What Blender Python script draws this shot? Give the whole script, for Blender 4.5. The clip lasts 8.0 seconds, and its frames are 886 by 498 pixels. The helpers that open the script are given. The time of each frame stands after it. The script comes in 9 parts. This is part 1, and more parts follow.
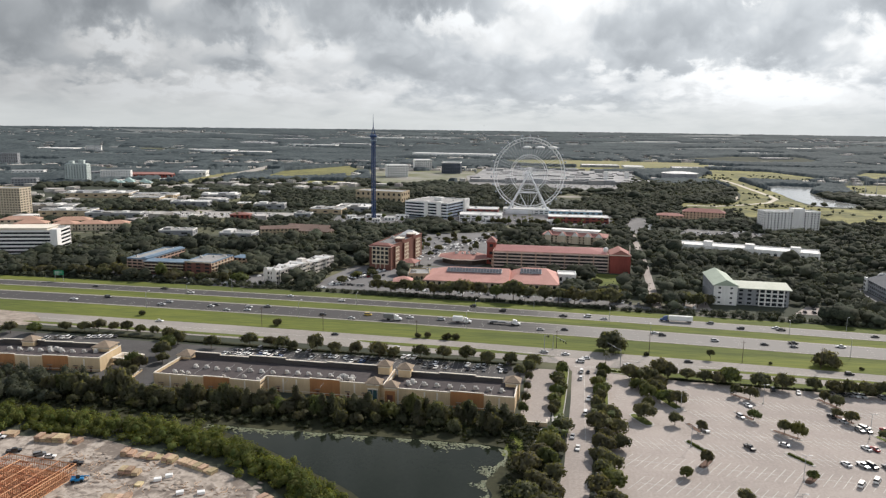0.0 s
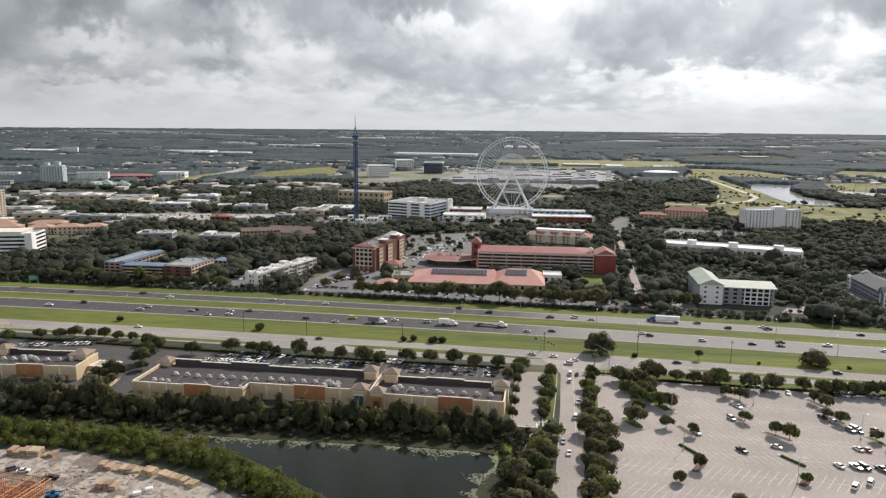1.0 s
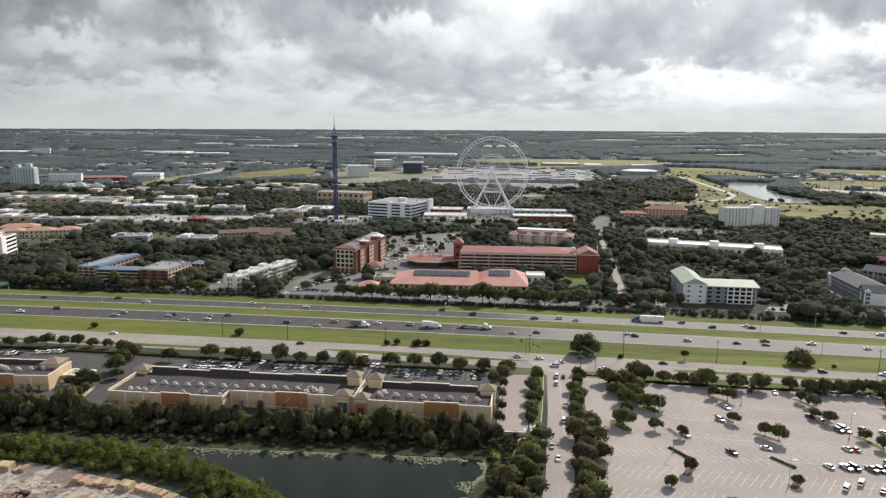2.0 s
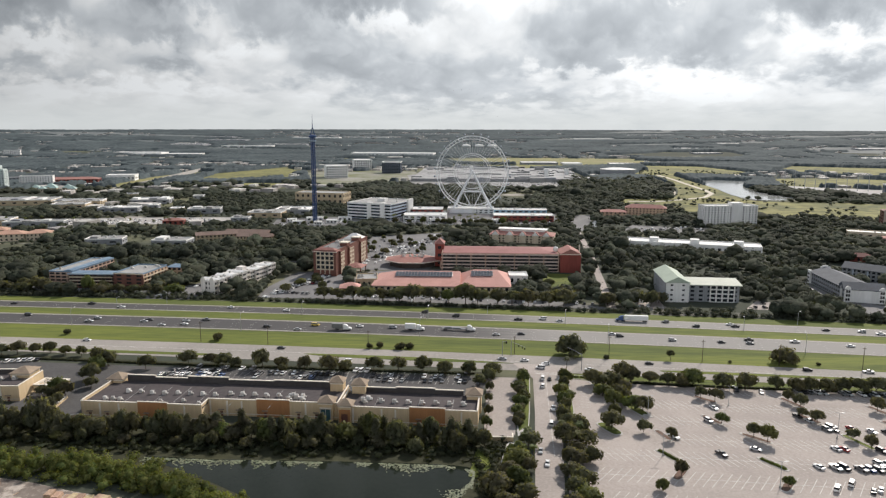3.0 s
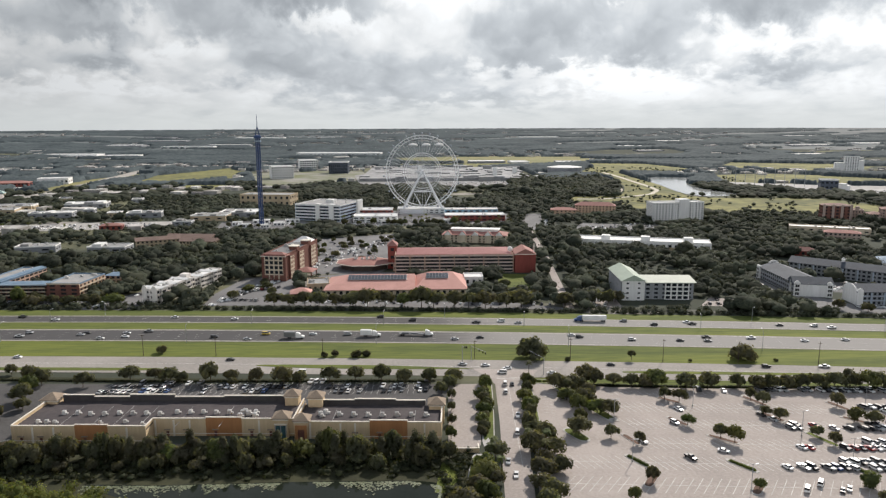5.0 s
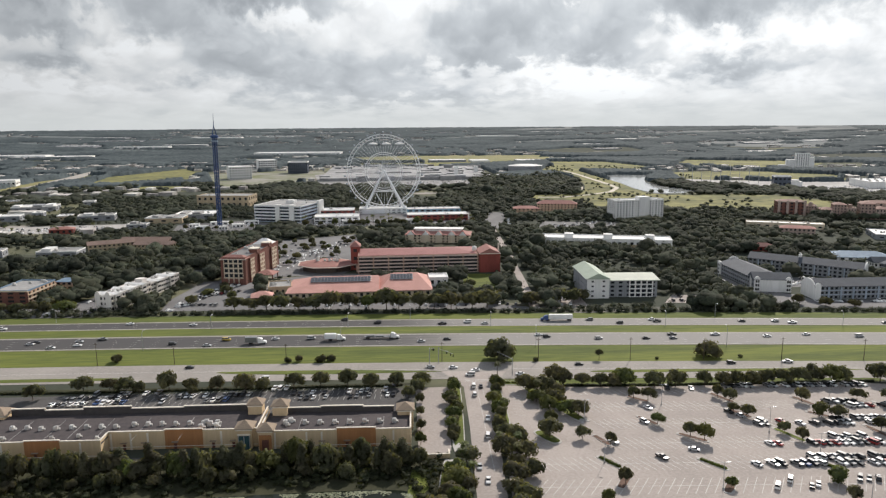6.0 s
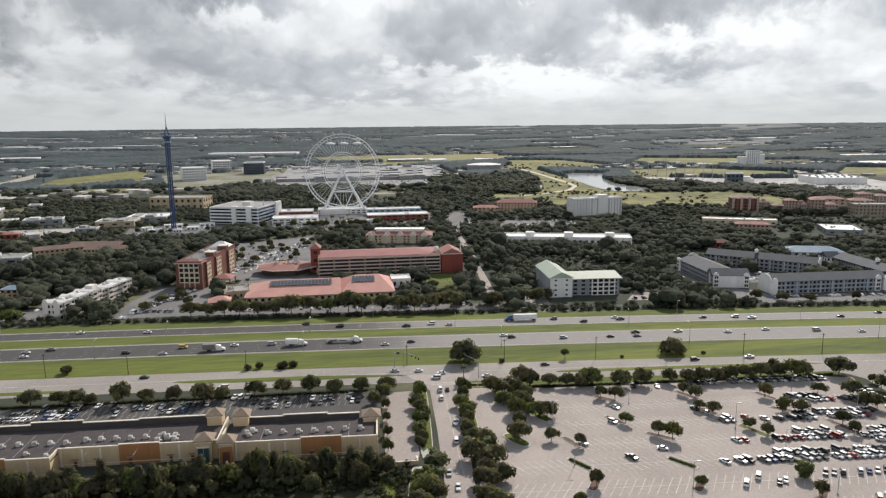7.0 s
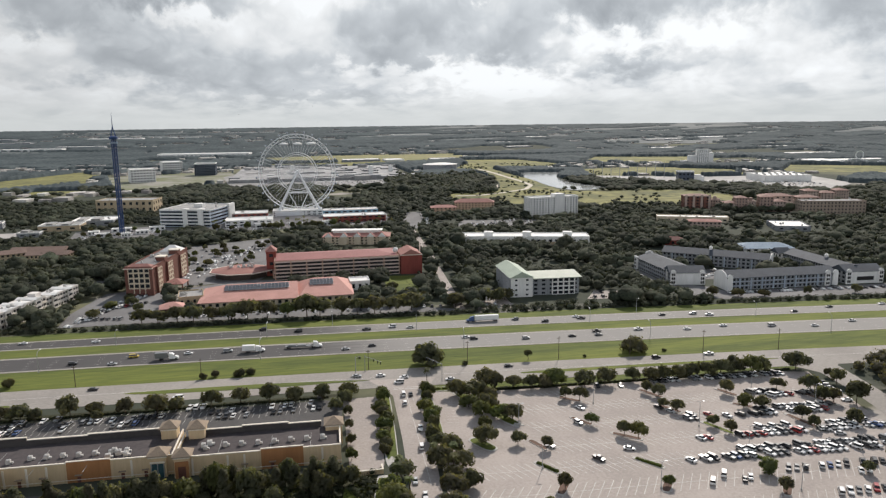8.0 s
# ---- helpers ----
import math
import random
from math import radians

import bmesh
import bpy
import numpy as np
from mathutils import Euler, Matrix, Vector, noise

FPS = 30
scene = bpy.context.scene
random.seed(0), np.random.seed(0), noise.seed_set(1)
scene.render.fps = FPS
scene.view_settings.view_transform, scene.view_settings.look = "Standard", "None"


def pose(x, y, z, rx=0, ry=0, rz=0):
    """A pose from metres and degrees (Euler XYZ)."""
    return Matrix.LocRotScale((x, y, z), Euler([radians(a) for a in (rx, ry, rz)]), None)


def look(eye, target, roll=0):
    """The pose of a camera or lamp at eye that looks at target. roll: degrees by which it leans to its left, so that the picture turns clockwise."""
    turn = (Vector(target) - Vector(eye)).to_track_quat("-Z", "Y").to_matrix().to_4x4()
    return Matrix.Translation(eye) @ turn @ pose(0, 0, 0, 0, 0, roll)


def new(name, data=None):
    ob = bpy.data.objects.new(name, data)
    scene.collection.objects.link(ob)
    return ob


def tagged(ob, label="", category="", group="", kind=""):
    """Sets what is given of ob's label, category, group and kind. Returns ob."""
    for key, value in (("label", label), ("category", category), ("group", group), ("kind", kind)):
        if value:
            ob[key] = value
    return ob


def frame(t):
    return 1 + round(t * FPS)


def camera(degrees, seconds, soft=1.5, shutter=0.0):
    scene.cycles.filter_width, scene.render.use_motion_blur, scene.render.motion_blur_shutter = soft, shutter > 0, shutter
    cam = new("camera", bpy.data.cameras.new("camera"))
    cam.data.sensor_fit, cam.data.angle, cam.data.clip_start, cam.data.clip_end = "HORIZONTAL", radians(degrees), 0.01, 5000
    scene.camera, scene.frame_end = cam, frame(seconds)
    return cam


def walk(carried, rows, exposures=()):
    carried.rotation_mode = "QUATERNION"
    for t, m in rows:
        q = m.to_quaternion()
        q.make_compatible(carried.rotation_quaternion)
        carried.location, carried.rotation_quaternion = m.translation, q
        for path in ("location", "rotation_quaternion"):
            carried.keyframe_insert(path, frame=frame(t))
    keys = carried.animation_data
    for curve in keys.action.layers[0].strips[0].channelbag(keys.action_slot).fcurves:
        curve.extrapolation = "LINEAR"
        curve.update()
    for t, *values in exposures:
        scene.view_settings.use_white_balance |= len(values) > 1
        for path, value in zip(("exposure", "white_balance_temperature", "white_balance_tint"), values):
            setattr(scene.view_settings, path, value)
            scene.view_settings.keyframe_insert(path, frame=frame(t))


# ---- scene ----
cam = camera(64.4, 8.0, soft=1.3)
PATH = [
    (0, (11.27, -27.17, 127.39), (-2.08, 70.42, 110.14), 0.7),
    (0.5, (9.87, -24.12, 127.40), (-2.34, 73.64, 110.15), 0.6),
    (1, (8.38, -21.06, 127.40), (-2.44, 76.84, 110.15), 0.5),
    (1.5, (6.89, -17.98, 127.40), (-2.48, 80.09, 110.15), 0.4),
    (3, (2.49, -8.73, 127.41), (-2.39, 89.64, 110.06), 0.1),
    (3.5, (1.05, -5.69, 127.42), (-2.30, 92.69, 110.01), 0),
    (4, (-0.31, -2.60, 127.41), (-2.08, 95.84, 109.96), -0),
    (4.5, (-1.54, 0.54, 127.41), (-1.38, 99.02, 109.96), -0.1),
    (6, (-4.84, 10.15, 127.34), (3.20, 108.25, 109.69), -0.4),
    (6.5, (-5.78, 13.32, 127.31), (5.10, 111.12, 109.61), -0.5),
    (7, (-6.61, 16.51, 127.28), (7.20, 113.95, 109.48), -0.6),
    (7.5, (-7.45, 19.69, 127.25), (9.28, 116.67, 109.40), -0.6),
    (8, (-8.34, 22.88, 127.22), (11.63, 119.19, 109.32), -0.7),
]
walk(cam, [(t, look(e, g, r)) for t, e, g, r in PATH], [(0, 0), (4.5, 0), (6.5, -0.05), (8, -0.08)])

# ---- light ----
SUN_AZ, SUN_EL = radians(30), radians(36)   # bearing from +y towards +x, height
SUN_DIR = Vector((math.sin(SUN_AZ) * math.cos(SUN_EL), math.cos(SUN_AZ) * math.cos(SUN_EL), math.sin(SUN_EL)))
sun_data = bpy.data.lights.new("sun", "SUN")
sun_data.energy, sun_data.angle, sun_data.color = 5.0, radians(0.6), (1.0, 0.915, 0.83)
sun = new("sun", sun_data)
sun.matrix_world = look(SUN_DIR * 3000, (0, 0, 0))

world = bpy.data.worlds.new("sky")
scene.world = world
world.use_nodes = True


class Nodes:
    """Short hand for building node trees."""

    def __init__(self, tree):
        self.t = tree
        tree.nodes.clear()

    def add(self, kind, **props):
        n = self.t.nodes.new(kind)
        for k, v in props.items():
            if k == "blend":
                n.blend_type = v
            elif k == "op":
                n.operation = v
            elif k == "dtype":
                n.data_type = v
            elif k == "sky":
                n.sky_type = v
            elif k == "clamp":
                n.use_clamp = v
        return n

    def link(self, a, b):
        self.t.links.new(a, b)

    def put(self, socket, value):
        if hasattr(value, "is_linked"):
            self.link(value, socket)
        else:
            socket.default_value = value

    def math(self, op, a, b=0.0, c=0.0, clamp=False):
        n = self.add("ShaderNodeMath", op=op, clamp=clamp)
        self.put(n.inputs[0], a), self.put(n.inputs[1], b), self.put(n.inputs[2], c)
        return n.outputs[0]

    def mix(self, f, a, b, blend="MIX"):
        n = self.add("ShaderNodeMix", dtype="RGBA", blend=blend)
        self.put(n.inputs[0], f), self.put(n.inputs[6], a), self.put(n.inputs[7], b)
        return n.outputs[2]

    def noise(self, vec, scale, detail=4.0, rough=0.55, distort=0.0):
        n = self.add("ShaderNodeTexNoise")
        self.link(vec, n.inputs["Vector"])
        n.inputs["Scale"].default_value, n.inputs["Detail"].default_value = scale, detail
        n.inputs["Roughness"].default_value, n.inputs["Distortion"].default_value = rough, distort
        return n.outputs["Fac"]

    def billow(self, vec, bend, scale):
        """Rounded puffs at several sizes."""
        n = self.add("ShaderNodeTexVoronoi")
        n.feature = "SMOOTH_F1"
        n.normalize = True
        push = self.add("ShaderNodeVectorMath", op="ADD")
        amount = self.math("MULTIPLY", bend, 0.9)
        c = self.add("ShaderNodeCombineXYZ")
        for i in range(3):
            self.link(amount, c.inputs[i])
        self.link(vec, push.inputs[0]), self.link(c.outputs[0], push.inputs[1])
        self.link(push.outputs[0], n.inputs["Vector"])
        n.inputs["Scale"].default_value, n.inputs["Detail"].default_value, n.inputs["Roughness"].default_value = scale, 3.0, 0.5
        n.inputs["Smoothness"].default_value = 0.3
        return n.outputs["Distance"]

    def ramp(self, f, stops):
        n = self.add("ShaderNodeValToRGB")
        e = n.color_ramp.elements
        while len(e) < len(stops):
            e.new(0.5)
        for k, (p, c) in zip(e, stops):
            k.position, k.color = p, (*c, 1)
        self.link(f, n.inputs[0])
        return n.outputs[0]

    def smooth(self, v, lo, hi):
        n = self.add("ShaderNodeMapRange")
        n.interpolation_type = "SMOOTHSTEP"
        self.put(n.inputs[0], v)
        n.inputs[1].default_value, n.inputs[2].default_value = lo, hi
        return n.outputs[0]


def build_sky():
    n = Nodes(world.node_tree)
    coord = n.add("ShaderNodeTexCoord").outputs["Generated"]
    sep = n.add("ShaderNodeSeparateXYZ")
    n.link(coord, sep.inputs[0])
    x, y, z = sep.outputs
    sky = n.add("ShaderNodeTexSky", sky="NISHITA")
    sky.sun_disc, sky.sun_elevation, sky.sun_rotation = False, SUN_EL, SUN_AZ
    sky.altitude, sky.air_density, sky.dust_density = 100, 1.0, 2.0
    clear = n.mix(1.0, sky.outputs[0], (0.11, 0.11, 0.11, 1), "MULTIPLY")
    # cloud field by bearing and height, finer towards the horizon
    h = n.math("MAXIMUM", n.math("SQRT", n.math("ADD", n.math("MULTIPLY", x, x), n.math("MULTIPLY", y, y))), 0.02)
    el = n.math("MULTIPLY", n.math("ARCSINE", z), 57.2958)
    comb = n.add("ShaderNodeCombineXYZ")
    n.link(n.math("MULTIPLY", n.math("DIVIDE", x, h), 5.5), comb.inputs[0])
    n.link(n.math("MULTIPLY", n.math("DIVIDE", y, h), 5.5), comb.inputs[1])
    n.link(n.math("MULTIPLY", n.math("LOGARITHM", n.math("ADD", n.math("MAXIMUM", el, 0.0), 1.6), 2.0), 1.15), comb.inputs[2])
    flat = comb.outputs[0]
    big = n.noise(flat, 0.62, 2.0, 0.5, 0.2)
    round_ = n.add("ShaderNodeVectorMath", op="MULTIPLY")
    n.link(flat, round_.inputs[0])
    round_.inputs[1].default_value = (1.5, 1.5, 1.0)
    mid = n.noise(round_.outputs[0], 1.45, 2.0, 0.45, 0.5)
    tall = n.add("ShaderNodeVectorMath", op="MULTIPLY")
    n.link(flat, tall.inputs[0])
    tall.inputs[1].default_value = (1.9, 1.9, 1.0)
    fine = n.noise(tall.outputs[0], 3.2, 5.0, 0.56, 0.2)
    puff = n.billow(tall.outputs[0], mid, 1.7)
    d = n.math("ADD", n.math("MULTIPLY", big, 0.16), n.math("ADD", n.math("MULTIPLY", mid, 0.24), n.math("MULTIPLY", fine, 0.115)))
    d = n.math("ADD", n.math("ADD", d, 0.052), n.math("MULTIPLY", puff, 0.38))
    # the large cloud masses: bearing, height, half width, half height (degrees), weight
    az = n.math("MULTIPLY", n.math("ARCTAN2", x, y), 57.2958)
    wob = n.math("MULTIPLY", n.math("SUBTRACT", mid, 0.5), 8.0)
    wob2 = n.math("MULTIPLY", n.math("SUBTRACT", fine, 0.5), 5.0)
    for a, e, w, h, k in CLOUDS:
        u = n.math("DIVIDE", n.math("ADD", n.math("SUBTRACT", az, a), wob), w)
        v = n.math("DIVIDE", n.math("ADD", n.math("SUBTRACT", el, e), wob2), h)
        r = n.math("ADD", n.math("MULTIPLY", u, u), n.math("MULTIPLY", v, v))
        d = n.math("ADD", d, n.math("MULTIPLY", n.math("EXPONENT", n.math("MULTIPLY", r, -1.0)), k * 1.3))
    cloud = n.ramp(d, [(0.32, (0.735, 0.74, 0.74)), (0.40, (0.648, 0.65, 0.648)), (0.46, (0.56, 0.57, 0.575)), (0.51, (0.475, 0.493, 0.508)), (0.59, (0.385, 0.403, 0.42)), (0.74, (0.27, 0.287, 0.305))])
    # clouds are brighter towards the sun and duller away from it
    dot = n.add("ShaderNodeVectorMath", op="DOT_PRODUCT")
    n.link(coord, dot.inputs[0])
    dot.inputs[1].default_value = SUN_DIR
    glow = n.math("ADD", n.math("MULTIPLY", n.smooth(dot.outputs["Value"], 0.25, 0.9), 0.64), 0.80)
    glow = n.math("MULTIPLY", glow, n.math("SUBTRACT", 1.0, n.math("MULTIPLY", n.smooth(z, 0.25, 0.8), 0.5)))
    # the clouds facing the sun, behind the viewer, are lit from the front
    away = n.math("MULTIPLY", n.smooth(n.math("MULTIPLY", dot.outputs["Value"], -1.0), -0.1, 0.6), n.math("SUBTRACT", 1.0, n.smooth(z, 0.3, 0.75)))
    glow = n.math("ADD", glow, n.math("MULTIPLY", away, 0.95))
    glow_rgb = n.add("ShaderNodeCombineColor")
    for i in range(3):
        n.link(glow, glow_rgb.inputs[i])
    cloud = n.mix(1.0, cloud, glow_rgb.outputs[0], "MULTIPLY")
    # paler air low over the horizon
    low = n.math("SUBTRACT", 1.0, n.smooth(z, 0.0, 0.05))
    cloud = n.mix(n.math("MULTIPLY", low, 0.75), cloud, (0.67, 0.685, 0.67, 1))
    cloud = n.mix(1.0, cloud, (0.978, 1.0, 1.025, 1), "MULTIPLY")
    # bluer tint added to the unseen sky overhead to cool the shade
    cloud = n.mix(n.smooth(z, 0.25, 0.7), cloud, n.mix(1.0, cloud, (0.9, 1.0, 1.2, 1), "MULTIPLY"))
    cover = n.smooth(d, 0.08, 0.17)
    out = n.mix(cover, clear, cloud)
    bg = n.add("ShaderNodeBackground")
    n.link(out, bg.inputs[0])
    bg.inputs[1].default_value = 1.0
    n.link(bg.outputs[0], n.add("ShaderNodeOutputWorld").inputs[0])


CLOUDS = [(-31, 8.6, 7.0, 2.0, 0.17), (-24.4, 9.8, 3.4, 1.2, 0.13), (-11, 9.6, 8.0, 1.9, 0.20), (-17, 7.3, 5.0, 1.1, 0.08), (-24, 6.6, 3.2, 0.8, 0.13), (-32, 3.8, 4.0, 0.8, 0.10), (-22.6, 4.6, 2.6, 0.7, 0.11),
          (-12, 4.9, 4.2, 1.6, 0.10), (-5, 3.6, 7.0, 1.7, 0.11), (3.4, 2.0, 8.0, 0.7, 0.08), (8.8, 7.4, 7.2, 2.6, 0.16), (7, 4.7, 5.0, 0.7, 0.10), (17.4, 5.5, 3.4, 1.4, 0.13), (25, 8.7, 7.0, 1.8, 0.16), (26.4, 4.0, 4.8, 0.9, 0.12),
          (41.6, 7.5, 4.2, 2.8, 0.16), (36, 9.8, 3.0, 1.2, 0.13), (-38, 5.5, 3.5, 1.5, 0.12), (-39, 9.6, 4.0, 1.0, 0.12),
          (0.5, 9.9, 3.6, 1.3, -0.20), (-7.6, 7.7, 3.4, 0.7, -0.14), (0, 7.2, 3.0, 1.6, -0.07), (-27.9, 9.0, 1.6, 1.6, -0.16), (-31.8, 5.8, 2.4, 0.8, -0.16), (-18.6, 5.2, 2.2, 1.2, -0.12), (-21.6, 7.2, 1.4, 1.0, -0.13),
          (4.3, 4.2, 1.5, 0.9, -0.12), (11.9, 3.6, 3.0, 0.8, -0.13), (17.8, 2.9, 4.0, 1.0, -0.14), (21.9, 6.1, 1.8, 1.2, -0.15), (27, 5.9, 3.0, 0.7, -0.14), (15.4, 10.1, 1.6, 0.5, -0.2), (33, 6.2, 3.0, 1.2, -0.15), (-25, 2.6, 9.0, 0.6, -0.07)]
build_sky()

# ---- materials ----
MATS = {}


def mat(name, a, b=None, rough=0.85, fine=1.0, coarse=0.05, bump=0.0, metal=0.0, objvar=0.0, island=0.0, streak=False, spec=0.3, leaf=0.0, mown=False):
    """A surface with variation at two scales; a and b are its two base colours, fine and coarse the noise frequencies per metre."""
    if name in MATS:
        return MATS[name]
    m = bpy.data.materials.new(name)
    m.use_nodes = True
    n = Nodes(m.node_tree)
    b = b or tuple(min(1, c * 0.72) for c in a)
    pos = n.add("ShaderNodeNewGeometry").outputs["Position"]
    if mown:
        mp = n.add("ShaderNodeMapping")
        mp.inputs["Scale"].default_value = (0.16, 1.6, 1)
        mp.inputs["Rotation"].default_value = (0, 0, radians(4.5))
        n.link(pos, mp.inputs[0])
        pos = mp.outputs[0]
    if streak:
        mp = n.add("ShaderNodeMapping")
        mp.inputs["Scale"].default_value = (1, 1, 0.12)
        n.link(pos, mp.inputs[0])
        pos = mp.outputs[0]
    f = n.noise(pos, fine, 5.0, 0.65)
    g = n.noise(pos, coarse, 4.0, 0.6, 0.5)
    w = n.math("ADD", n.math("MULTIPLY", f, 0.5), n.math("MULTIPLY", g, 0.5))
    w = n.smooth(w, 0.36, 0.64)
    col = n.mix(w, (*a, 1), (*b, 1))
    if objvar or island:
        if objvar:
            r = n.add("ShaderNodeObjectInfo").outputs["Random"]
        else:
            r = n.add("ShaderNodeNewGeometry").outputs["Random Per Island"]
        k = objvar or island
        hs = n.add("ShaderNodeHueSaturation")
        n.link(col, hs.inputs["Color"])
        n.link(n.math("ADD", n.math("MULTIPLY", r, 2 * k), 1 - k), hs.inputs["Value"])
        n.link(n.math("ADD", n.math("MULTIPLY", n.math("FRACT", n.math("MULTIPLY", r, 7.31)), 0.06 * (1 if k > 0.2 else 0.3)), 0.47 if k > 0.2 else 0.49), hs.inputs["Hue"])
        col = hs.outputs[0]
    p = n.add("ShaderNodeBsdfPrincipled")
    n.link(col, p.inputs["Base Color"])
    p.inputs["Metallic"].default_value = metal
    p.inputs["Specular IOR Level"].default_value = spec
    n.link(n.math("ADD", n.math("MULTIPLY", f, 0.16), rough - 0.08, clamp=True), p.inputs["Roughness"])
    if bump:
        bp = n.add("ShaderNodeBump")
        bp.inputs["Strength"].default_value, bp.inputs["Distance"].default_value = 0.6, bump
        n.link(f, bp.inputs["Height"])
        n.link(bp.outputs[0], p.inputs["Normal"])
    out = p.outputs[0]
    if leaf:
        tr = n.add("ShaderNodeBsdfTranslucent")
        warm = n.mix(1.0, col, (1.5, 1.45, 0.6, 1), "MULTIPLY")
        n.link(warm, tr.inputs[0])
        mx = n.add("ShaderNodeMixShader")
        mx.inputs[0].default_value = leaf
        n.link(out, mx.inputs[1]), n.link(tr.outputs[0], mx.inputs[2])
        out = mx.outputs[0]
    n.link(out, n.add("ShaderNodeOutputMaterial").inputs[0])
    MATS[name] = m
    return m


def paint(name, c, rough=0.3, metal=0.0):
    """Glossy car paint, glass or metal: nearly plain, with faint dust."""
    return mat(name, c, tuple(v * 0.9 + 0.01 for v in c), rough, 3.0, 0.4, metal=metal, spec=0.5)


CONCRETE_ROAD = mat("worn_road", (0.33, 0.305, 0.278), (0.24, 0.222, 0.203), 0.9, 0.7, 0.02)
def road_surface():
    """Highway surface: darker to the west, paler to the east, with tyre-worn streaks."""
    m = bpy.data.materials.new("highway_surface")
    m.use_nodes = True
    n = Nodes(m.node_tree)
    pos = n.add("ShaderNodeNewGeometry").outputs["Position"]
    mp = n.add("ShaderNodeMapping")
    mp.inputs["Scale"].default_value = (0.04, 1.0, 1.0)
    mp.inputs["Rotation"].default_value = (0, 0, radians(4.5))
    n.link(pos, mp.inputs[0])
    f = n.noise(mp.outputs[0], 0.7, 4.0, 0.6)
    g = n.noise(pos, 0.8, 5.0, 0.6)
    sep = n.add("ShaderNodeSeparateXYZ")
    n.link(pos, sep.inputs[0])
    east = n.smooth(n.math("ADD", sep.outputs[0], n.math("MULTIPLY", f, 40.0)), 5.0, 80.0)
    w = n.math("ADD", n.math("MULTIPLY", f, 0.6), n.math("MULTIPLY", g, 0.4))
    dark = n.mix(w, (0.042, 0.040, 0.041, 1), (0.07, 0.067, 0.067, 1))
    pale = n.mix(w, (0.19, 0.18, 0.17, 1), (0.26, 0.25, 0.235, 1))
    p = n.add("ShaderNodeBsdfPrincipled")
    n.link(n.mix(east, dark, pale), p.inputs["Base Color"])
    p.inputs["Roughness"].default_value = 0.88
    n.link(p.outputs[0], n.add("ShaderNodeOutputMaterial").inputs[0])
    return m


HIGHWAY = road_surface()
GREY_LOT = mat("grey_asphalt", (0.20, 0.196, 0.195), (0.13, 0.128, 0.128), 0.92, 0.9, 0.03)
LOT = mat("parking_asphalt", (0.405, 0.358, 0.326), (0.30, 0.266, 0.242), 0.92, 0.9, 0.025)
LOT_DARK = mat("dark_parking_asphalt", (0.095, 0.092, 0.09), (0.062, 0.06, 0.06), 0.92, 0.9, 0.04)
GRASS = mat("mown_grass", (0.145, 0.166, 0.028), (0.066, 0.088, 0.018), 0.95, 0.3, 0.03, bump=0.05, mown=True)
GRASS_DRY = mat("dry_grass", (0.26, 0.23, 0.10), (0.15, 0.16, 0.06), 0.95, 0.1, 0.012)
FIELD = mat("field_grass", (0.235, 0.222, 0.072), (0.085, 0.092, 0.036), 0.95, 0.05, 0.011)
SAND = mat("sandy_soil", (0.40, 0.345, 0.29), (0.2, 0.165, 0.138), 0.95, 0.3, 0.07, bump=0.08)


def site_soil():
    """Churned sand: pale wheel tracks winding over darker soil, with shadow patches painted in."""
    m = bpy.data.materials.new("churned_sand")
    m.use_nodes = True
    n = Nodes(m.node_tree)
    pos = n.add("ShaderNodeNewGeometry").outputs["Position"]
    a = n.noise(pos, 0.055, 3.0, 0.5, 1.2)
    b = n.noise(pos, 0.35, 5.0, 0.65, 0.4)
    c = n.noise(pos, 2.0, 4.0, 0.6)
    ridge = n.math("FRACT", n.math("MULTIPLY", a, 4.0))
    ridge = n.math("ABSOLUTE", n.math("SUBTRACT", ridge, 0.5))
    track = n.math("MULTIPLY", n.smooth(ridge, 0.16, 0.46), n.smooth(b, 0.36, 0.58))
    soil = n.mix(n.smooth(n.math("ADD", n.math("MULTIPLY", a, 0.5), n.math("MULTIPLY", b, 0.5)), 0.42, 0.60), (0.15, 0.122, 0.1, 1), (0.43, 0.375, 0.32, 1))
    soil = n.mix(n.math("MULTIPLY", c, 0.5), soil, (0.22, 0.19, 0.165, 1))
    col = n.mix(n.math("MULTIPLY", track, 0.5), soil, (0.52, 0.46, 0.40, 1))
    p = n.add("ShaderNodeBsdfPrincipled")
    n.link(col, p.inputs["Base Color"])
    p.inputs["Roughness"].default_value = 0.95
    bp = n.add("ShaderNodeBump")
    bp.inputs["Strength"].default_value, bp.inputs["Distance"].default_value = 0.7, 0.25
    n.link(n.math("ADD", b, n.math("MULTIPLY", ridge, 0.6)), bp.inputs["Height"])
    n.link(bp.outputs[0], p.inputs["Normal"])
    n.link(p.outputs[0], n.add("ShaderNodeOutputMaterial").inputs[0])
    return m


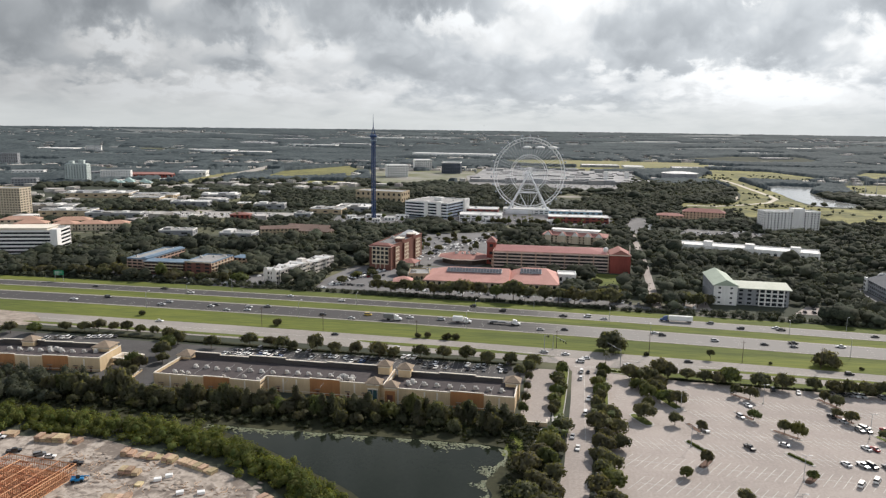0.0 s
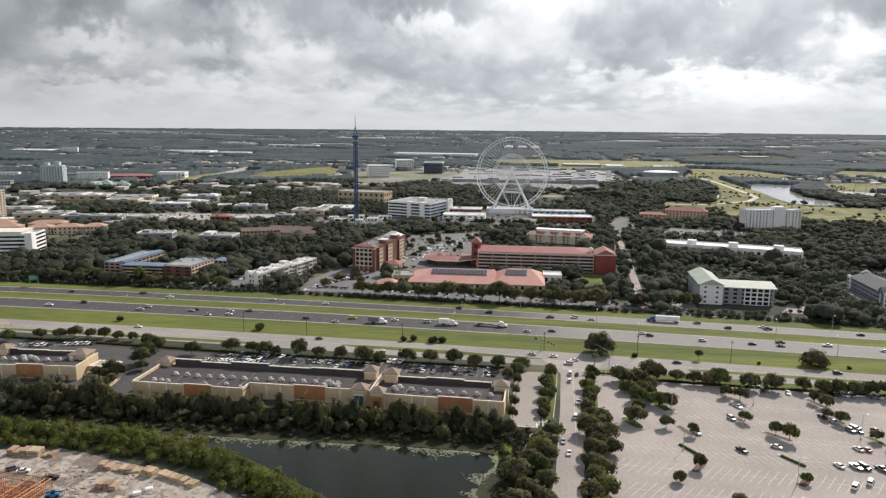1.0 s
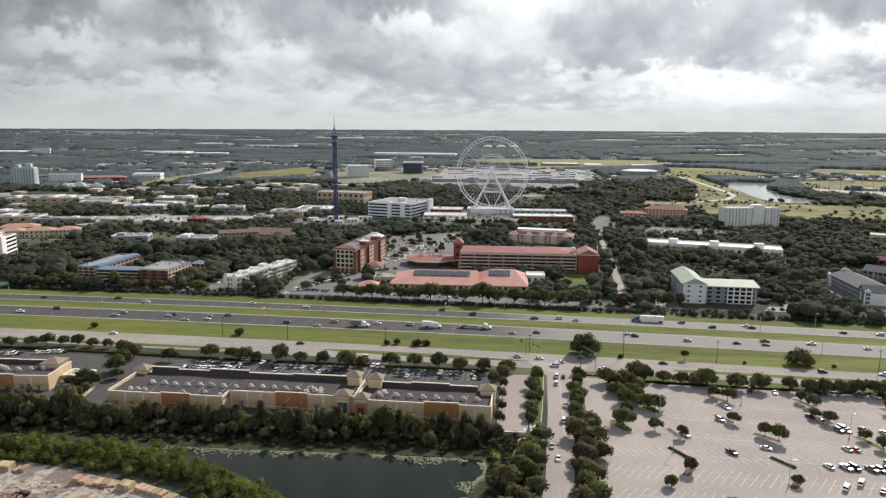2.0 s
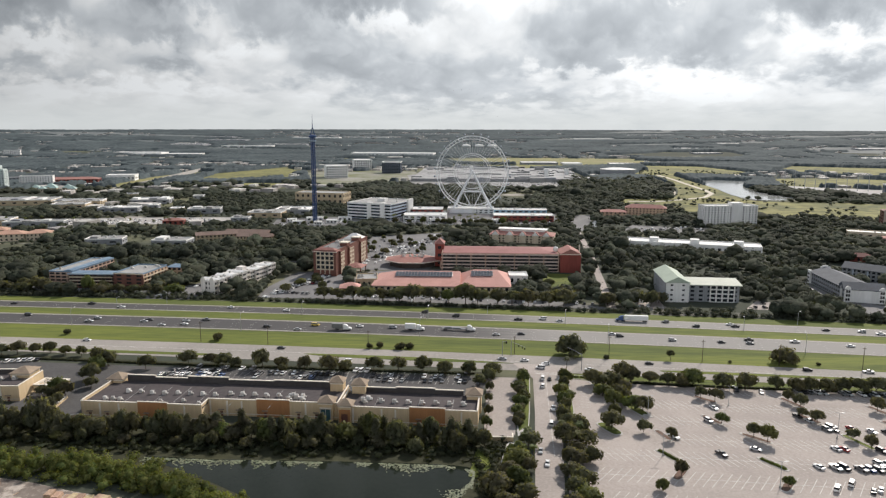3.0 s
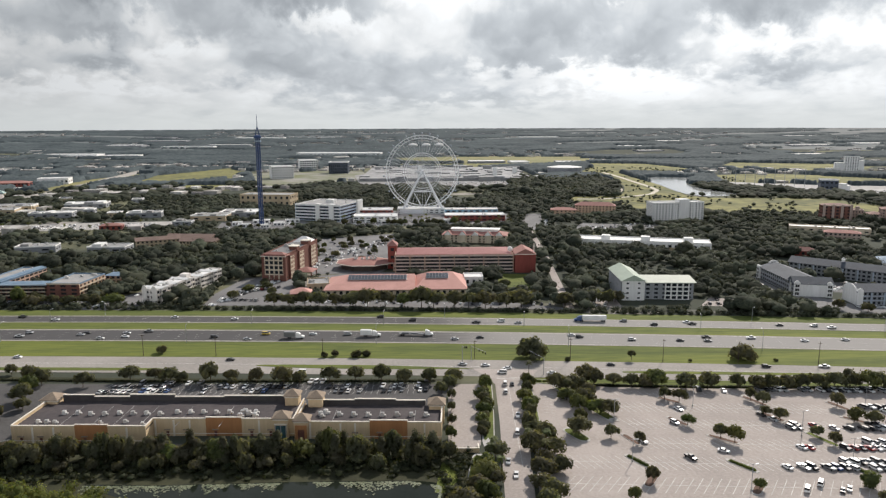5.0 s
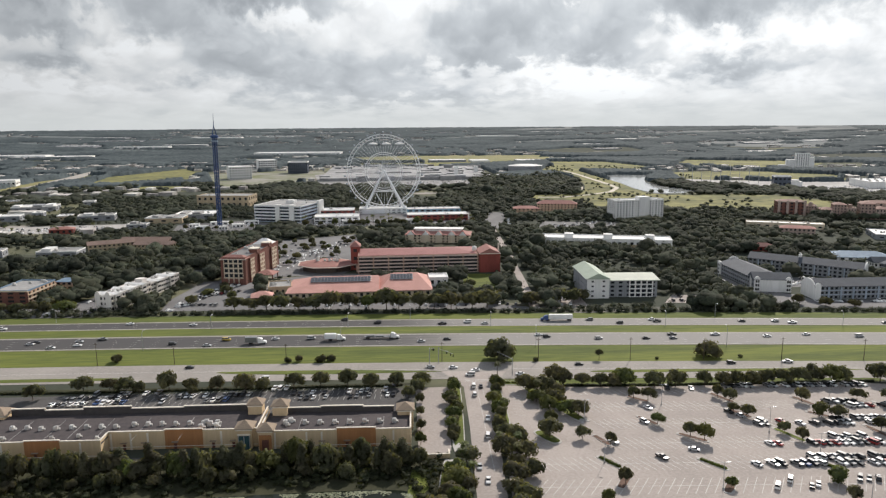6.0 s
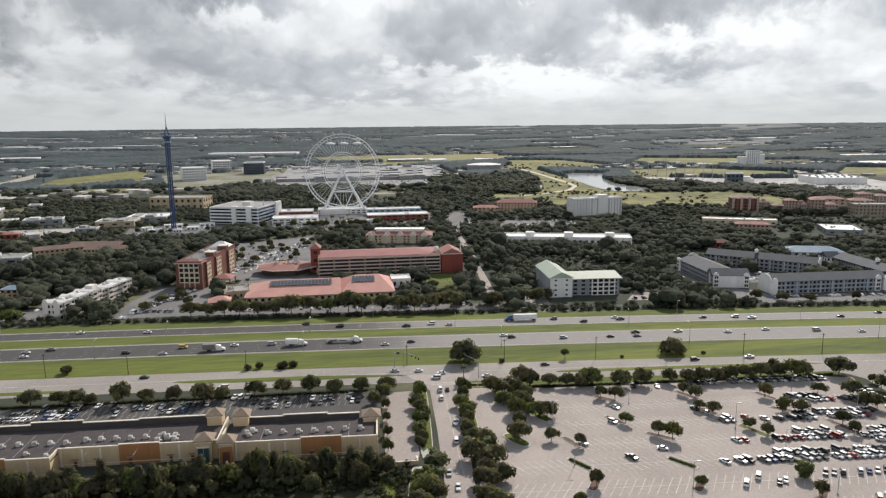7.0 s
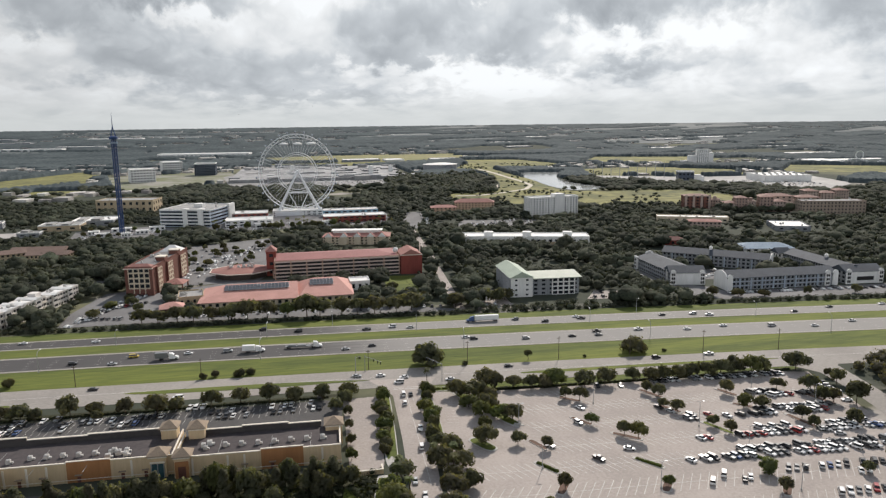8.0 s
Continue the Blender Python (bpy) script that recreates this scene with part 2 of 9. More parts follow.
SITE_SOIL = site_soil()
LEAF = mat("oak_leaves", (0.130, 0.130, 0.084), (0.078, 0.080, 0.054), 0.8, 1.2, 0.12, objvar=0.24, leaf=0.5, spec=0.15)
# rough grass darkened so that its colour carries the tree shade
ROUGH_SHADED = mat("shaded_rough_grass", (0.046, 0.047, 0.021), (0.027, 0.029, 0.014), 0.95, 0.6, 0.05, bump=0.12)
LEAF_LIGHT = mat("light_leaves", (0.12, 0.135, 0.05), (0.07, 0.082, 0.03), 0.75, 1.2, 0.12, objvar=0.3, leaf=0.4)
WOODS = mat("wood_leaves", (0.088, 0.097, 0.066), (0.026, 0.031, 0.024), 0.9, 0.85, 0.02, island=0.24, leaf=0.2, spec=0.1, bump=0.6)
# scrub colour kept dark to paint the shade on the bank
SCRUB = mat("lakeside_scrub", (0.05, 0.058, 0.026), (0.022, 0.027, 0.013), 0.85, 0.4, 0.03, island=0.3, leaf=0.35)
# leaf colour shifted blue and pale: distance haze is put in here
FAR_WOODS = mat("far_leaves_hazed", (0.094, 0.114, 0.118), (0.045, 0.057, 0.063), 0.95, 0.16, 0.006, spec=0.05)
HEDGE = mat("hedge_leaves", (0.150, 0.172, 0.050), (0.066, 0.080, 0.027), 0.85, 0.5, 0.06, island=0.22, leaf=0.42, spec=0.15)
BARK = mat("bark", (0.12, 0.09, 0.065), (0.07, 0.055, 0.04), 0.95, 4.0, 0.5)
WHITE_LINE = mat("road_paint", (0.66, 0.64, 0.6), (0.4, 0.39, 0.37), 0.8, 2.0, 0.2)
KERB = mat("kerb_concrete", (0.48, 0.46, 0.43), (0.36, 0.35, 0.33), 0.9, 1.5, 0.2)
STUCCO = mat("cream_stucco", (0.66, 0.51, 0.325), (0.56, 0.43, 0.265), 0.92, 0.8, 0.12, streak=True)
STUCCO_OCHRE = mat("ochre_stucco", (0.45, 0.215, 0.09), (0.37, 0.175, 0.075), 0.92, 0.8, 0.12, streak=True)
TRIM = mat("pale_trim", (0.80, 0.74, 0.64), (0.66, 0.6, 0.51), 0.85, 1.2, 0.2, streak=True)
ROOF_DARK = mat("roof_membrane", (0.082, 0.07, 0.07), (0.055, 0.048, 0.05), 0.9, 0.5, 0.06)
ROOF_TAN = mat("tan_shingles", (0.33, 0.26, 0.19), (0.23, 0.18, 0.135), 0.9, 2.5, 0.3, bump=0.02)
ROOF_TERRA = mat("terracotta_tiles", (0.58, 0.32, 0.275), (0.48, 0.26, 0.22), 0.85, 1.2, 0.1, bump=0.02)
ROOF_PINK = mat("faded_red_roof", (0.37, 0.185, 0.155), (0.28, 0.138, 0.118), 0.85, 1.0, 0.08)
ROOF_WHITE = mat("white_roof", (0.78, 0.77, 0.75), (0.6, 0.6, 0.58), 0.7, 0.4, 0.06)
ROOF_GREY = mat("grey_roof_gravel", (0.36, 0.355, 0.345), (0.25, 0.25, 0.245), 0.9, 0.5, 0.06)
# slate darkened: cloud shade over the motel is put into its colour
ROOF_SLATE = mat("slate_shingles", (0.078, 0.09, 0.108), (0.055, 0.064, 0.078), 0.8, 1.2, 0.1)
ROOF_GREEN = mat("pale_green_metal", (0.40, 0.46, 0.375), (0.32, 0.375, 0.305), 0.75, 0.8, 0.08)
ROOF_BLUE = mat("blue_metal_roof", (0.20, 0.28, 0.36), (0.13, 0.195, 0.27), 0.75, 0.8, 0.08)
WALL_WHITE = mat("white_render", (0.82, 0.81, 0.79), (0.70, 0.69, 0.665), 0.85, 0.8, 0.1, streak=True)
WALL_CREAM = mat("cream_render", (0.64, 0.55, 0.42), (0.53, 0.45, 0.34), 0.88, 0.8, 0.1, streak=True)
WALL_ORANGE = mat("orange_render", (0.60, 0.42, 0.30), (0.5, 0.345, 0.245), 0.88, 0.8, 0.1, streak=True)
WALL_BROWN = mat("brown_brick", (0.20, 0.088, 0.066), (0.14, 0.064, 0.05), 0.9, 1.5, 0.12)
WALL_RED = mat("dark_red_render", (0.27, 0.07, 0.055), (0.2, 0.052, 0.042), 0.85, 0.8, 0.1, streak=True)
WALL_GREY = mat("grey_render", (0.30, 0.31, 0.325), (0.22, 0.23, 0.245), 0.85, 0.8, 0.1, streak=True)
WALL_BLUEGREY = mat("blue_grey_render", (0.42, 0.48, 0.56), (0.33, 0.38, 0.45), 0.8, 0.8, 0.1, streak=True)
WALL_PINK = mat("pink_render", (0.52, 0.36, 0.28), (0.42, 0.285, 0.22), 0.88, 0.8, 0.1, streak=True)
WALL_TAN = mat("tan_render", (0.50, 0.40, 0.27), (0.4, 0.32, 0.215), 0.88, 0.8, 0.1, streak=True)
GLASS = mat("window_glass", (0.028, 0.032, 0.037), (0.018, 0.021, 0.026), 0.2, 0.3, 0.05, spec=0.3)
# near-black panes that paint the unlit inside of openings and windows
DARK = mat("interior_shade", (0.03, 0.03, 0.03), (0.02, 0.02, 0.02), 0.9, 0.5, 0.1)
STEEL_WHITE = mat("white_painted_steel", (0.80, 0.81, 0.82), (0.7, 0.71, 0.72), 0.4, 0.5, 0.05)
STEEL_BLUE = mat("blue_painted_steel", (0.045, 0.085, 0.20), (0.03, 0.06, 0.15), 0.4, 0.5, 0.05)
STEEL_GREY = mat("galvanised_steel", (0.42, 0.43, 0.44), (0.33, 0.34, 0.35), 0.5, 2.0, 0.3, metal=0.5)
UNIT_MAT = mat("air_unit_enamel", (0.60, 0.59, 0.565), (0.38, 0.37, 0.355), 0.6, 2.0, 0.4, objvar=0.2)
TIMBER = mat("raw_timber", (0.54, 0.29, 0.165), (0.36, 0.185, 0.105), 0.85, 1.5, 0.15, objvar=0.19)
LUMBER = mat("stacked_lumber", (0.50, 0.38, 0.25), (0.30, 0.22, 0.145), 0.85, 1.5, 0.25, objvar=0.28)
WATER = mat("lake_water", (0.016, 0.020, 0.014), (0.011, 0.015, 0.01), 0.05, 0.5, 0.03, spec=0.08)
# pale base colour paints the sky's reflection on the far pond
POND = mat("sky_toned_pond", (0.42, 0.43, 0.42), (0.3, 0.32, 0.31), 0.12, 0.1, 0.02, spec=0.6)
LILY = mat("lily_pads", (0.20, 0.215, 0.14), (0.11, 0.125, 0.07), 0.6, 1.0, 0.1, island=0.35)
SOLAR = mat("solar_glass", (0.10, 0.105, 0.115), (0.075, 0.08, 0.09), 0.25, 0.5, 0.2, spec=0.6)


# ---- mesh helpers ----
def link_mesh(name, bm, material, parent=None, label=""):
    me = bpy.data.meshes.new(name)
    bm.to_mesh(me)
    bm.free()
    me.materials.append(material)
    ob = new(name, me)
    if parent:
        ob.parent = parent
    if label:
        ob["label"] = label
    return ob


def part(name, bm, material, parent, label=""):
    return link_mesh(name, bm, material, parent, label)


def raw(name, verts, faces, material, parent=None, smooth=False):
    me = bpy.data.meshes.new(name)
    me.from_pydata(verts, [], faces)
    me.materials.append(material)
    if smooth:
        me.polygons.foreach_set("use_smooth", [True] * len(me.polygons))
    me.update()
    ob = new(name, me)
    if parent:
        ob.parent = parent
    return ob


def share(name, ob, parent, m):
    """Another object on the same mesh, for alike pieces."""
    o = new(name, ob.data)
    o.parent = parent
    o.matrix_local = m
    return o


def thing(name, x, y, z, rz, label, category, group=""):
    e = new(name)
    e.empty_display_size = 0.5
    e.matrix_world = pose(x, y, z, 0, 0, rz)
    return tagged(e, label, category, group)


def box(bm, x0, y0, z0, x1, y1, z1, bevel=0.0):
    r = bmesh.ops.create_cube(bm, size=1.0)
    vs = r["verts"]
    bmesh.ops.scale(bm, vec=(x1 - x0, y1 - y0, z1 - z0), verts=vs)
    bmesh.ops.translate(bm, vec=((x0 + x1) / 2, (y0 + y1) / 2, (z0 + z1) / 2), verts=vs)
    if bevel:
        es = list({e for v in vs for e in v.link_edges})
        bmesh.ops.bevel(bm, geom=es, offset=bevel, segments=1, affect="EDGES")
    return bm


def boxes(*rows, bevel=0.0):
    bm = bmesh.new()
    for r in rows:
        box(bm, *r, bevel=bevel)
    return bm


def tube(bm, a, b, r0, r1=None, n=8, caps=True):
    """A tapered round bar from a to b."""
    a, b = Vector(a), Vector(b)
    r1 = r0 if r1 is None else r1
    d = b - a
    m = Matrix.Translation((a + b) / 2) @ d.to_track_quat("Z", "Y").to_matrix().to_4x4()
    bmesh.ops.create_cone(bm, cap_ends=caps, segments=n, radius1=r0, radius2=r1, depth=d.length, matrix=m)
    return bm


def curve_y(x, off):
    """The highway's line."""
    return off - 0.075 * x - 7e-5 * x * x


def smooth_loop(pts, k=6):
    """A closed Catmull-Rom curve through pts."""
    out, n = [], len(pts)
    for i in range(n):
        p0, p1, p2, p3 = (Vector(pts[(i + j) % n]) for j in (-1, 0, 1, 2))
        for s in range(k):
            t = s / k
            out.append(0.5 * ((2 * p1) + (p2 - p0) * t + (2 * p0 - 5 * p1 + 4 * p2 - p3) * t * t + (3 * p1 - p0 - 3 * p2 + p3) * t ** 3))
    return out


# bare ground, kept clear of woods: first two gaps that show a street and an office to the camera
OPEN = [("street_view_gap", [(92, 474), (106, 474), (109, 532), (114, 604), (118, 661), (121, 720), (110, 720), (108, 661), (102, 604), (96, 532)]), ("office_view_gap", [(134, 466), (206, 462), (204, 500), (136, 504)])]


def sheet(name, pts, z, material, label="", category="", kind="structure", k=6, depth=0.0):
    """A flat patch of ground with a curved outline (k=1: straight); depth gives it a side."""
    z += 0.006 * (len(OPEN) % 20) if pts[0][1] > 470 else 0.0
    OPEN.append((name, pts))
    loop = smooth_loop(pts, k) if k > 1 else [Vector(p) for p in pts]
    bm = bmesh.new()
    f = bm.faces.new([bm.verts.new((p.x, p.y, z)) for p in loop])
    f.normal_update()
    if f.normal.z < 0:
        f.normal_flip()
    if depth:
        r = bmesh.ops.extrude_face_region(bm, geom=[f])
        bmesh.ops.translate(bm, vec=(0, 0, -depth), verts=[v for v in r["geom"] if isinstance(v, bmesh.types.BMVert)])
        bmesh.ops.recalc_face_normals(bm, faces=bm.faces)
    bmesh.ops.triangulate(bm, faces=bm.faces)
    return tagged(link_mesh(name, bm, material), label, category, "", kind)


def strip(name, fa, fb, x0, x1, step, z, material, label="", kind="structure", depth=0.0):
    """A ribbon between two lines y = fa(x) and y = fb(x)."""
    n = max(1, int(round((x1 - x0) / step)))
    v, f = [], []
    for i in range(n + 1):
        x = x0 + (x1 - x0) * i / n
        v += [(x, fa(x), z), (x, fb(x), z)]
        if depth:
            v += [(x, fa(x), z - depth), (x, fb(x), z - depth)]
    m = 4 if depth else 2
    for i in range(n):
        a = i * m
        f.append((a, a + m, a + m + 1, a + 1))
        if depth:
            f += [(a, a + 2, a + m + 2, a + m), (a + 1, a + m + 1, a + m + 3, a + 3)]
    return tagged(raw(name, v, f, material), label, "", "", kind)


# ---- ground, roads and water ----
def land_z(r):
    """Flat near by, rising gently to the far rim so that the land meets the sky at eye level."""
    return 96.0 * max(0.0, (r - 2900) / 2000) ** 1.3


def land_material():
    m = bpy.data.materials.new("land")
    m.use_nodes = True
    n = Nodes(m.node_tree)
    pos = n.add("ShaderNodeNewGeometry").outputs["Position"]
    mp = n.add("ShaderNodeMapping")
    mp.inputs["Scale"].default_value = (0.45, 1.0, 1.0)
    n.link(pos, mp.inputs[0])
    a = n.noise(mp.outputs[0], 0.0035, 5.0, 0.55, 0.4)
    b = n.noise(mp.outputs[0], 0.012, 4.0, 0.6)
    c = n.noise(pos, 0.25, 5.0, 0.65)
    woods = n.mix(c, (0.045, 0.052, 0.04, 1), (0.075, 0.083, 0.062, 1))
    scrub = n.mix(c, (0.11, 0.12, 0.07, 1), (0.2, 0.19, 0.12, 1))
    bare = n.mix(c, (0.42, 0.39, 0.35, 1), (0.27, 0.25, 0.23, 1))
    col = n.mix(n.smooth(a, 0.50, 0.60), woods, scrub)
    col = n.mix(n.smooth(n.math("ADD", n.math("MULTIPLY", a, 0.4), n.math("MULTIPLY", b, 0.6)), 0.57, 0.62), col, bare)
    p = n.add("ShaderNodeBsdfPrincipled")
    n.link(col, p.inputs["Base Color"])
    p.inputs["Roughness"].default_value = 0.95
    p.inputs["Specular IOR Level"].default_value = 0.1
    n.link(p.outputs[0], n.add("ShaderNodeOutputMaterial").inputs[0])
    return m


def build_ground():
    rings = [0, 60, 150, 300, 500, 800, 1200, 1700, 2300, 2900, 3050, 3200, 3400, 3600, 3800, 4000, 4200, 4400, 4600, 4750, 4900]
    seg = 96
    v, f = [(0, 0, 0)], []
    for r in rings[1:]:
        for i in range(seg):
            a = 2 * math.pi * i / seg
            v.append((r * math.sin(a), r * math.cos(a), land_z(r)))
    for i in range(seg):
        f.append((0, 1 + (i + 1) % seg, 1 + i))
    for k in range(len(rings) - 2):
        o = 1 + k * seg
        for i in range(seg):
            j = (i + 1) % seg
            f.append((o + i, o + j, o + seg + j, o + seg + i))
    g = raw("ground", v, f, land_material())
    # pale bluish ground past 3400 m paints distance haze into the colour
    g.data.materials.append(mat("far_land_haze", (0.15, 0.165, 0.163), (0.085, 0.10, 0.105), 0.95, 0.008, 0.003))
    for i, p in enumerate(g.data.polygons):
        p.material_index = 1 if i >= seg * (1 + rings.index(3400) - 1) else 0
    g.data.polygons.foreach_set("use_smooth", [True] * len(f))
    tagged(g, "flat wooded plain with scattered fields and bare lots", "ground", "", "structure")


build_ground()

FAR_UP, FAR_LO, NEAR_UP, NEAR_LO, FRONT_UP, FRONT_LO = 459.0, 442.5, 427.0, 402.5, 374.0, 348.5


def line_at(off):
    return lambda x: curve_y(x, off)


strip("grass_verge", line_at(NEAR_LO + 2), line_at(FRONT_UP - 1), -900, 900, 20, 0.06, GRASS, "sunlit mown grass verge beside the highway")
strip("grass_median", line_at(FAR_LO + 2), line_at(NEAR_UP - 2), -900, 900, 20, 0.06, GRASS, "mown grass median between the carriageways")
strip("grass_bank", line_at(FAR_UP + 14), line_at(FAR_UP - 2), -900, 900, 20, 0.06, GRASS, "grass bank along the far side of the highway")
strip("road_far", line_at(FAR_UP), line_at(FAR_LO), -900, 900, 15, 0.16, HIGHWAY, "grey far carriageway of the highway")
strip("road_near", line_at(NEAR_UP), line_at(NEAR_LO), -900, 900, 15, 0.16, HIGHWAY, "grey near carriageway of the highway")
for a, b in ((FAR_UP, FAR_UP - 1.5), (FAR_LO + 1.3, FAR_LO), (NEAR_UP, NEAR_UP - 1.9), (NEAR_LO + 1.7, NEAR_LO)):
    strip("road_shoulder", line_at(a), line_at(b), -900, 900, 15, 0.167, CONCRETE_ROAD, "pale worn hard shoulder of the highway")
strip("road_frontage", line_at(FRONT_UP), line_at(FRONT_LO), -900, 900, 15, 0.12, CONCRETE_ROAD, "pale worn frontage road")


def lane_lines():
    """Edge lines and dashed lane lines."""
    v, f = [], []

    def dash(x0, x1, off, w=0.045):
        o = len(v)
        for x in (x0, x1):
            y = curve_y(x, off)
            v.extend([(x, y - w, 0.175), (x, y + w, 0.175)])
        f.append((o, o + 2, o + 3, o + 1))

    for off in (FAR_UP - 1.6, FAR_LO + 1.4, NEAR_UP - 2.0, NEAR_LO + 1.8):
        for i in range(-45, 45):
            dash(i * 20.0, i * 20.0 + 20, off, 0.08)
    for off in (444.8 + 3.6, 444.8 + 7.2, 444.8 + 10.6, 408.2, 412.0, 415.8, 419.4):
        for i in range(-50, 50):
            dash(i * 12.0, i * 12.0 + 3.2, off)
    tagged(raw("lane_markings", v, f, WHITE_LINE), "white lane lines painted on the highway", "road marking", "", "structure")


lane_lines()

# frontage road: grass islands, entrance road, car parks
sheet("grass_island", [(-300, 372), (-160, 366), (-143, 363), (-160, 362), (-300, 368)], 0.2, GRASS, "narrow grass traffic island", k=3, depth=0.15)
sheet("grass_island", [(-92, 368.5), (-33, 365.5), (0, 361.5), (23, 357.8), (0, 358.2), (-33, 359.5), (-80, 364)], 0.2, GRASS, "narrow grass traffic island", k=3, depth=0.15)
sheet("grass_island", [(110, 351), (206, 343.8), (240, 338.4), (206, 340.6), (110, 347.6)], 0.2, GRASS, "narrow grass traffic island", k=3, depth=0.15)
sheet("verge_strip", [(-310, 361), (-150, 350), (0, 344), (10, 341), (0, 340.5), (-150, 346), (-310, 355)], 0.1, ROUGH_SHADED, "grass strip under the street trees", k=2)
sheet("verge_strip", [(52, 343), (130, 337), (230, 330), (236, 322), (130, 326), (60, 333)], 0.1, GRASS, "grass strip under the street trees", k=2)
sheet("entrance_road", [(22, 358), (56, 355), (50, 343), (45.5, 335), (41, 290), (34.5, 225), (29, 180), (17, 180), (24, 225), (29, 290), (31.5, 335), (28, 346)], 0.14, LOT, "pale asphalt entrance road", k=1)
sheet("parking_lot", [(48, 336), (60, 334), (130, 326.5), (222, 322.5), (241, 317.5), (238, 308), (236, 286), (230, 262), (223, 225), (212, 170), (30, 170), (36, 225), (43, 290)], 0.1, LOT, "large sunlit asphalt parking lot", k=1)
sheet("side_lot", [(8, 336), (24, 336), (22, 300), (19, 268), (10, 262), (6, 268), (7, 300)], 0.12, LOT, "small asphalt side parking strip", k=1)
sheet("rear_lot", [(-310, 350), (-180, 343), (0, 337), (8, 333), (4, 294), (-164, 302), (-180, 300), (-205, 300), (-310, 312)], 0.1, LOT_DARK, "dark asphalt car park behind the shops", k=1)
sheet("service_road", [(-215, 300), (-180, 300), (-172, 276), (8, 270), (8, 263), (-176, 268), (-205, 274), (-310, 284), (-310, 290), (-212, 288)], 0.09, LOT_DARK, "narrow asphalt service road behind the shops", k=1)
sheet("side_road", [(238, 341), (278, 336), (262, 322), (259, 305), (255, 284), (247, 240), (236, 170), (218, 170), (229, 240), (239, 275), (243, 292), (246, 315), (238, 328)], 0.13, CONCRETE_ROAD, "pale side road past the parking lot", k=1)

sheet("sand_lot", [(-420, 396), (-336, 391), (-313, 381), (-303, 367), (-313, 361), (-340, 353), (-420, 360)], 0.17, SAND, "bare sandy patch beside the frontage road", k=2)

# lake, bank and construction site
sheet("bank", [(-240, 268), (-120, 264), (10, 264), (20, 245), (14, 215), (6, 170), (-40, 170), (-75, 190), (-120, 222), (-240, 240)], 0.05, ROUGH_SHADED, "rough grass bank of the lake, tree shade put into its colour", k=2)
sheet("lake", [(-126, 241), (-100, 240.2), (-77, 240.6), (-44, 241), (-9, 240.5), (3, 237), (2, 229), (-2, 222), (-2, 218), (-4.5, 209), (-1.5, 201), (-3.5, 192), (0, 180), (-2, 165), (-34, 165), (-46, 191), (-67, 206), (-90, 221), (-112, 233)], 0.09, WATER, "still dark lake with lily pads along its edge", "lake", k=4)
sheet("construction_ground", [(-300, 236), (-201, 217), (-172, 222), (-140, 214), (-106, 205), (-79, 187), (-70, 160), (-300, 160)], 0.08, SITE_SOIL, "churned sandy ground of a building site", k=2)


def lilies():
    rng = np.random.default_rng(4)
    edge = [(-126, 240.6), (-100, 239.8), (-77, 240.2), (-60, 240.4), (-44, 240.6), (-26, 240.3), (-9, 240.1), (2.2, 236.8), (1.4, 229), (-2.4, 222), (-2.6, 217), (-4.6, 209), (-2, 200), (-4, 191)]
    v, f = [], []
    for (x0, y0), (x1, y1) in zip(edge, edge[1:]):
        L = math.hypot(x1 - x0, y1 - y0)
        for _ in range(int(L * 15)):
            t = rng.uniform()
            patch = noise.noise(((x0 + t * (x1 - x0)) * 0.16, (y0 + t * (y1 - y0)) * 0.16, 7))
            if patch < -0.22 + 0.12 * rng.normal():
                continue
            q = 0.25 + abs(rng.normal(0, 2.0)) * max(0.2, 0.8 + 1.6 * patch)
            if y0 > 228:
                x, y = x0 + t * (x1 - x0), y0 + t * (y1 - y0) - q
            else:
                x, y = x0 + t * (x1 - x0) - q, y0 + t * (y1 - y0)
            r = rng.uniform(0.2, 0.52)
            o = len(v)
            n = 6
            v.extend([(x + r * math.cos(2 * math.pi * i / n), y + 0.8 * r * math.sin(2 * math.pi * i / n), 0.15 + 0.0006 * (o % 50)) for i in range(n)])
            f.append(tuple(range(o, o + n)))
    tagged(raw("lily_pads", v, f, LILY), "pale green lily pads floating along the lake edge", "water plants", "", "stuff")


lilies()

# ground among the buildings beyond the highway
sheet("hotel_lot", [(-162, 496), (-164, 530), (-154, 588), (-138, 592), (-108, 584), (-107, 545), (-92, 512), (60, 496), (92, 482), (100, 474), (60, 478), (-92, 494)], 0.1, GREY_LOT, "asphalt hotel car park and access road", k=1)
sheet("inner_lot", [(-120, 700), (-120, 790), (-40, 825), (-30, 705), (-30, 640), (-42, 605), (-100, 600), (-112, 640)], 0.1, GREY_LOT, "asphalt car park between the hotels", k=1)
sheet("lawn", [(54, 536), (79, 532), (85, 592), (60, 596)], 0.1, GRASS, "small green lawn beside the hotel", k=1)
sheet("office_lot", [(110, 482), (136, 480), (138, 527), (116, 530), (112, 505)], 0.1, LOT, "pale office car park under trees", k=1)
sheet("office_lot", [(192, 482), (226, 478), (230, 498), (208, 506)], 0.1, LOT, "pale office car park under trees", k=1)
sheet("inn_lot", [(-372, 512), (-300, 506), (-252, 503), (-250, 512), (-300, 516), (-345, 524), (-349, 560), (-358, 560), (-360, 530)], 0.1, GREY_LOT, "grey car park round an inn", k=1)
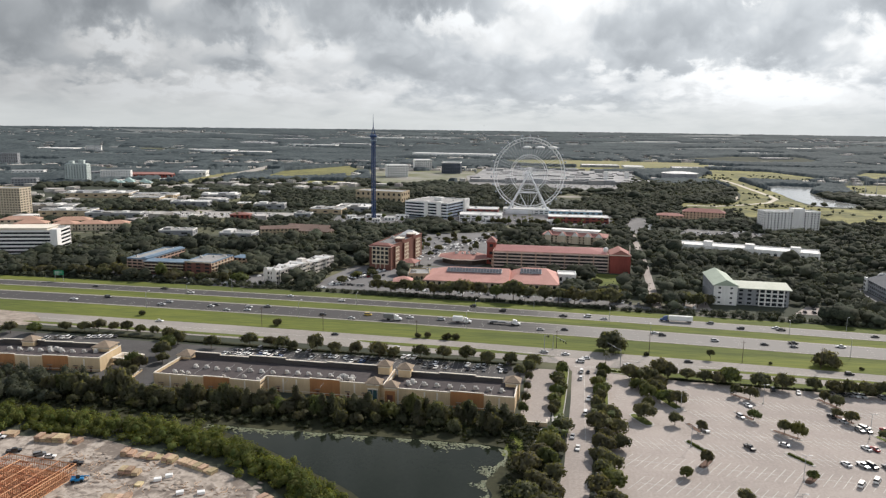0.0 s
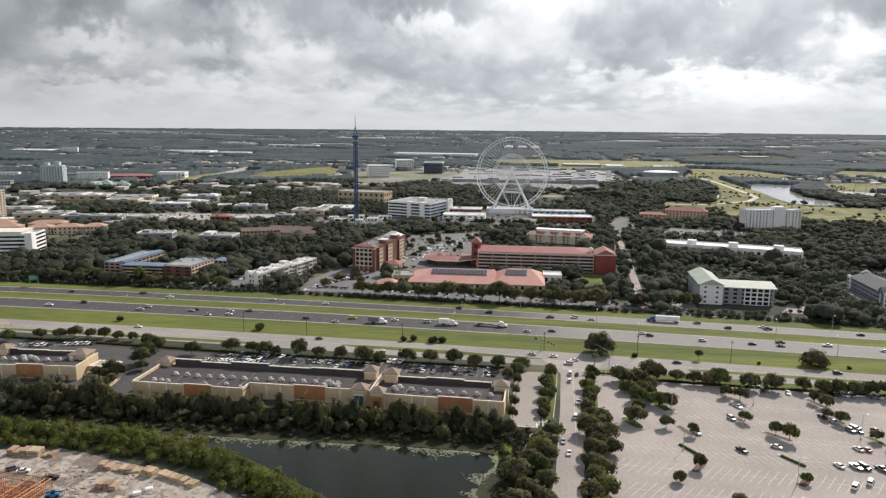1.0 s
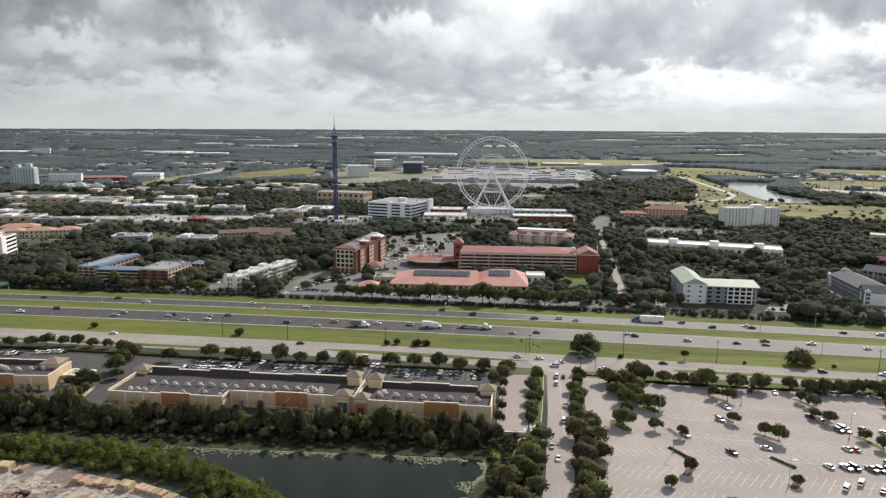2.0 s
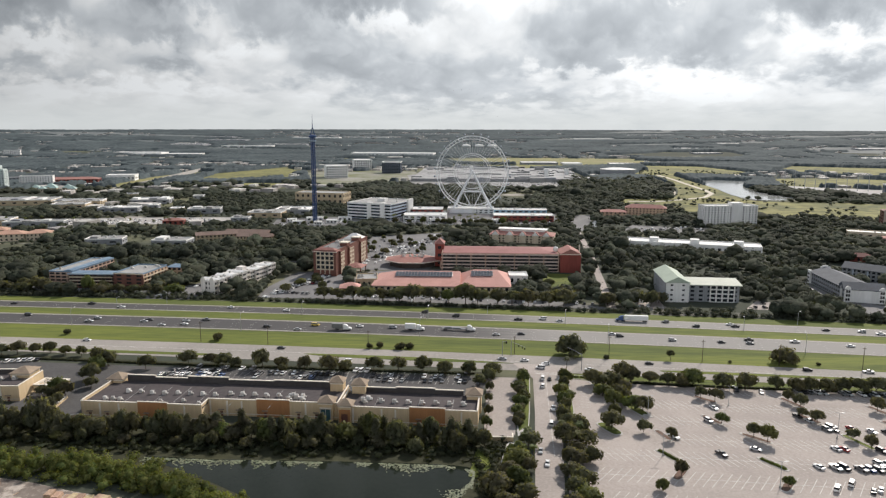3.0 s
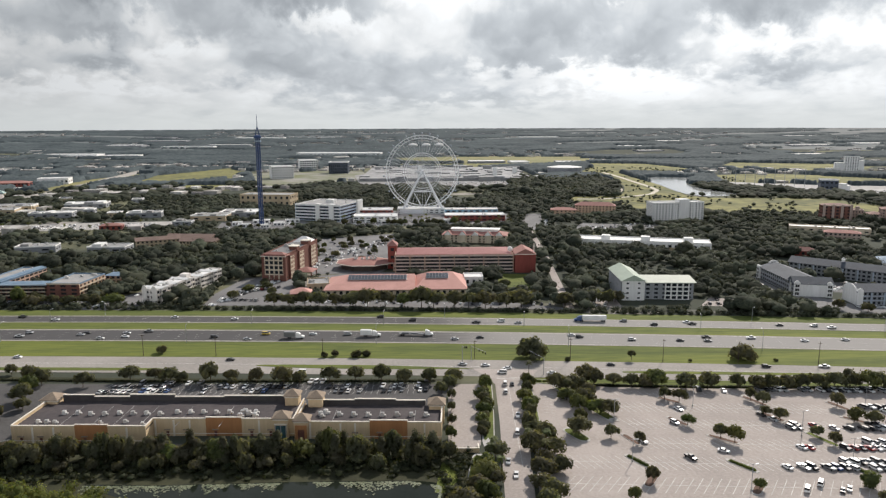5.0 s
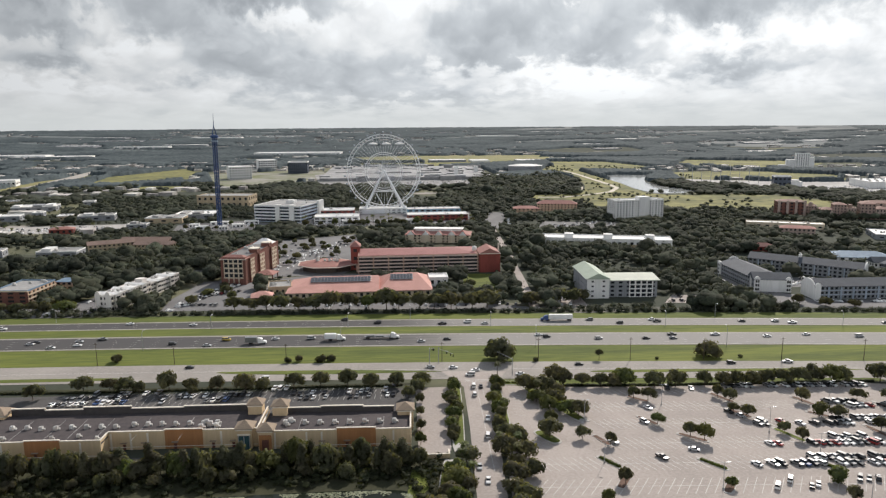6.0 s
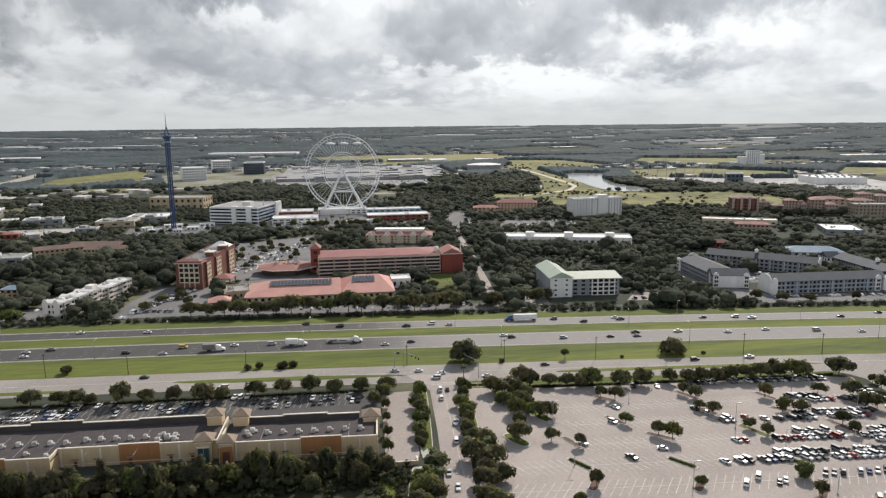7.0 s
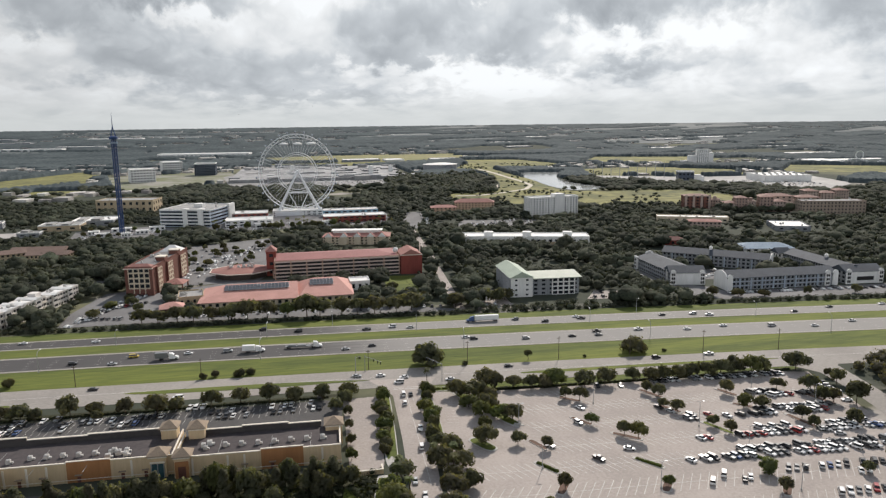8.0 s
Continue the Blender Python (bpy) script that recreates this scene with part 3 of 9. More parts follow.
# this brighter patch paints the sunlit part of the bank
sheet("bank_lawn", [(3, 254), (11, 258), (10, 242), (3, 231), (0, 232)], 0.12, GRASS, "brighter grass patch painting sunlight on the lake bank", k=1)
sheet("motel_lot", [(-250, 488), (-212, 486), (-180, 575), (-196, 592), (-222, 545)], 0.1, GREY_LOT, "asphalt car park beside a motel", k=1)
sheet("side_street", [(-470, 640), (-300, 628), (-150, 640), (-112, 640), (-112, 632), (-150, 631), (-300, 619), (-470, 630)], 0.1, GREY_LOT, "grey street among the trees", k=1)
sheet("motel_front_lot", [(286, 458), (440, 441), (440, 470), (398, 473), (302, 477), (290, 494), (276, 500)], 0.1, GREY_LOT, "grey car park along the front of a motel", k=1)
sheet("motel_front_lot", [(262, 468), (286, 460), (302, 476), (297, 494), (283, 508), (270, 512), (262, 500)], 0.104, GREY_LOT, "grey car park beside a motel entrance", k=1)
sheet("motel_side_lot", [(254, 513), (272, 513), (275, 578), (264, 580)], 0.1, GREY_LOT, "grey car park along a motel wing", k=1)
# clearing added so that the hotel front shows from the camera
sheet("hotel_garden", [(10, 728), (92, 712), (94, 748), (16, 764)], 0.1, ROUGH_SHADED, "added clearing that opens the view to a red-roofed hotel", k=1)
sheet("motel_court", [(300, 520), (345, 508), (352, 545), (312, 556)], 0.1, GREY_LOT, "grey courtyard car park of a motel", k=1)
sheet("rear_car_park", [(180, 850), (285, 835), (292, 880), (200, 905)], 0.1, GREY_LOT, "grey car park near a white hotel", k=1)
sheet("terrace", [(-102, 590), (-62, 606), (-24, 606), (-24, 572), (-84, 568)], 0.1, GREY_LOT, "grey paved terrace behind the restaurant", k=1)
sheet("ride_plaza", [(-262, 872), (-168, 866), (-150, 926), (-186, 962), (-272, 936)], 0.1, GREY_LOT, "paved plaza round the foot of the tower ride", k=1)
sheet("far_road", [(-745, 1420), (-742, 1540), (-728, 1690), (-712, 1872), (-704, 2154), (-684, 2154), (-694, 1872), (-708, 1690), (-722, 1540), (-722, 1420)], 0.15, mat("pale_road", (0.42, 0.39, 0.35), (0.32, 0.3, 0.27), 0.9, 0.1, 0.02), "pale distant road", k=1)
sheet("sand_verge", [(-775, 1400), (-722, 1420), (-708, 1690), (-694, 1880), (-760, 1900), (-800, 1700)], 0.12, GRASS_DRY, "dry sandy verge between distant roads", k=2)
sheet("street", [(94, 476), (101, 476), (105.5, 532), (111.2, 604), (116.2, 661), (120.2, 720), (128, 850), (121, 850), (114, 720), (110, 661), (105, 604), (99, 532)], 0.12, LOT, "pale street between the trees", k=1)
sheet("back_lot", [(118, 850), (132, 850), (160, 960), (164, 1004), (144, 1006), (126, 930)], 0.11, GREY_LOT, "grey car park behind the trees", k=1)
sheet("market_lot", [(-640, 850), (-540, 858), (-395, 880), (-330, 900), (-330, 950), (-415, 945), (-530, 925), (-600, 915)], 0.1, mat("pale_lot", (0.42, 0.4, 0.375), (0.3, 0.29, 0.275), 0.9, 0.2, 0.02), "pale shopping centre car park", k=1)
sheet("wheel_plaza", [(-130, 900), (-30, 895), (110, 900), (115, 1020), (-130, 1060)], 0.1, GREY_LOT, "paved plaza round the big wheel", k=1)
sheet("field", [(-648, 1578), (-690, 1831), (-640, 1965), (-588, 2123), (-477, 1920), (-470, 1700), (-563, 1567)], 0.1, FIELD, "bright yellow green open field", k=3)
sheet("field", [(-501, 1460), (-412, 1485), (-425, 1537), (-515, 1530)], 0.1, FIELD, "narrow strip of yellow green grass", k=1)
sheet("field", [(-366, 1538), (-315, 1488), (-216, 1560), (-133, 1680), (-172, 1952), (-271, 1990), (-458, 1870)], 0.1, mat("office_grounds", (0.13, 0.145, 0.06), (0.27, 0.26, 0.235), 0.95, 0.02, 0.012), "grass and pale lots round the office blocks", k=1)
sheet("field", [(239, 1160), (262, 1240), (336, 1246), (382, 1348), (419, 1505), (429, 1678), (420, 1894), (470, 2050), (530, 2050), (509, 1916), (500, 1720), (491, 1479), (467, 1240), (525, 1204), (600, 1200), (690, 1150), (690, 1010), (558, 975), (525, 1000), (488, 1010), (415, 1000), (369, 1030), (318, 1060), (290, 1110)], 0.1, FIELD, "bright yellow green grassland beside a pond", k=2)
for pts in ([(640, 1500), (760, 1510), (980, 1450), (1060, 1600), (900, 1760), (700, 1720)], [(470, 1850), (640, 1800), (760, 1950), (700, 2250), (520, 2300)], [(1120, 1500), (1350, 1400), (1500, 1560), (1300, 1700)], [(820, 2000), (1150, 1900), (1350, 2150), (1000, 2300)], [(-100, 2120), (180, 2110), (420, 2200), (300, 2320), (-80, 2300)]):
    sheet("meadow", pts, 0.1, FIELD, "open green and straw coloured meadow", k=3)
sheet("pond", [(514, 1665), (562, 1690), (626, 1665), (616, 1606), (575, 1548), (548, 1444), (548, 1356), (566, 1311), (560, 1250), (514, 1230), (479, 1253), (476, 1340), (488, 1447), (494, 1540)], 0.2, POND, "pale pond with the sky's reflection put into its colour", "pond", k=3)
sheet("mall_lot", [(-140, 1500), (210, 1440), (260, 1700), (250, 2050), (-90, 2060), (-180, 1800)], 0.1, mat("mall_asphalt", (0.33, 0.32, 0.31), (0.2, 0.195, 0.19), 0.9, 0.06, 0.012), "pale grey mall car park", k=1)
sheet("dry_field", [(-60, 2350), (480, 2350), (620, 2750), (100, 2800), (-120, 2600)], 0.15, GRASS_DRY, "dry straw coloured field", k=3)
sheet("store_lot", [(614, 1433), (696, 1388), (769, 1263), (825, 1192), (908, 1117), (982, 1114), (1053, 1215), (1089, 1353), (979, 1412), (867, 1425), (745, 1483), (665, 1531)], 0.1, mat("store_asphalt", (0.44, 0.43, 0.41), (0.3, 0.29, 0.28), 0.9, 0.06, 0.012), "pale store car park", k=1)
sheet("far_road", [(-730, 1280), (-705, 1280), (-725, 1600), (-790, 2100), (-830, 2110), (-760, 1600)], 0.15, mat("pale_road", (0.42, 0.39, 0.35), (0.32, 0.3, 0.27), 0.9, 0.1, 0.02), "pale distant road", k=1)
PATH_SAND = mat("pale_path", (0.56, 0.52, 0.44), (0.44, 0.40, 0.32), 0.9, 0.1, 0.02)


def track(pts, wide):
    """A pale sandy track of even width along a line of points."""
    line = [Vector(p) for p in pts]
    left, right = [], []
    for i, p in enumerate(line):
        d = (line[min(i + 1, len(line) - 1)] - line[max(i - 1, 0)]).normalized() * wide / 2
        left.append((p.x - d.y, p.y + d.x)), right.append((p.x + d.y, p.y - d.x))
    sheet("field_track", left + right[::-1], 0.2, PATH_SAND, "pale track winding through the grassland", k=1)


track([(419, 1877), (417, 1743), (411, 1609), (404, 1495), (380, 1370), (366, 1320)], 9)
track([(469, 1857), (468, 1703), (460, 1540), (456, 1431), (447, 1351), (411, 1277), (350, 1225), (300, 1195), (258, 1200)], 9)


# ---- plants ----
def ico(sub):
    bm = bmesh.new()
    bmesh.ops.create_icosphere(bm, subdivisions=sub, radius=1.0)
    v = np.array([x.co[:] for x in bm.verts])
    f = np.array([[x.index for x in p.verts] for p in bm.faces])
    bm.free()
    return v, f


ICO1, ICO2 = ico(1), ico(2)


def clumps(rng, spots, base, rough=0.25, lift=0.0):
    """Lumpy leaf masses: rows of centre and three radii, one lump each, joined in arrays. Returns points, faces and outward normals."""
    bv, bf = base
    n, k = len(spots), len(bv)
    spots = np.asarray(spots, float)
    turn = rng.uniform(0, 2 * np.pi, n)
    c, s = np.cos(turn)[:, None], np.sin(turn)[:, None]
    x, y, z = bv[:, 0][None], bv[:, 1][None], bv[:, 2][None]
    xr, yr = c * x - s * y, s * x + c * y
    lump = 1 + rough * rng.normal(0, 1, (n, k)).clip(-1.6, 1.6)
    v = np.stack([xr * lump * spots[:, 3:4] + spots[:, 0:1], yr * lump * spots[:, 4:5] + spots[:, 1:2], z * lump * spots[:, 5:6] + spots[:, 2:3] + 0 * xr], -1)
    nrm = np.stack([xr / spots[:, 3:4], yr / spots[:, 4:5], z / spots[:, 5:6] + 0 * xr], -1)
    nrm /= np.linalg.norm(nrm, axis=2)[..., None]
    nrm[..., 2] += lift
    nrm /= np.linalg.norm(nrm, axis=2)[..., None]
    f = bf[None] + (np.arange(n) * k)[:, None, None]
    return v.reshape(-1, 3), f.reshape(-1, 3), nrm.reshape(-1, 3)


def leaf_cards(rng, centres, radii, count, size, middle=None, lift=0.0):
    """Small bent leaf sprays spread over ellipsoids, shaded with the mass that they cover."""
    m = len(centres)
    idx = rng.integers(0, m, count)
    d = rng.normal(0, 1, (count, 3))
    d /= np.linalg.norm(d, axis=1)[:, None]
    p = centres[idx] + d * radii[idx] * rng.uniform(0.74, 1.14, (count, 1))
    nrm = d + rng.normal(0, 0.42, (count, 3))
    nrm /= np.linalg.norm(nrm, axis=1)[:, None]
    a = np.cross(nrm, rng.normal(0, 1, (count, 3)))
    a /= np.linalg.norm(a, axis=1)[:, None]
    b = np.cross(nrm, a)
    s = size * rng.uniform(0.6, 1.4, (count, 1))
    quad = np.stack([p - a * s, p - b * s * 0.7 + nrm * s * 0.25, p + a * s, p + b * s * 0.7 + nrm * s * 0.25], 1)
    soft = d + rng.normal(0, 0.22, (count, 3))
    if middle is not None:
        out = p - np.asarray(middle)
        soft += 0.7 * out / np.linalg.norm(out, axis=1)[:, None]
    soft[:, 2] += lift
    soft /= np.linalg.norm(soft, axis=1)[:, None]
    f = np.arange(count * 4).reshape(-1, 4)
    tri = np.concatenate([f[:, [0, 1, 2]], f[:, [0, 2, 3]]])
    return quad.reshape(-1, 3), tri, np.repeat(soft, 4, axis=0)


def mesh_of(name, groups, material):
    vs, fs, ns, o = [], [], [], 0
    for v, f, n in groups:
        vs.append(v), fs.append(f + o), ns.append(n)
        o += len(v)
    v, f = np.concatenate(vs), np.concatenate(fs)
    me = bpy.data.meshes.new(name)
    me.vertices.add(len(v)), me.loops.add(len(f) * 3), me.polygons.add(len(f))
    me.vertices.foreach_set("co", v.ravel())
    me.loops.foreach_set("vertex_index", f.ravel().astype(np.int32))
    me.polygons.foreach_set("loop_start", np.arange(0, len(f) * 3, 3, dtype=np.int32))
    me.update(calc_edges=True)
    me.polygons.foreach_set("use_smooth", [True] * len(f))
    me.normals_split_custom_set_from_vertices(np.concatenate(ns))
    me.materials.append(material)
    return me


def crown_mesh(seed, kind):
    """A crown one metre in half width, standing on z = 0."""
    rng = np.random.default_rng(seed)
    n = {"oak": 14, "tall": 9, "bush": 8, "dome": 26}[kind]
    c, r = [], []
    for i in range(n):
        a = i * 2.4 + rng.uniform(-0.4, 0.4)
        if kind == "oak":
            q = 0.66 * math.sqrt((i + 0.2) / n)
            c.append((q * math.cos(a), q * math.sin(a), 0.34 + 0.52 * max(0.0, 1 - q / 0.70) ** 0.6 + rng.uniform(-0.06, 0.12)))
            r.append((0.34, 0.34, 0.32))
        elif kind == "dome":
            h = (i + 0.5) / n
            q = 0.66 * math.sqrt(max(0.0, 1 - (h * 0.95) ** 2)) * (0.8 + 0.3 * (i % 2))
            c.append((q * math.cos(a), q * math.sin(a), 0.28 + 0.62 * h))
            r.append((0.33, 0.33, 0.30))
        elif kind == "tall":
            h = (i + 0.5) / n
            q = 0.35 * (1 - h)
            c.append((q * math.cos(a), q * math.sin(a), 0.4 + 2.0 * h))
            r.append((0.52 - 0.3 * h, 0.52 - 0.3 * h, 0.5))
        else:
            q = 0.55 * math.sqrt((i + 0.3) / n)
            c.append((q * math.cos(a), q * math.sin(a), 0.35 + rng.uniform(-0.05, 0.3)))
            r.append((0.4, 0.4, 0.38))
    c, r = np.array(c), np.array(r) * rng.uniform(0.62, 1.3, (n, 1))
    c[:, :2] += rng.normal(0, 0.07, (n, 2))
    core = clumps(rng, np.hstack([c, r * 0.74]), ICO1, 0.10)
    cards = leaf_cards(rng, c, r, 1100, 0.105, (0, 0, 1.2 if kind == "tall" else 0.45))
    return [core, cards]


CROWNS = {k: [mesh_of("crown", crown_mesh(s * 7 + len(k), k), m) for s in range(6)] for k, m in (("oak", LEAF), ("tall", LEAF), ("bush", LEAF), ("dome", LEAF))}
CROWNS["light"] = [mesh_of("crown", crown_mesh(90 + s, "oak"), LEAF_LIGHT) for s in range(4)]


def trunk_mesh(seed):
    """A tapered trunk with four limbs, one metre to the crown's foot."""
    rng = random.Random(seed)
    bm = bmesh.new()
    tube(bm, (0, 0, -0.05), (0, 0, 1.0), 0.075, 0.05, 7)
    for i in range(4):
        a = i * 1.57 + rng.uniform(-0.4, 0.4)
        tube(bm, (0, 0, 0.9), (0.5 * math.cos(a), 0.5 * math.sin(a), 1.5 + rng.uniform(0, 0.3)), 0.04, 0.015, 5)
    me = bpy.data.meshes.new("trunk")
    bm.to_mesh(me)
    bm.free()
    me.materials.append(BARK)
    return me


TRUNKS = [trunk_mesh(s) for s in range(3)]
TREE_RNG = random.Random(5)


def tree(x, y, half, height, kind="oak", label="round dark green shade tree in a car park", group="", z=0.0, stem=None):
    """A tree: trunk with limbs and a leafy crown."""
    rng = TREE_RNG
    if kind == "oak" and rng.random() < 0.14:
        kind = "light"
    size = math.exp(rng.gauss(0, 0.10))
    half, height = half * size, height * size * math.exp(rng.gauss(0, 0.08))
    x, y = x + rng.gauss(0, 0.5), y + rng.gauss(0, 0.5)
    e = thing("tree", x, y, z, rng.uniform(0, 360), label, "tree", group)
    foot = height * (stem or (0.17 if kind in ("oak", "light") else 0.10))
    t = new("trunk", rng.choice(TRUNKS))
    t.parent = e
    t.scale = (half * 0.55 + 0.5, half * 0.55 + 0.5, foot * 1.15)
    c = new("crown", rng.choice(CROWNS[kind]))
    c.parent = e
    top = 1.2 if kind in ("oak", "light", "dome") else (2.75 if kind == "tall" else 1.0)
    c.location = (0, 0, foot * 0.8)
    half *= 1.12
    c.scale = (half * rng.uniform(0.9, 1.1), half * rng.uniform(0.9, 1.1), (height - foot * 0.8) / top)
    return e


def palm_mesh():
    bm = bmesh.new()
    rng = random.Random(3)
    for i in range(26):
        a, tilt = i * 2.4, rng.uniform(-0.5, 1.1)
        ca, sa = math.cos(a), math.sin(a)
        pts = []
        for j in range(5):
            s = j / 4
            q = s * 1.0 * math.cos(tilt * 0.8)
            h = s * math.sin(tilt) * 0.9 - 0.55 * s * s
            pts.append((q, h, 0.16 * math.sin(math.pi * min(1, s + 0.12)) + 0.01))
        for (q0, h0, w0), (q1, h1, w1) in zip(pts, pts[1:]):
            vs = [bm.verts.new((ca * q - sa * w, sa * q + ca * w, h - 0.3 * abs(w))) for q, h, w in ((q0, h0, -w0), (q1, h1, -w1), (q1, h1, w1), (q0, h0, w0))]
            bm.faces.new(vs)
    me = bpy.data.meshes.new("fronds")
    bm.to_mesh(me)
    bm.free()
    me.materials.append(LEAF_LIGHT)
    return me


PALM = palm_mesh()


def palm(x, y, height, group="palms by the entrance road", size=2.4):
    e = thing("palm_tree", x, y, 0, TREE_RNG.uniform(0, 360), "green fan palm on a slim bare trunk", "palm tree", group)
    bm = bmesh.new()
    tube(bm, (0, 0, -0.1), (0.1, 0, height * 0.5), 0.22, 0.17, 8)
    tube(bm, (0.1, 0, height * 0.5), (0, 0.1, height), 0.17, 0.14, 8)
    part("trunk", bm, BARK, e)
    f = new("fronds", PALM)
    f.parent = e
    f.location, f.scale = (0, 0.1, height), (size, size, size)
    return e


def stuff_clumps(name, spots, base, material, label, seed, rough=0.22, cards=0, card=0.5, core_size=0.78, lift=0.45):
    rng = np.random.default_rng(seed)
    s = np.array(spots, float)
    core = s.copy()
    if cards:
        core[:, 3:6] *= core_size
    groups = [clumps(rng, core, base, rough, lift)]
    if cards:
        groups.append(leaf_cards(rng, s[:, :3], s[:, 3:6], cards, card, None, lift))
    me = mesh_of(name, groups, material)
    ob = new(name, me)
    return tagged(ob, label, "trees", "", "stuff")


# ---- buildings ----
BLOCKS = []      # footprints, so that woods keep clear of them


def wall_side(ob_name, parent, material, w, h, cols, rows, fw, fh, depth=0.25, z0=0.0, margin=0.0, m=None, pane_name="window", glass=None, plinth=0.0, sill=None):
    """One wall in the plane y=0 from x=0 to w, with a grid of real openings (fw, fh: their share of a cell) and a pane in each."""
    glass = glass or GLASS
    v, f = [], []

    def quad(a, b, c, d):
        o = len(v)
        v.extend([a, b, c, d])
        f.append((o, o + 1, o + 2, o + 3))

    panes = []
    if cols < 1 or rows < 1:
        quad((0, 0, 0), (w, 0, 0), (w, 0, h), (0, 0, h))
    else:
        cw, ch = (w - 2 * margin) / cols, (h - z0) / rows
        ww, wh = cw * fw, ch * fh
        xs = [0.0]
        for c in range(cols):
            x = margin + c * cw + (cw - ww) / 2
            xs += [x, x + ww]
        xs.append(w)
        zs = [0.0]
        for r in range(rows):
            z = z0 + r * ch + (ch - wh) * 0.5
            zs += [z, z + wh]
        zs.append(h)
        for j in range(len(zs) - 1):
            if j % 2 == 0:
                quad((0, 0, zs[j]), (w, 0, zs[j]), (w, 0, zs[j + 1]), (0, 0, zs[j + 1]))
                continue
            for i in range(len(xs) - 1):
                xa, xb, za, zb = xs[i], xs[i + 1], zs[j], zs[j + 1]
                if i % 2 == 0:
                    quad((xa, 0, za), (xb, 0, za), (xb, 0, zb), (xa, 0, zb))
                else:
                    quad((xa, 0, za), (xb, 0, za), (xb, depth, za), (xa, depth, za))
                    quad((xa, depth, zb), (xb, depth, zb), (xb, 0, zb), (xa, 0, zb))
                    quad((xa, 0, za), (xa, depth, za), (xa, depth, zb), (xa, 0, zb))
                    quad((xb, depth, za), (xb, 0, za), (xb, 0, zb), (xb, depth, zb))
                    panes.append((xa, za, xb, zb))
    wall = raw(ob_name, v, f, material, parent)
    wall.matrix_local = m
    first = None
    if parent.matrix_world.translation.y > 640 or len(panes) > 47:
        levels = sorted({p[1] for p in panes})
        for z in levels:
            bm = bmesh.new()
            for xa, za, xb, zb in panes:
                if za == z:
                    box(bm, xa, depth - 0.04, za, xb, depth + 0.02, zb)
            link_mesh("window_band", bm, glass, wall)["kind"] = "stuff"
        return wall
    for xa, za, xb, zb in panes:
        if first is None:
            bw, bh, t = xb - xa, zb - za, 0.05
            first = link_mesh(pane_name, boxes((0, depth - 0.04, 0, bw, depth + 0.02, bh), (bw * 0.5 - t, depth - 0.09, 0, bw * 0.5 + t, depth - 0.04, bh)), glass, wall)
            first.matrix_local = pose(xa, 0, za)
        else:
            share(pane_name, first, wall, pose(xa, 0, za))
    return wall


def hip_roof(w, d, z, rise, over=0.8, ridge=None, thick=0.35, wide=False, end=None):
    """A hipped roof over a rectangle, with an eave of its own thickness."""
    bm = bmesh.new()
    x0, y0, x1, y1 = -over, -over, w + over, d + over
    L = min(x1 - x0, y1 - y0) / 2
    L = L if ridge is None else ridge
    wide = wide or (x1 - x0) >= (y1 - y0)
    if wide:
        ra, rb = (x0 + L, (y0 + y1) / 2), (x1 - (L if end is None else end), (y0 + y1) / 2)
    else:
        ra, rb = ((x0 + x1) / 2, y0 + L), ((x0 + x1) / 2, y1 - L)
    lo = [bm.verts.new((x, y, z - thick)) for x, y in ((x0, y0), (x1, y0), (x1, y1), (x0, y1))]
    e = [bm.verts.new((x, y, z)) for x, y in ((x0, y0), (x1, y0), (x1, y1), (x0, y1))]
    a, b = bm.verts.new((*ra, z + rise)), bm.verts.new((*rb, z + rise + 1e-3))
    for i in range(4):
        bm.faces.new((lo[i], lo[(i + 1) % 4], e[(i + 1) % 4], e[i]))
    bm.faces.new(lo[::-1])
    if wide:
        bm.faces.new((e[0], e[1], b, a)), bm.faces.new((e[1], e[2], b)), bm.faces.new((e[2], e[3], a, b)), bm.faces.new((e[3], e[0], a))
    else:
        bm.faces.new((e[0], e[1], a)), bm.faces.new((e[1], e[2], b, a)), bm.faces.new((e[2], e[3], b)), bm.faces.new((e[3], e[0], a, b))
    return bm


def flat_roof(w, d, z, parapet=0.9, t=0.35):
    return boxes((t, t, z - 0.4, w - t, d - t, z))


def parapet_mesh(w, d, z, up, t=0.35, out=0.12):
    return boxes((-out, -out, z - 0.2, w + out, t, z + up), (-out, d - t, z - 0.2, w + out, d + out, z + up), (-out, t, z - 0.2, t, d - t, z + up), (w - t, t, z - 0.2, w + out, d - t, z + up))


UNIT_RNG = random.Random(11)


def ac_unit(parent, x, y, z, s=1.0, rz=0.0, name="roof_unit"):
    """A rooftop air handler: box, fan rings and a hood."""
    key = "unit"
    if key not in ac_unit.cache:
        bm = boxes((-0.75, -0.65, 0.15, 0.75, 0.65, 1.5), bevel=0.05)
        box(bm, -0.8, -0.7, 0, 0.8, 0.7, 0.15)
        for q in (-0.5, 0.5):
            bmesh.ops.create_cone(bm, cap_ends=True, segments=12, radius1=0.3, radius2=0.27, depth=0.22, matrix=Matrix.Translation((q * 0.7, 0, 1.58)))
        box(bm, 0.75, -0.4, 0.15, 1.5, 0.4, 0.75)
        ac_unit.cache[key] = link_mesh(name, bm, UNIT_MAT, parent)
        o = ac_unit.cache[key]
    else:
        o = new(name, ac_unit.cache[key].data)
        o.parent = parent
    o.matrix_local = pose(x, y, z, 0, 0, rz)
    o.scale = (s, s, s)
    return o


ac_unit.cache = {}


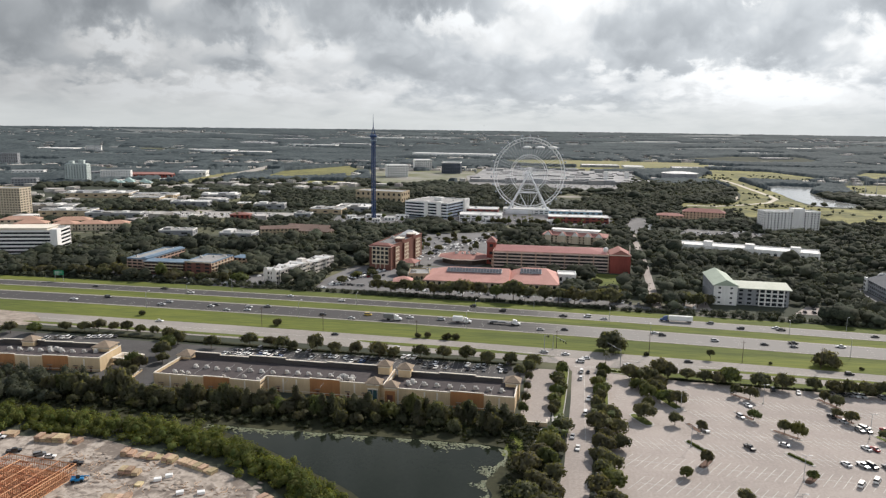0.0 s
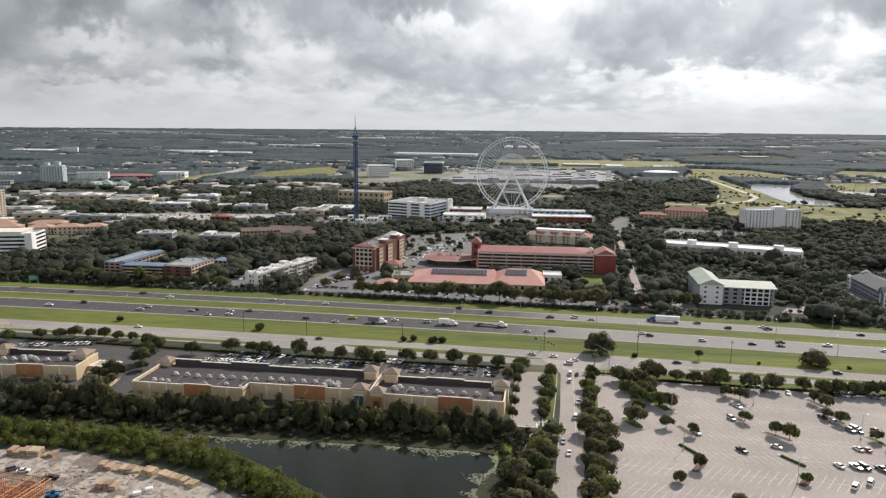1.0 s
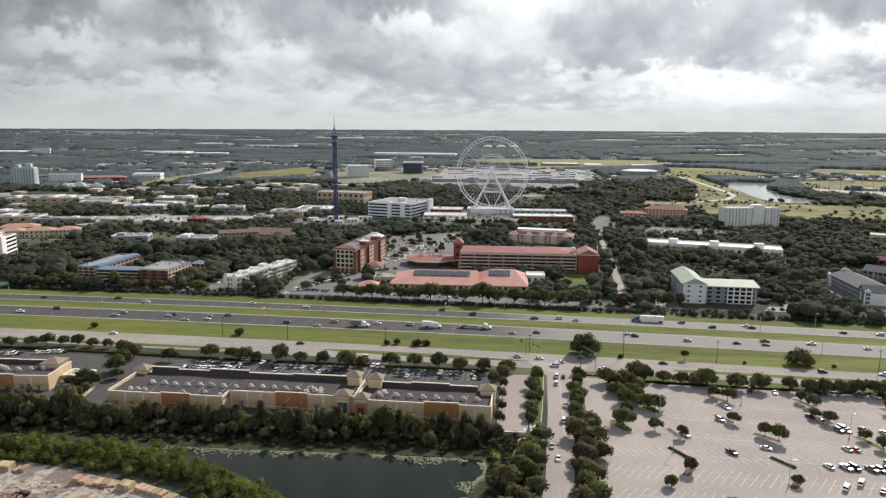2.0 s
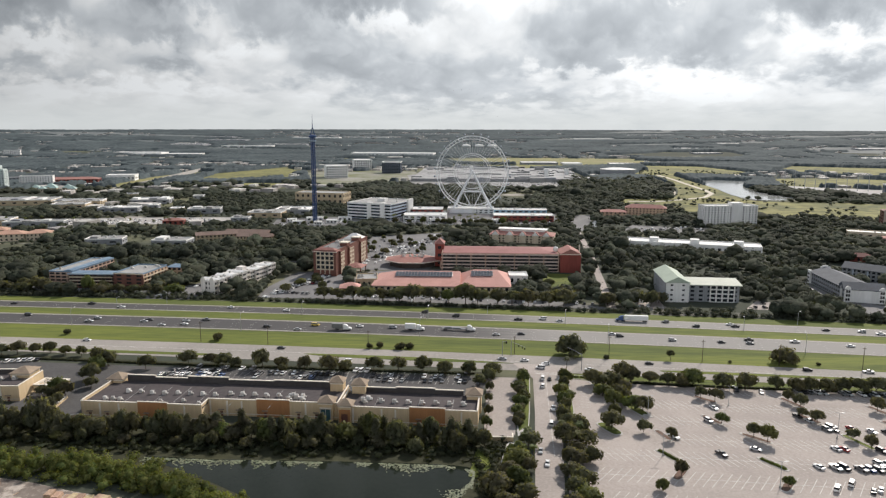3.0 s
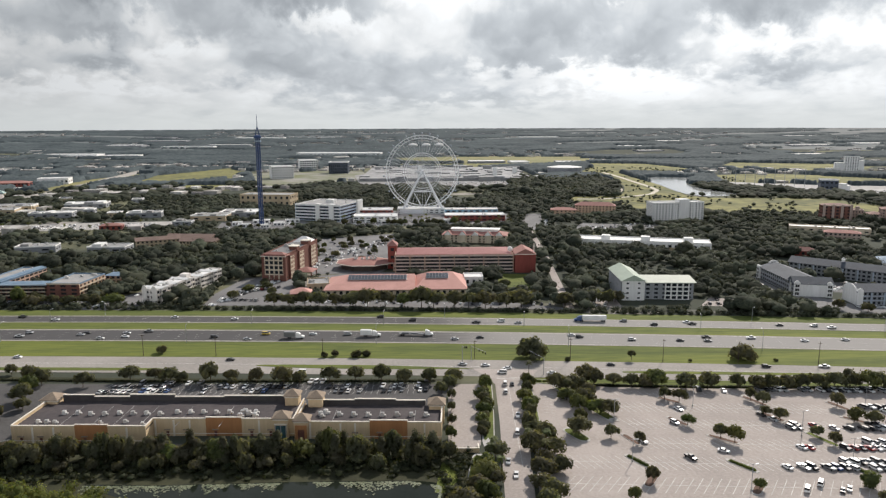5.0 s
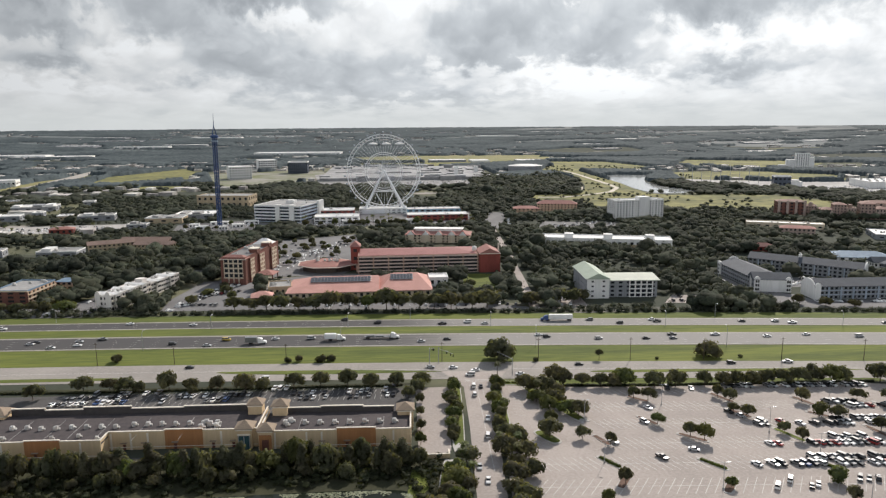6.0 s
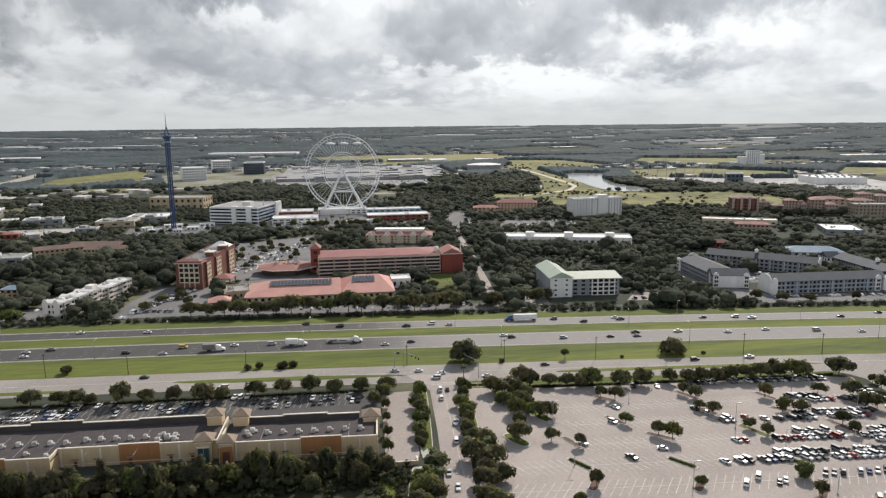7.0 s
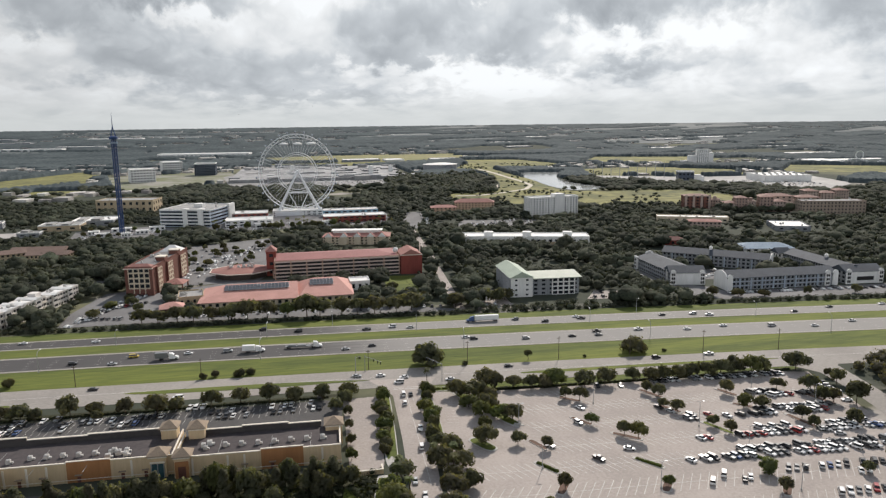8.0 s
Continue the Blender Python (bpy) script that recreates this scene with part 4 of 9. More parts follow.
def block(name, label, x, y, rz, w, d, h, wall, roof, storeys=3, cols=8, side_cols=4, fw=0.55, fh=0.5, roof_kind="flat", rise=3.0, trim=None, units=0,
          category="building", group="", back=True, z0=0.0, pane="window", parapet=0.9, over=0.8, side_wall=None, margin=0.0, keep=2.0, zbase=0.0, glass=None):
    """A building: x, y is its front left corner, the front looks to -y before it is turned by rz."""
    e = thing(name, x, y, zbase, rz, label, category, group)
    BLOCKS.append((e.matrix_world.inverted(), w, d, keep))
    side_wall = side_wall or wall
    # distant blocks have windows only on the two sides turned to the camera
    west, east = (side_cols if y < 700 or x > 0 else 0), (side_cols if y < 700 or x < 0 else 0)
    if cols == 0 and side_cols == 0:
        part("wall", boxes((0, 0, -1, w, 0.3, h), (0, d - 0.3, -1, w, d, h), (0, 0.3, -1, 0.3, d - 0.3, h), (w - 0.3, 0.3, -1, w, d - 0.3, h)), wall, e)
        part("roof", flat_roof(w, d, h), roof, e)
        part("parapet", parapet_mesh(w, d, h, parapet), trim or wall, e)
        return e
    wall_side("wall", e, wall, w, h, cols, storeys, fw, fh, z0=z0, m=pose(0, 0, 0), pane_name=pane, margin=margin, glass=glass)
    wall_side("wall", e, side_wall, d, h, east, storeys if east else 0, fw, fh, z0=z0, m=pose(w, 0, 0, 0, 0, 90), pane_name=pane, glass=glass)
    wall_side("wall", e, side_wall, d, h, west, storeys if west else 0, fw, fh, z0=z0, m=pose(0, d, 0, 0, 0, -90), pane_name=pane, glass=glass)
    wall_side("wall", e, wall, w, h, 0, 0, fw, fh, m=pose(w, d, 0, 0, 0, 180))
    if roof_kind == "flat":
        part("roof", flat_roof(w, d, h), roof, e)
        part("parapet", parapet_mesh(w, d, h, parapet), trim or wall, e)
    elif roof_kind == "hip":
        part("roof", hip_roof(w, d, h, rise, over), roof, e)
    elif roof_kind == "short_hip":
        part("roof", hip_roof(w, d + 0.0, h, rise, over, 11.0, wide=True), roof, e)
    elif roof_kind == "lean_hip":
        part("roof", hip_roof(w, d, h, rise, over, 19.0, wide=True, end=0.5), roof, e)
    elif roof_kind == "gable":
        part("roof", hip_roof(w, d, h, rise, over, 0.02), roof, e)
    for i in range(units):
        ac_unit(e, UNIT_RNG.uniform(2, max(2.1, w - 2)), UNIT_RNG.uniform(2, max(2.1, d - 2)), h, UNIT_RNG.uniform(0.8, 1.6), UNIT_RNG.choice((0, 90)))
    return e



def solar_array(x, y, z, w, d, tilt, cols, rows):
    """A field of solar panels on a roof slope."""
    e = thing("solar_array", x, y, z, 0, "rows of grey solar panels on a terracotta roof", "solar panels")
    first = None
    for i in range(cols):
        for j in range(rows):
            m = pose(0, 0, 0, tilt) @ pose(i * w / cols, j * d / rows, 0.35)
            if first is None:
                pw, pd = w / cols - 0.25, d / rows - 0.2
                first = part("panel", boxes((0, 0, 0, pw, pd, 0.12)), SOLAR, e)
                first.matrix_local = m
            else:
                share("panel", first, e, m)
    bm = bmesh.new()
    for i in range(cols + 1):
        tube(bm, (i * w / cols - 0.1, 0, 0.12), (i * w / cols - 0.1, d * math.cos(radians(tilt)), 0.12 + d * math.sin(radians(tilt))), 0.1, 0.1, 5)
    part("rail", bm, STEEL_GREY, e)["kind"] = "stuff"


def hotel_brick():
    e = block("hotel", "five-storey brown brick hotel with cream window bays and grey roof", -137.3, 577, -10, 20, 82, 21.5, WALL_CREAM, mat("dark_roof_gravel", (0.2, 0.195, 0.195), (0.14, 0.138, 0.138), 0.9, 0.5, 0.06), 5, 4, 0, 0.74, 0.7,
              trim=WALL_BROWN, units=16, side_wall=WALL_BROWN, margin=2.0, z0=1.5)
    part("corner_pier", boxes((-0.3, -0.3, 0, 2.0, 0.25, 21)), WALL_BROWN, e)
    part("corner_pier", boxes((18.0, -0.3, 0, 20.3, 0.25, 21)), WALL_BROWN, e)
    part("plinth", boxes((2.0, -0.32, 0, 18.0, 0.0, 1.6)), WALL_BROWN, e)
    part("ground_floor", boxes((2.0, -0.5, 1.6, 5.2, -0.02, 5.2), (6.4, -0.5, 1.6, 9.4, -0.02, 5.2), (10.6, -0.5, 1.6, 13.6, -0.02, 5.2), (14.8, -0.5, 1.6, 18.0, -0.02, 5.2)), WALL_BROWN, e)
    for y0 in (26, 56):
        t = part("roof_tower", boxes((13.5, y0, 21.5, 20.6, y0 + 7, 25.0)), WALL_BROWN, e)
        part("tower_trim", boxes((13.2, y0 - 0.3, 24.6, 20.9, y0 + 7.3, 25.3)), TRIM, t)
    part("cornice", boxes((-0.9, -0.9, 20.6, 20.9, 0.3, 21.3)), TRIM, e)
    for y0, w in ((8, 10), (30, 12), (60, 14)):
        bay = part("bay", boxes((20.02, y0, 0, 21.4, y0 + w, 20.2)), WALL_BROWN, e)
        wall_side("bay_face", bay, WALL_CREAM, w - 1, 18, 3, 5, 0.6, 0.6, m=pose(21.44, y0 + 0.5, 1.6, 0, 0, 90), depth=0.2)
    part("front_roof", hip_roof(20, 9, 21.4, 2.6, 0.9), ROOF_PINK, e, "faded red hip roof")
    r = part("back_roof", hip_roof(16, 12, 0, 4.5, 0.9), ROOF_WHITE, e, "white hip roof at the back")
    r.matrix_local = pose(2, 69, 21.5)
    p = thing("porch", -112.5, 590, 0, -10, "low brown hotel porch with pitched roof", "porch")
    BLOCKS.append((p.matrix_world.inverted(), 14, 14, 2))
    for q in ((0, 0), (13.2, 0), (0, 13.2), (13.2, 13.2)):
        part("column", boxes((q[0], q[1], 0, q[0] + 0.8, q[1] + 0.8, 4.5)), WALL_BROWN, p)
    part("roof", hip_roof(14, 14, 5, 3.0, 0.8), ROOF_PINK, p)
    part("soffit", boxes((0, 0, 4.2, 14, 14, 4.62)), WALL_TAN, p)


def restaurant():
    block("restaurant", "long low restaurant under a faded terracotta roof", -78, 521, 0, 66, 44, 5.0, WALL_CREAM, ROOF_TERRA, 1, 14, 6, 0.5, 0.5, "lean_hip", 7.2, over=1.5)
    b = block("restaurant_wing", "low restaurant wing with hipped terracotta roof", -9.4, 520, 0, 37, 48, 5.4, WALL_CREAM, ROOF_TERRA, 1, 8, 6, 0.5, 0.5, "short_hip", 8.2, over=1.5)
    part("verge", boxes((-1.7, -1.6, 5.0, -1.2, 24, 5.8)), TRIM, b)
    solar_array(-62, 533, 9.45, 45, 8.0, 17, 18, 3)
    solar_array(-2, 533, 10.3, 17, 8.5, 18, 7, 3)
    block("annex", "small white flat-roofed annex beside the restaurant", 28.5, 552, 0, 15, 16, 6.5, WALL_WHITE, ROOF_WHITE, 1, 3, 0, 0.4, 0.5)
    block("entry_pavilion", "small red hipped entry pavilion", -103, 516, 8, 15, 12, 3.5, WALL_BROWN, ROOF_TERRA, 1, 3, 2, 0.5, 0.6, "hip", 3.2)
    block("kitchen", "grey flat-roofed kitchen with roof plant", -94, 536, 8, 17, 22, 5.5, WALL_TAN, ROOF_GREY, 1, 4, 2, 0.4, 0.4, units=5)


def pavilion_hex():
    e = thing("pavilion", -57, 628, 0, 0, "eight-sided red-roofed restaurant with white roof plant", "restaurant")
    BLOCKS.append((e.matrix_world.inverted() @ Matrix.Translation((26, 22, 0)), 52, 44, 2))
    n, bm, wl = 8, bmesh.new(), bmesh.new()

    def ring(b, rx, ry, z):
        return [b.verts.new((rx * math.cos(2 * math.pi * (i + 0.5) / n), ry * math.sin(2 * math.pi * (i + 0.5) / n), z)) for i in range(n)]

    w0, w1 = ring(wl, 22, 18, 0), ring(wl, 22, 18, 5.6)
    lo, eave, top = ring(bm, 27, 22, 4.9), ring(bm, 27, 22, 5.6), ring(bm, 12, 9, 8.6)
    for i in range(n):
        j = (i + 1) % n
        wl.faces.new((w0[i], w0[j], w1[j], w1[i]))
        bm.faces.new((lo[i], lo[j], eave[j], eave[i]))
        bm.faces.new((eave[i], eave[j], top[j], top[i]))
    bm.faces.new(top)
    bm.faces.new(lo[::-1])
    part("wall", wl, mat("dark_glazing", (0.09, 0.07, 0.06), (0.05, 0.045, 0.04), 0.3, 0.5, 0.1), e)
    part("roof", bm, ROOF_PINK, e)
    bm = bmesh.new()
    for i in range(n):
        a, b = (2 * math.pi * (i + q + 0.5) / n for q in (0, 1))
        tube(bm, (27 * math.cos(a), 22 * math.sin(a), 5.5), (27 * math.cos(b), 22 * math.sin(b), 5.5), 0.4, 0.4, 6)
    part("eave_trim", bm, TRIM, e)
    for i in range(9):
        ac_unit(e, UNIT_RNG.uniform(-9, 9), UNIT_RNG.uniform(-6, 6), 8.6, UNIT_RNG.uniform(1.0, 1.7), 0)
    block("low_annex", "small pink flat-roofed annex behind the pavilion", -31, 612, 0, 15, 16, 5, WALL_PINK, ROOF_PINK, 1, 4, 2, 0.4, 0.4)


def garage():
    # dark panes close the open decks and paint the shade within
    e = block("parking_garage", "long five-deck parking garage with red roof deck and pale rails", -29, 603, 0, 103, 37, 15, WALL_PINK, ROOF_PINK, 5, 8, 3, 0.95, 0.66,
              pane="opening", glass=DARK, parapet=1.0, trim=WALL_PINK)
    part("deck_roof", hip_roof(100, 34, 16.2, 2.4, 0.5), mat("red_deck_roof", (0.33, 0.15, 0.14), (0.26, 0.115, 0.107), 0.8, 0.6, 0.05), e).location = (1.5, 1.5, 0)
    bm = bmesh.new()
    for j in range(6):
        box(bm, -0.4, -0.45, j * 3.0 - 0.6, 103.4, -0.05, j * 3.0 + 0.4)
    part("deck_edge", bm, mat("pale_pink_concrete", (0.62, 0.51, 0.46), (0.5, 0.41, 0.37), 0.9, 0.8, 0.1, streak=True), e)
    for i in range(9):
        part("column", boxes((i * 12.8, -0.5, 0, i * 12.8 + 0.8, 0.0, 16)), WALL_PINK, e)
    t = block("stair_tower", "dark red gabled stair tower at the garage end", 75, 600, 0, 18, 24, 16.5, WALL_RED, ROOF_PINK, 4, 0, 2, 0.4, 0.4, "gable", 4.5, over=0.3)
    bm = bmesh.new()
    bmesh.ops.create_icosphere(bm, subdivisions=2, radius=2.4, matrix=Matrix.Translation((-3, 12, 19)))
    part("dome", bm, ROOF_WHITE, t, "white ball-shaped roof ornament")
    part("gable_trim", boxes((-0.4, -0.5, 16.0, 18.4, -0.1, 16.6)), TRIM, t)
    part("fin", boxes((17.2, 8, 16, 18, 9, 24)), TRIM, t, "white pointed fin")
    block("gate_house", "red entrance tower of the garage", -36, 622, 0, 8, 14, 21, WALL_RED, ROOF_PINK, 3, 1, 1, 0.4, 0.4, "hip", 4.0)


def gable_wall(name, parent, material, x0, x1, y0, y1, h, rise, turn=0.0, at=(0, 0)):
    """An upright end wall with a rounded top that stands above the roof."""
    bm = bmesh.new()
    n = 10
    top = [(x0 + (x1 - x0) * i / n, h + rise * math.sin(math.pi * i / n) ** 0.7) for i in range(n + 1)]
    out = [(x0, 0.0)] + top + [(x1, 0.0)]
    a = [bm.verts.new((x, y0, z)) for x, z in out]
    b = [bm.verts.new((x, y1, z)) for x, z in out]
    bm.faces.new(a), bm.faces.new(b[::-1])
    for i in range(len(out)):
        j = (i + 1) % len(out)
        bm.faces.new((a[j], a[i], b[i], b[j]))
    w = part(name, bm, material, parent)
    w.matrix_local = pose(at[0], at[1], 0, 0, 0, turn)
    return w


def white_hotel_diag():
    """A motel of two stepped ranges with gabled bays along its long side."""
    cream = mat("blush_render", (0.74, 0.70, 0.66), (0.62, 0.58, 0.545), 0.85, 0.8, 0.1, streak=True)
    e = block("hotel", "pale three-storey motel range with gabled bays and open balconies", -207, 503, -16, 12.5, 46, 11, cream, ROOF_WHITE, 3, 2, 15, 0.78, 0.5, trim=cream, units=6, parapet=0.6, glass=DARK)
    m = pose(-207, 503, 0, 0, 0, -16) @ Matrix.Translation((0.6, 47.0, 0))
    b = block("hotel", "pale rear range of the motel with stepped roof", m.translation.x, m.translation.y, -16, 11.5, 38, 9.6, cream, ROOF_WHITE, 3, 2, 12, 0.78, 0.5, trim=cream, units=4, parapet=0.6, glass=DARK)
    for k, (ob, top) in enumerate(((e, 11), (e, 11), (e, 11), (b, 9.6), (b, 9.6))):
        y = (4, 19, 34, 6, 24)[k]
        r = part("bay_roof", hip_roof(14.5, 6.0, top + 0.5, 1.0, 0.3, 0.02), ROOF_WHITE, ob)
        r.location = (-1.0, y, 0)
        part("bay", boxes((-1.0, y, 0, -0.02, y + 6, top + 0.5)), cream, ob)
        side = 12.55 if ob is e else 11.55
        bay = part("bay", boxes((side, y, 0, side + 0.9, y + 6, top + 0.5)), cream, ob)
        for z in (1.2, 4.8, 8.2):
            part("bay_window", boxes((side + 0.86, y + 1.0, z, side + 0.96, y + 5.0, z + 1.5)), GLASS, bay)
    for x0 in (0.6, 8.4):
        gable_wall("end_gable", e, cream, x0, x0 + 3.6, -0.5, 0.0, 12.2, 2.0)
    for z in (3.5, 7.1):
        part("balcony_rail", boxes((12.7, 0.3, z, 13.1, 45.7, z + 0.9)), TRIM, e)
    part("red_panel", boxes((0.8, -0.14, 0.4, 4.2, -0.02, 4.0)), WALL_RED, e)
    part("stair_tower", boxes((3.5, 40, 11, 9.5, 46, 14.2), bevel=0.1), cream, e)


def blue_hotel():
    """A motor inn of four wings with balconies and blue roof edges."""
    e = block("hotel", "brown brick inn with cream balconies and blue roof", -320.6, 521, 0, 36, 14, 10.8, WALL_BROWN, ROOF_BLUE, 4, 11, 3, 0.86, 0.62, "hip", 1.4, glass=DARK)
    for k in range(4):
        part("balcony", boxes((0.4, -1.1, 2.7 * k + 0.05, 35.6, -0.05, 2.7 * k + 0.2), (0.4, -1.15, 2.7 * k + 0.2, 35.6, -1.0, 2.7 * k + 0.95)), WALL_CREAM if k else WALL_BROWN, e)
    part("fascia", boxes((-0.4, -1.3, 10.7, 36.2, -0.6, 11.6)), mat("pale_blue_fascia", (0.36, 0.44, 0.52), (0.29, 0.36, 0.43), 0.6, 0.8, 0.1), e)
    w = block("hotel_wing", "long inn wing with grey deck and blue roof", -341.5, 529, -4, 20, 58, 10.8, WALL_PINK, ROOF_GREY, 4, 4, 10, 0.8, 0.6, trim=ROOF_BLUE, units=3, glass=DARK)
    part("ridge_roof", boxes((12.5, 0.4, 11.6, 20.4, 57.6, 12.1), (15, 0.4, 12.1, 18, 57.6, 12.7)), ROOF_BLUE, w)
    r = block("hotel_wing", "brick inn wing with cream balconies and blue roof edges", -284, 521, -5, 25, 36, 11.6, WALL_BROWN, ROOF_GREY, 4, 3, 7, 0.5, 0.55, trim=ROOF_BLUE, units=5, side_wall=WALL_ORANGE, glass=DARK)
    part("cornice", boxes((-0.2, -0.6, 11.3, 25.2, -0.05, 12.2)), WALL_CREAM, r)
    for k in range(4):
        part("balcony", boxes((25.05, 1, 2.9 * k + 0.05, 26.2, 35, 2.9 * k + 0.2), (26.1, 1, 2.9 * k + 0.2, 26.25, 35, 2.9 * k + 1.0)), WALL_CREAM, r)
    block("hotel_wing", "small cream inn wing with blue roof", -258, 559, -5, 17, 14, 9.6, WALL_ORANGE, ROOF_BLUE, 3, 4, 3, 0.6, 0.55, "hip", 1.6)



def green_office():
    a = block("office_building", "white gabled office wing with pale green metal roof", 140.5, 500, -3, 16.5, 46, 14.5, WALL_WHITE, ROOF_GREEN, 4, 2, 9, 0.22, 0.35, "flat", side_wall=WALL_GREY, parapet=0.1)
    bm = bmesh.new()
    v = [bm.verts.new(c) for c in ((-1, -1, 14.6), (17.5, -1, 14.6), (8.2, -1, 19), (-1, 47, 14.6), (17.5, 47, 14.6), (8.2, 47, 19))]
    for f in ((0, 1, 2), (3, 5, 4), (0, 2, 5, 3), (1, 4, 5, 2), (0, 3, 4, 1)):
        bm.faces.new([v[i] for i in f])
    part("gable_roof", bm, ROOF_GREEN, a)
    part("gable_wall", boxes((0.5, -0.3, 14, 16, 0.2, 15.0)), WALL_WHITE, a)
    b = block("office_building", "grey office wing with sloping pale roof and white window frame", 157.5, 503, -4, 36, 16, 12.5, WALL_GREY, ROOF_GREEN, 4, 6, 3, 0.45, 0.5, "flat", parapet=0.1)
    bm = bmesh.new()
    v = [bm.verts.new(c) for c in ((-1, -2.0, 13), (37.5, -2.0, 13), (37.5, 17, 14.8), (-1, 17, 14.8), (-1, -2.0, 12.5), (37.5, -2.0, 12.5), (37.5, 17, 12.5), (-1, 17, 12.5))]
    for f in ((0, 1, 2, 3), (4, 7, 6, 5), (0, 4, 5, 1), (1, 5, 6, 2), (2, 6, 7, 3), (3, 7, 4, 0)):
        bm.faces.new([v[i] for i in f])
    part("sloping_roof", bm, mat("pale_metal_roof", (0.56, 0.58, 0.5), (0.47, 0.49, 0.42), 0.8, 0.8, 0.08), b)
    wall_side("window_frame", b, WALL_WHITE, 17, 12.6, 4, 4, 0.78, 0.74, m=pose(15.5, -0.9, 0), depth=0.8)
    part("frame_side", boxes((15.2, -0.9, 0, 15.49, -0.02, 12.6)), WALL_WHITE, b)
    part("frame_side", boxes((32.51, -0.9, 0, 32.8, -0.02, 12.6)), WALL_WHITE, b)


def white_office():
    e = block("office_building", "white office block with dark window bands and twin stair towers", -178, 956, -20, 67, 70, 21, WALL_BLUEGREY, ROOF_GREY, 5, 1, 1, 0.97, 0.46, trim=WALL_WHITE, units=4, parapet=1.2)
    for x0, x1 in ((31, 37), (51, 58)):
        part("stair_tower", boxes((x0, -1.6, 0, x1, 6, 23)), WALL_WHITE, e)
    part("stair_tower", boxes((66.2, 50, 0, 69.5, 66, 24)), WALL_WHITE, e)
    part("plant_room", boxes((28, 34, 21, 40, 44, 25.5)), WALL_WHITE, e)
    for j in range(1, 6):
        part("band", boxes((-0.3, -0.35, j * 4.2 - 0.7, 67.3, -0.02, j * 4.2 + 0.75)), WALL_WHITE, e)


def grey_complex():
    """Slate-roofed motel blocks round a courtyard."""
    def wing(x, y, rz, w, d, label, cols, side, h=9.5, rise=4.2):
        e = block("motel", label, x, y, rz, w, d, h, WALL_GREY, ROOF_SLATE, 3, cols, side, 0.6, 0.55, "gable", rise, over=0.9, side_wall=WALL_GREY)
        return e

    def ends(e, w, d, sides):
        """White rounded end walls with a column of stair windows beside them."""
        for k in sides:
            if k == "front":
                for x0 in (0.0, w - 4.2):
                    g = gable_wall("end_wall", e, WALL_WHITE, x0, x0 + 4.2, -0.9, -0.02, 10.0, 1.8)
                    for z in (1.0, 4.0, 7.0):
                        part("stair_window", boxes((x0 + 0.9, -0.98, z, x0 + 2.1, -0.9, z + 1.9), (x0 + 2.4, -0.98, z, x0 + 3.6, -0.9, z + 1.9)), DARK, g)
                part("front_panel", boxes((4.25, -0.5, 0, w - 4.25, -0.02, 9.2)), WALL_WHITE, e)
            elif k == "west":
                gable_wall("end_wall", e, WALL_WHITE, 0, d, -0.5, 0.4, 9.4, 4.6, -90, (-0.45, d))
            elif k == "east":
                gable_wall("end_wall", e, WALL_WHITE, 0, d, -0.5, 0.4, 9.4, 4.6, 90, (w + 0.45, 0))

    g1 = wing(274, 516, -2, 24, 56, "grey three-storey motel wing with slate gable roof", 3, 16)
    gable_wall("end_wall", g1, WALL_WHITE, -1.2, 2.0, -0.9, -0.02, 10.6, 1.6)
    gable_wall("end_wall", g1, WALL_WHITE, 8, 16, 56.0, 56.9, 13.0, 1.8)
    g = part("stair_bay", boxes((-1.6, 52.5, 0, -0.02, 56.8, 11)), WALL_WHITE, g1)
    for z in (1.0, 4.0, 7.0):
        part("stair_window", boxes((-1.68, 53.2, z, -1.6, 54.4, z + 1.9), (-1.68, 54.9, z, -1.6, 56.1, z + 1.9)), DARK, g)
    g2 = wing(272, 508.5, -14, 26.5, 15, "white-fronted motel link block with slate roof", 0, 2)
    ends(g2, 26.5, 15, ("front",))
    g3 = wing(303, 480, -2.5, 89, 18, "long grey motel wing with slate roof and window bays", 26, 3)
    ends(g3, 89, 18, ("west",))
    for x0 in (-0.8, 80.0, 86.5):
        g = gable_wall("end_wall", g3, WALL_WHITE, x0, x0 + 4.2, -1.0, -0.02, 10.4, 1.8)
        if x0 == 80.0:
            for z in (1.0, 4.0, 7.0):
                part("stair_window", boxes((x0 + 0.9, -1.08, z, x0 + 2.1, -1.0, z + 1.9), (x0 + 2.4, -1.08, z, x0 + 3.6, -1.0, z + 1.9)), DARK, g)
    for i in range(8):
        part("pilaster", boxes((9 + i * 9.2, -0.7, 0, 10.0 + i * 9.2, -0.02, 9.3)), WALL_BLUEGREY, g3)
    for z in (3.1, 6.2):
        part("balcony_rail", boxes((4, -0.45, z, 80, -0.05, z + 0.5)), WALL_BLUEGREY, g3)
    g4 = wing(311, 591, -43, 88, 17, "rear grey motel wing with slate roof", 24, 3)
    part("cupola", boxes((38.4, 7.4, 12, 40.6, 9.6, 15.2), (38.0, 7.0, 15.2, 41.0, 10.0, 15.5), (38.9, 7.9, 15.5, 40.1, 9.1, 16.6)), WALL_WHITE, g4)
    ends(g4, 88, 17, ("east",))
    for i in range(7):
        part("pilaster", boxes((8 + i * 11.0, -0.6, 0, 9 + i * 11.0, -0.02, 9.3)), WALL_BLUEGREY, g4)
    g5 = wing(406, 483, -1.5, 17, 72, "long side motel wing with slate roof", 3, 24)
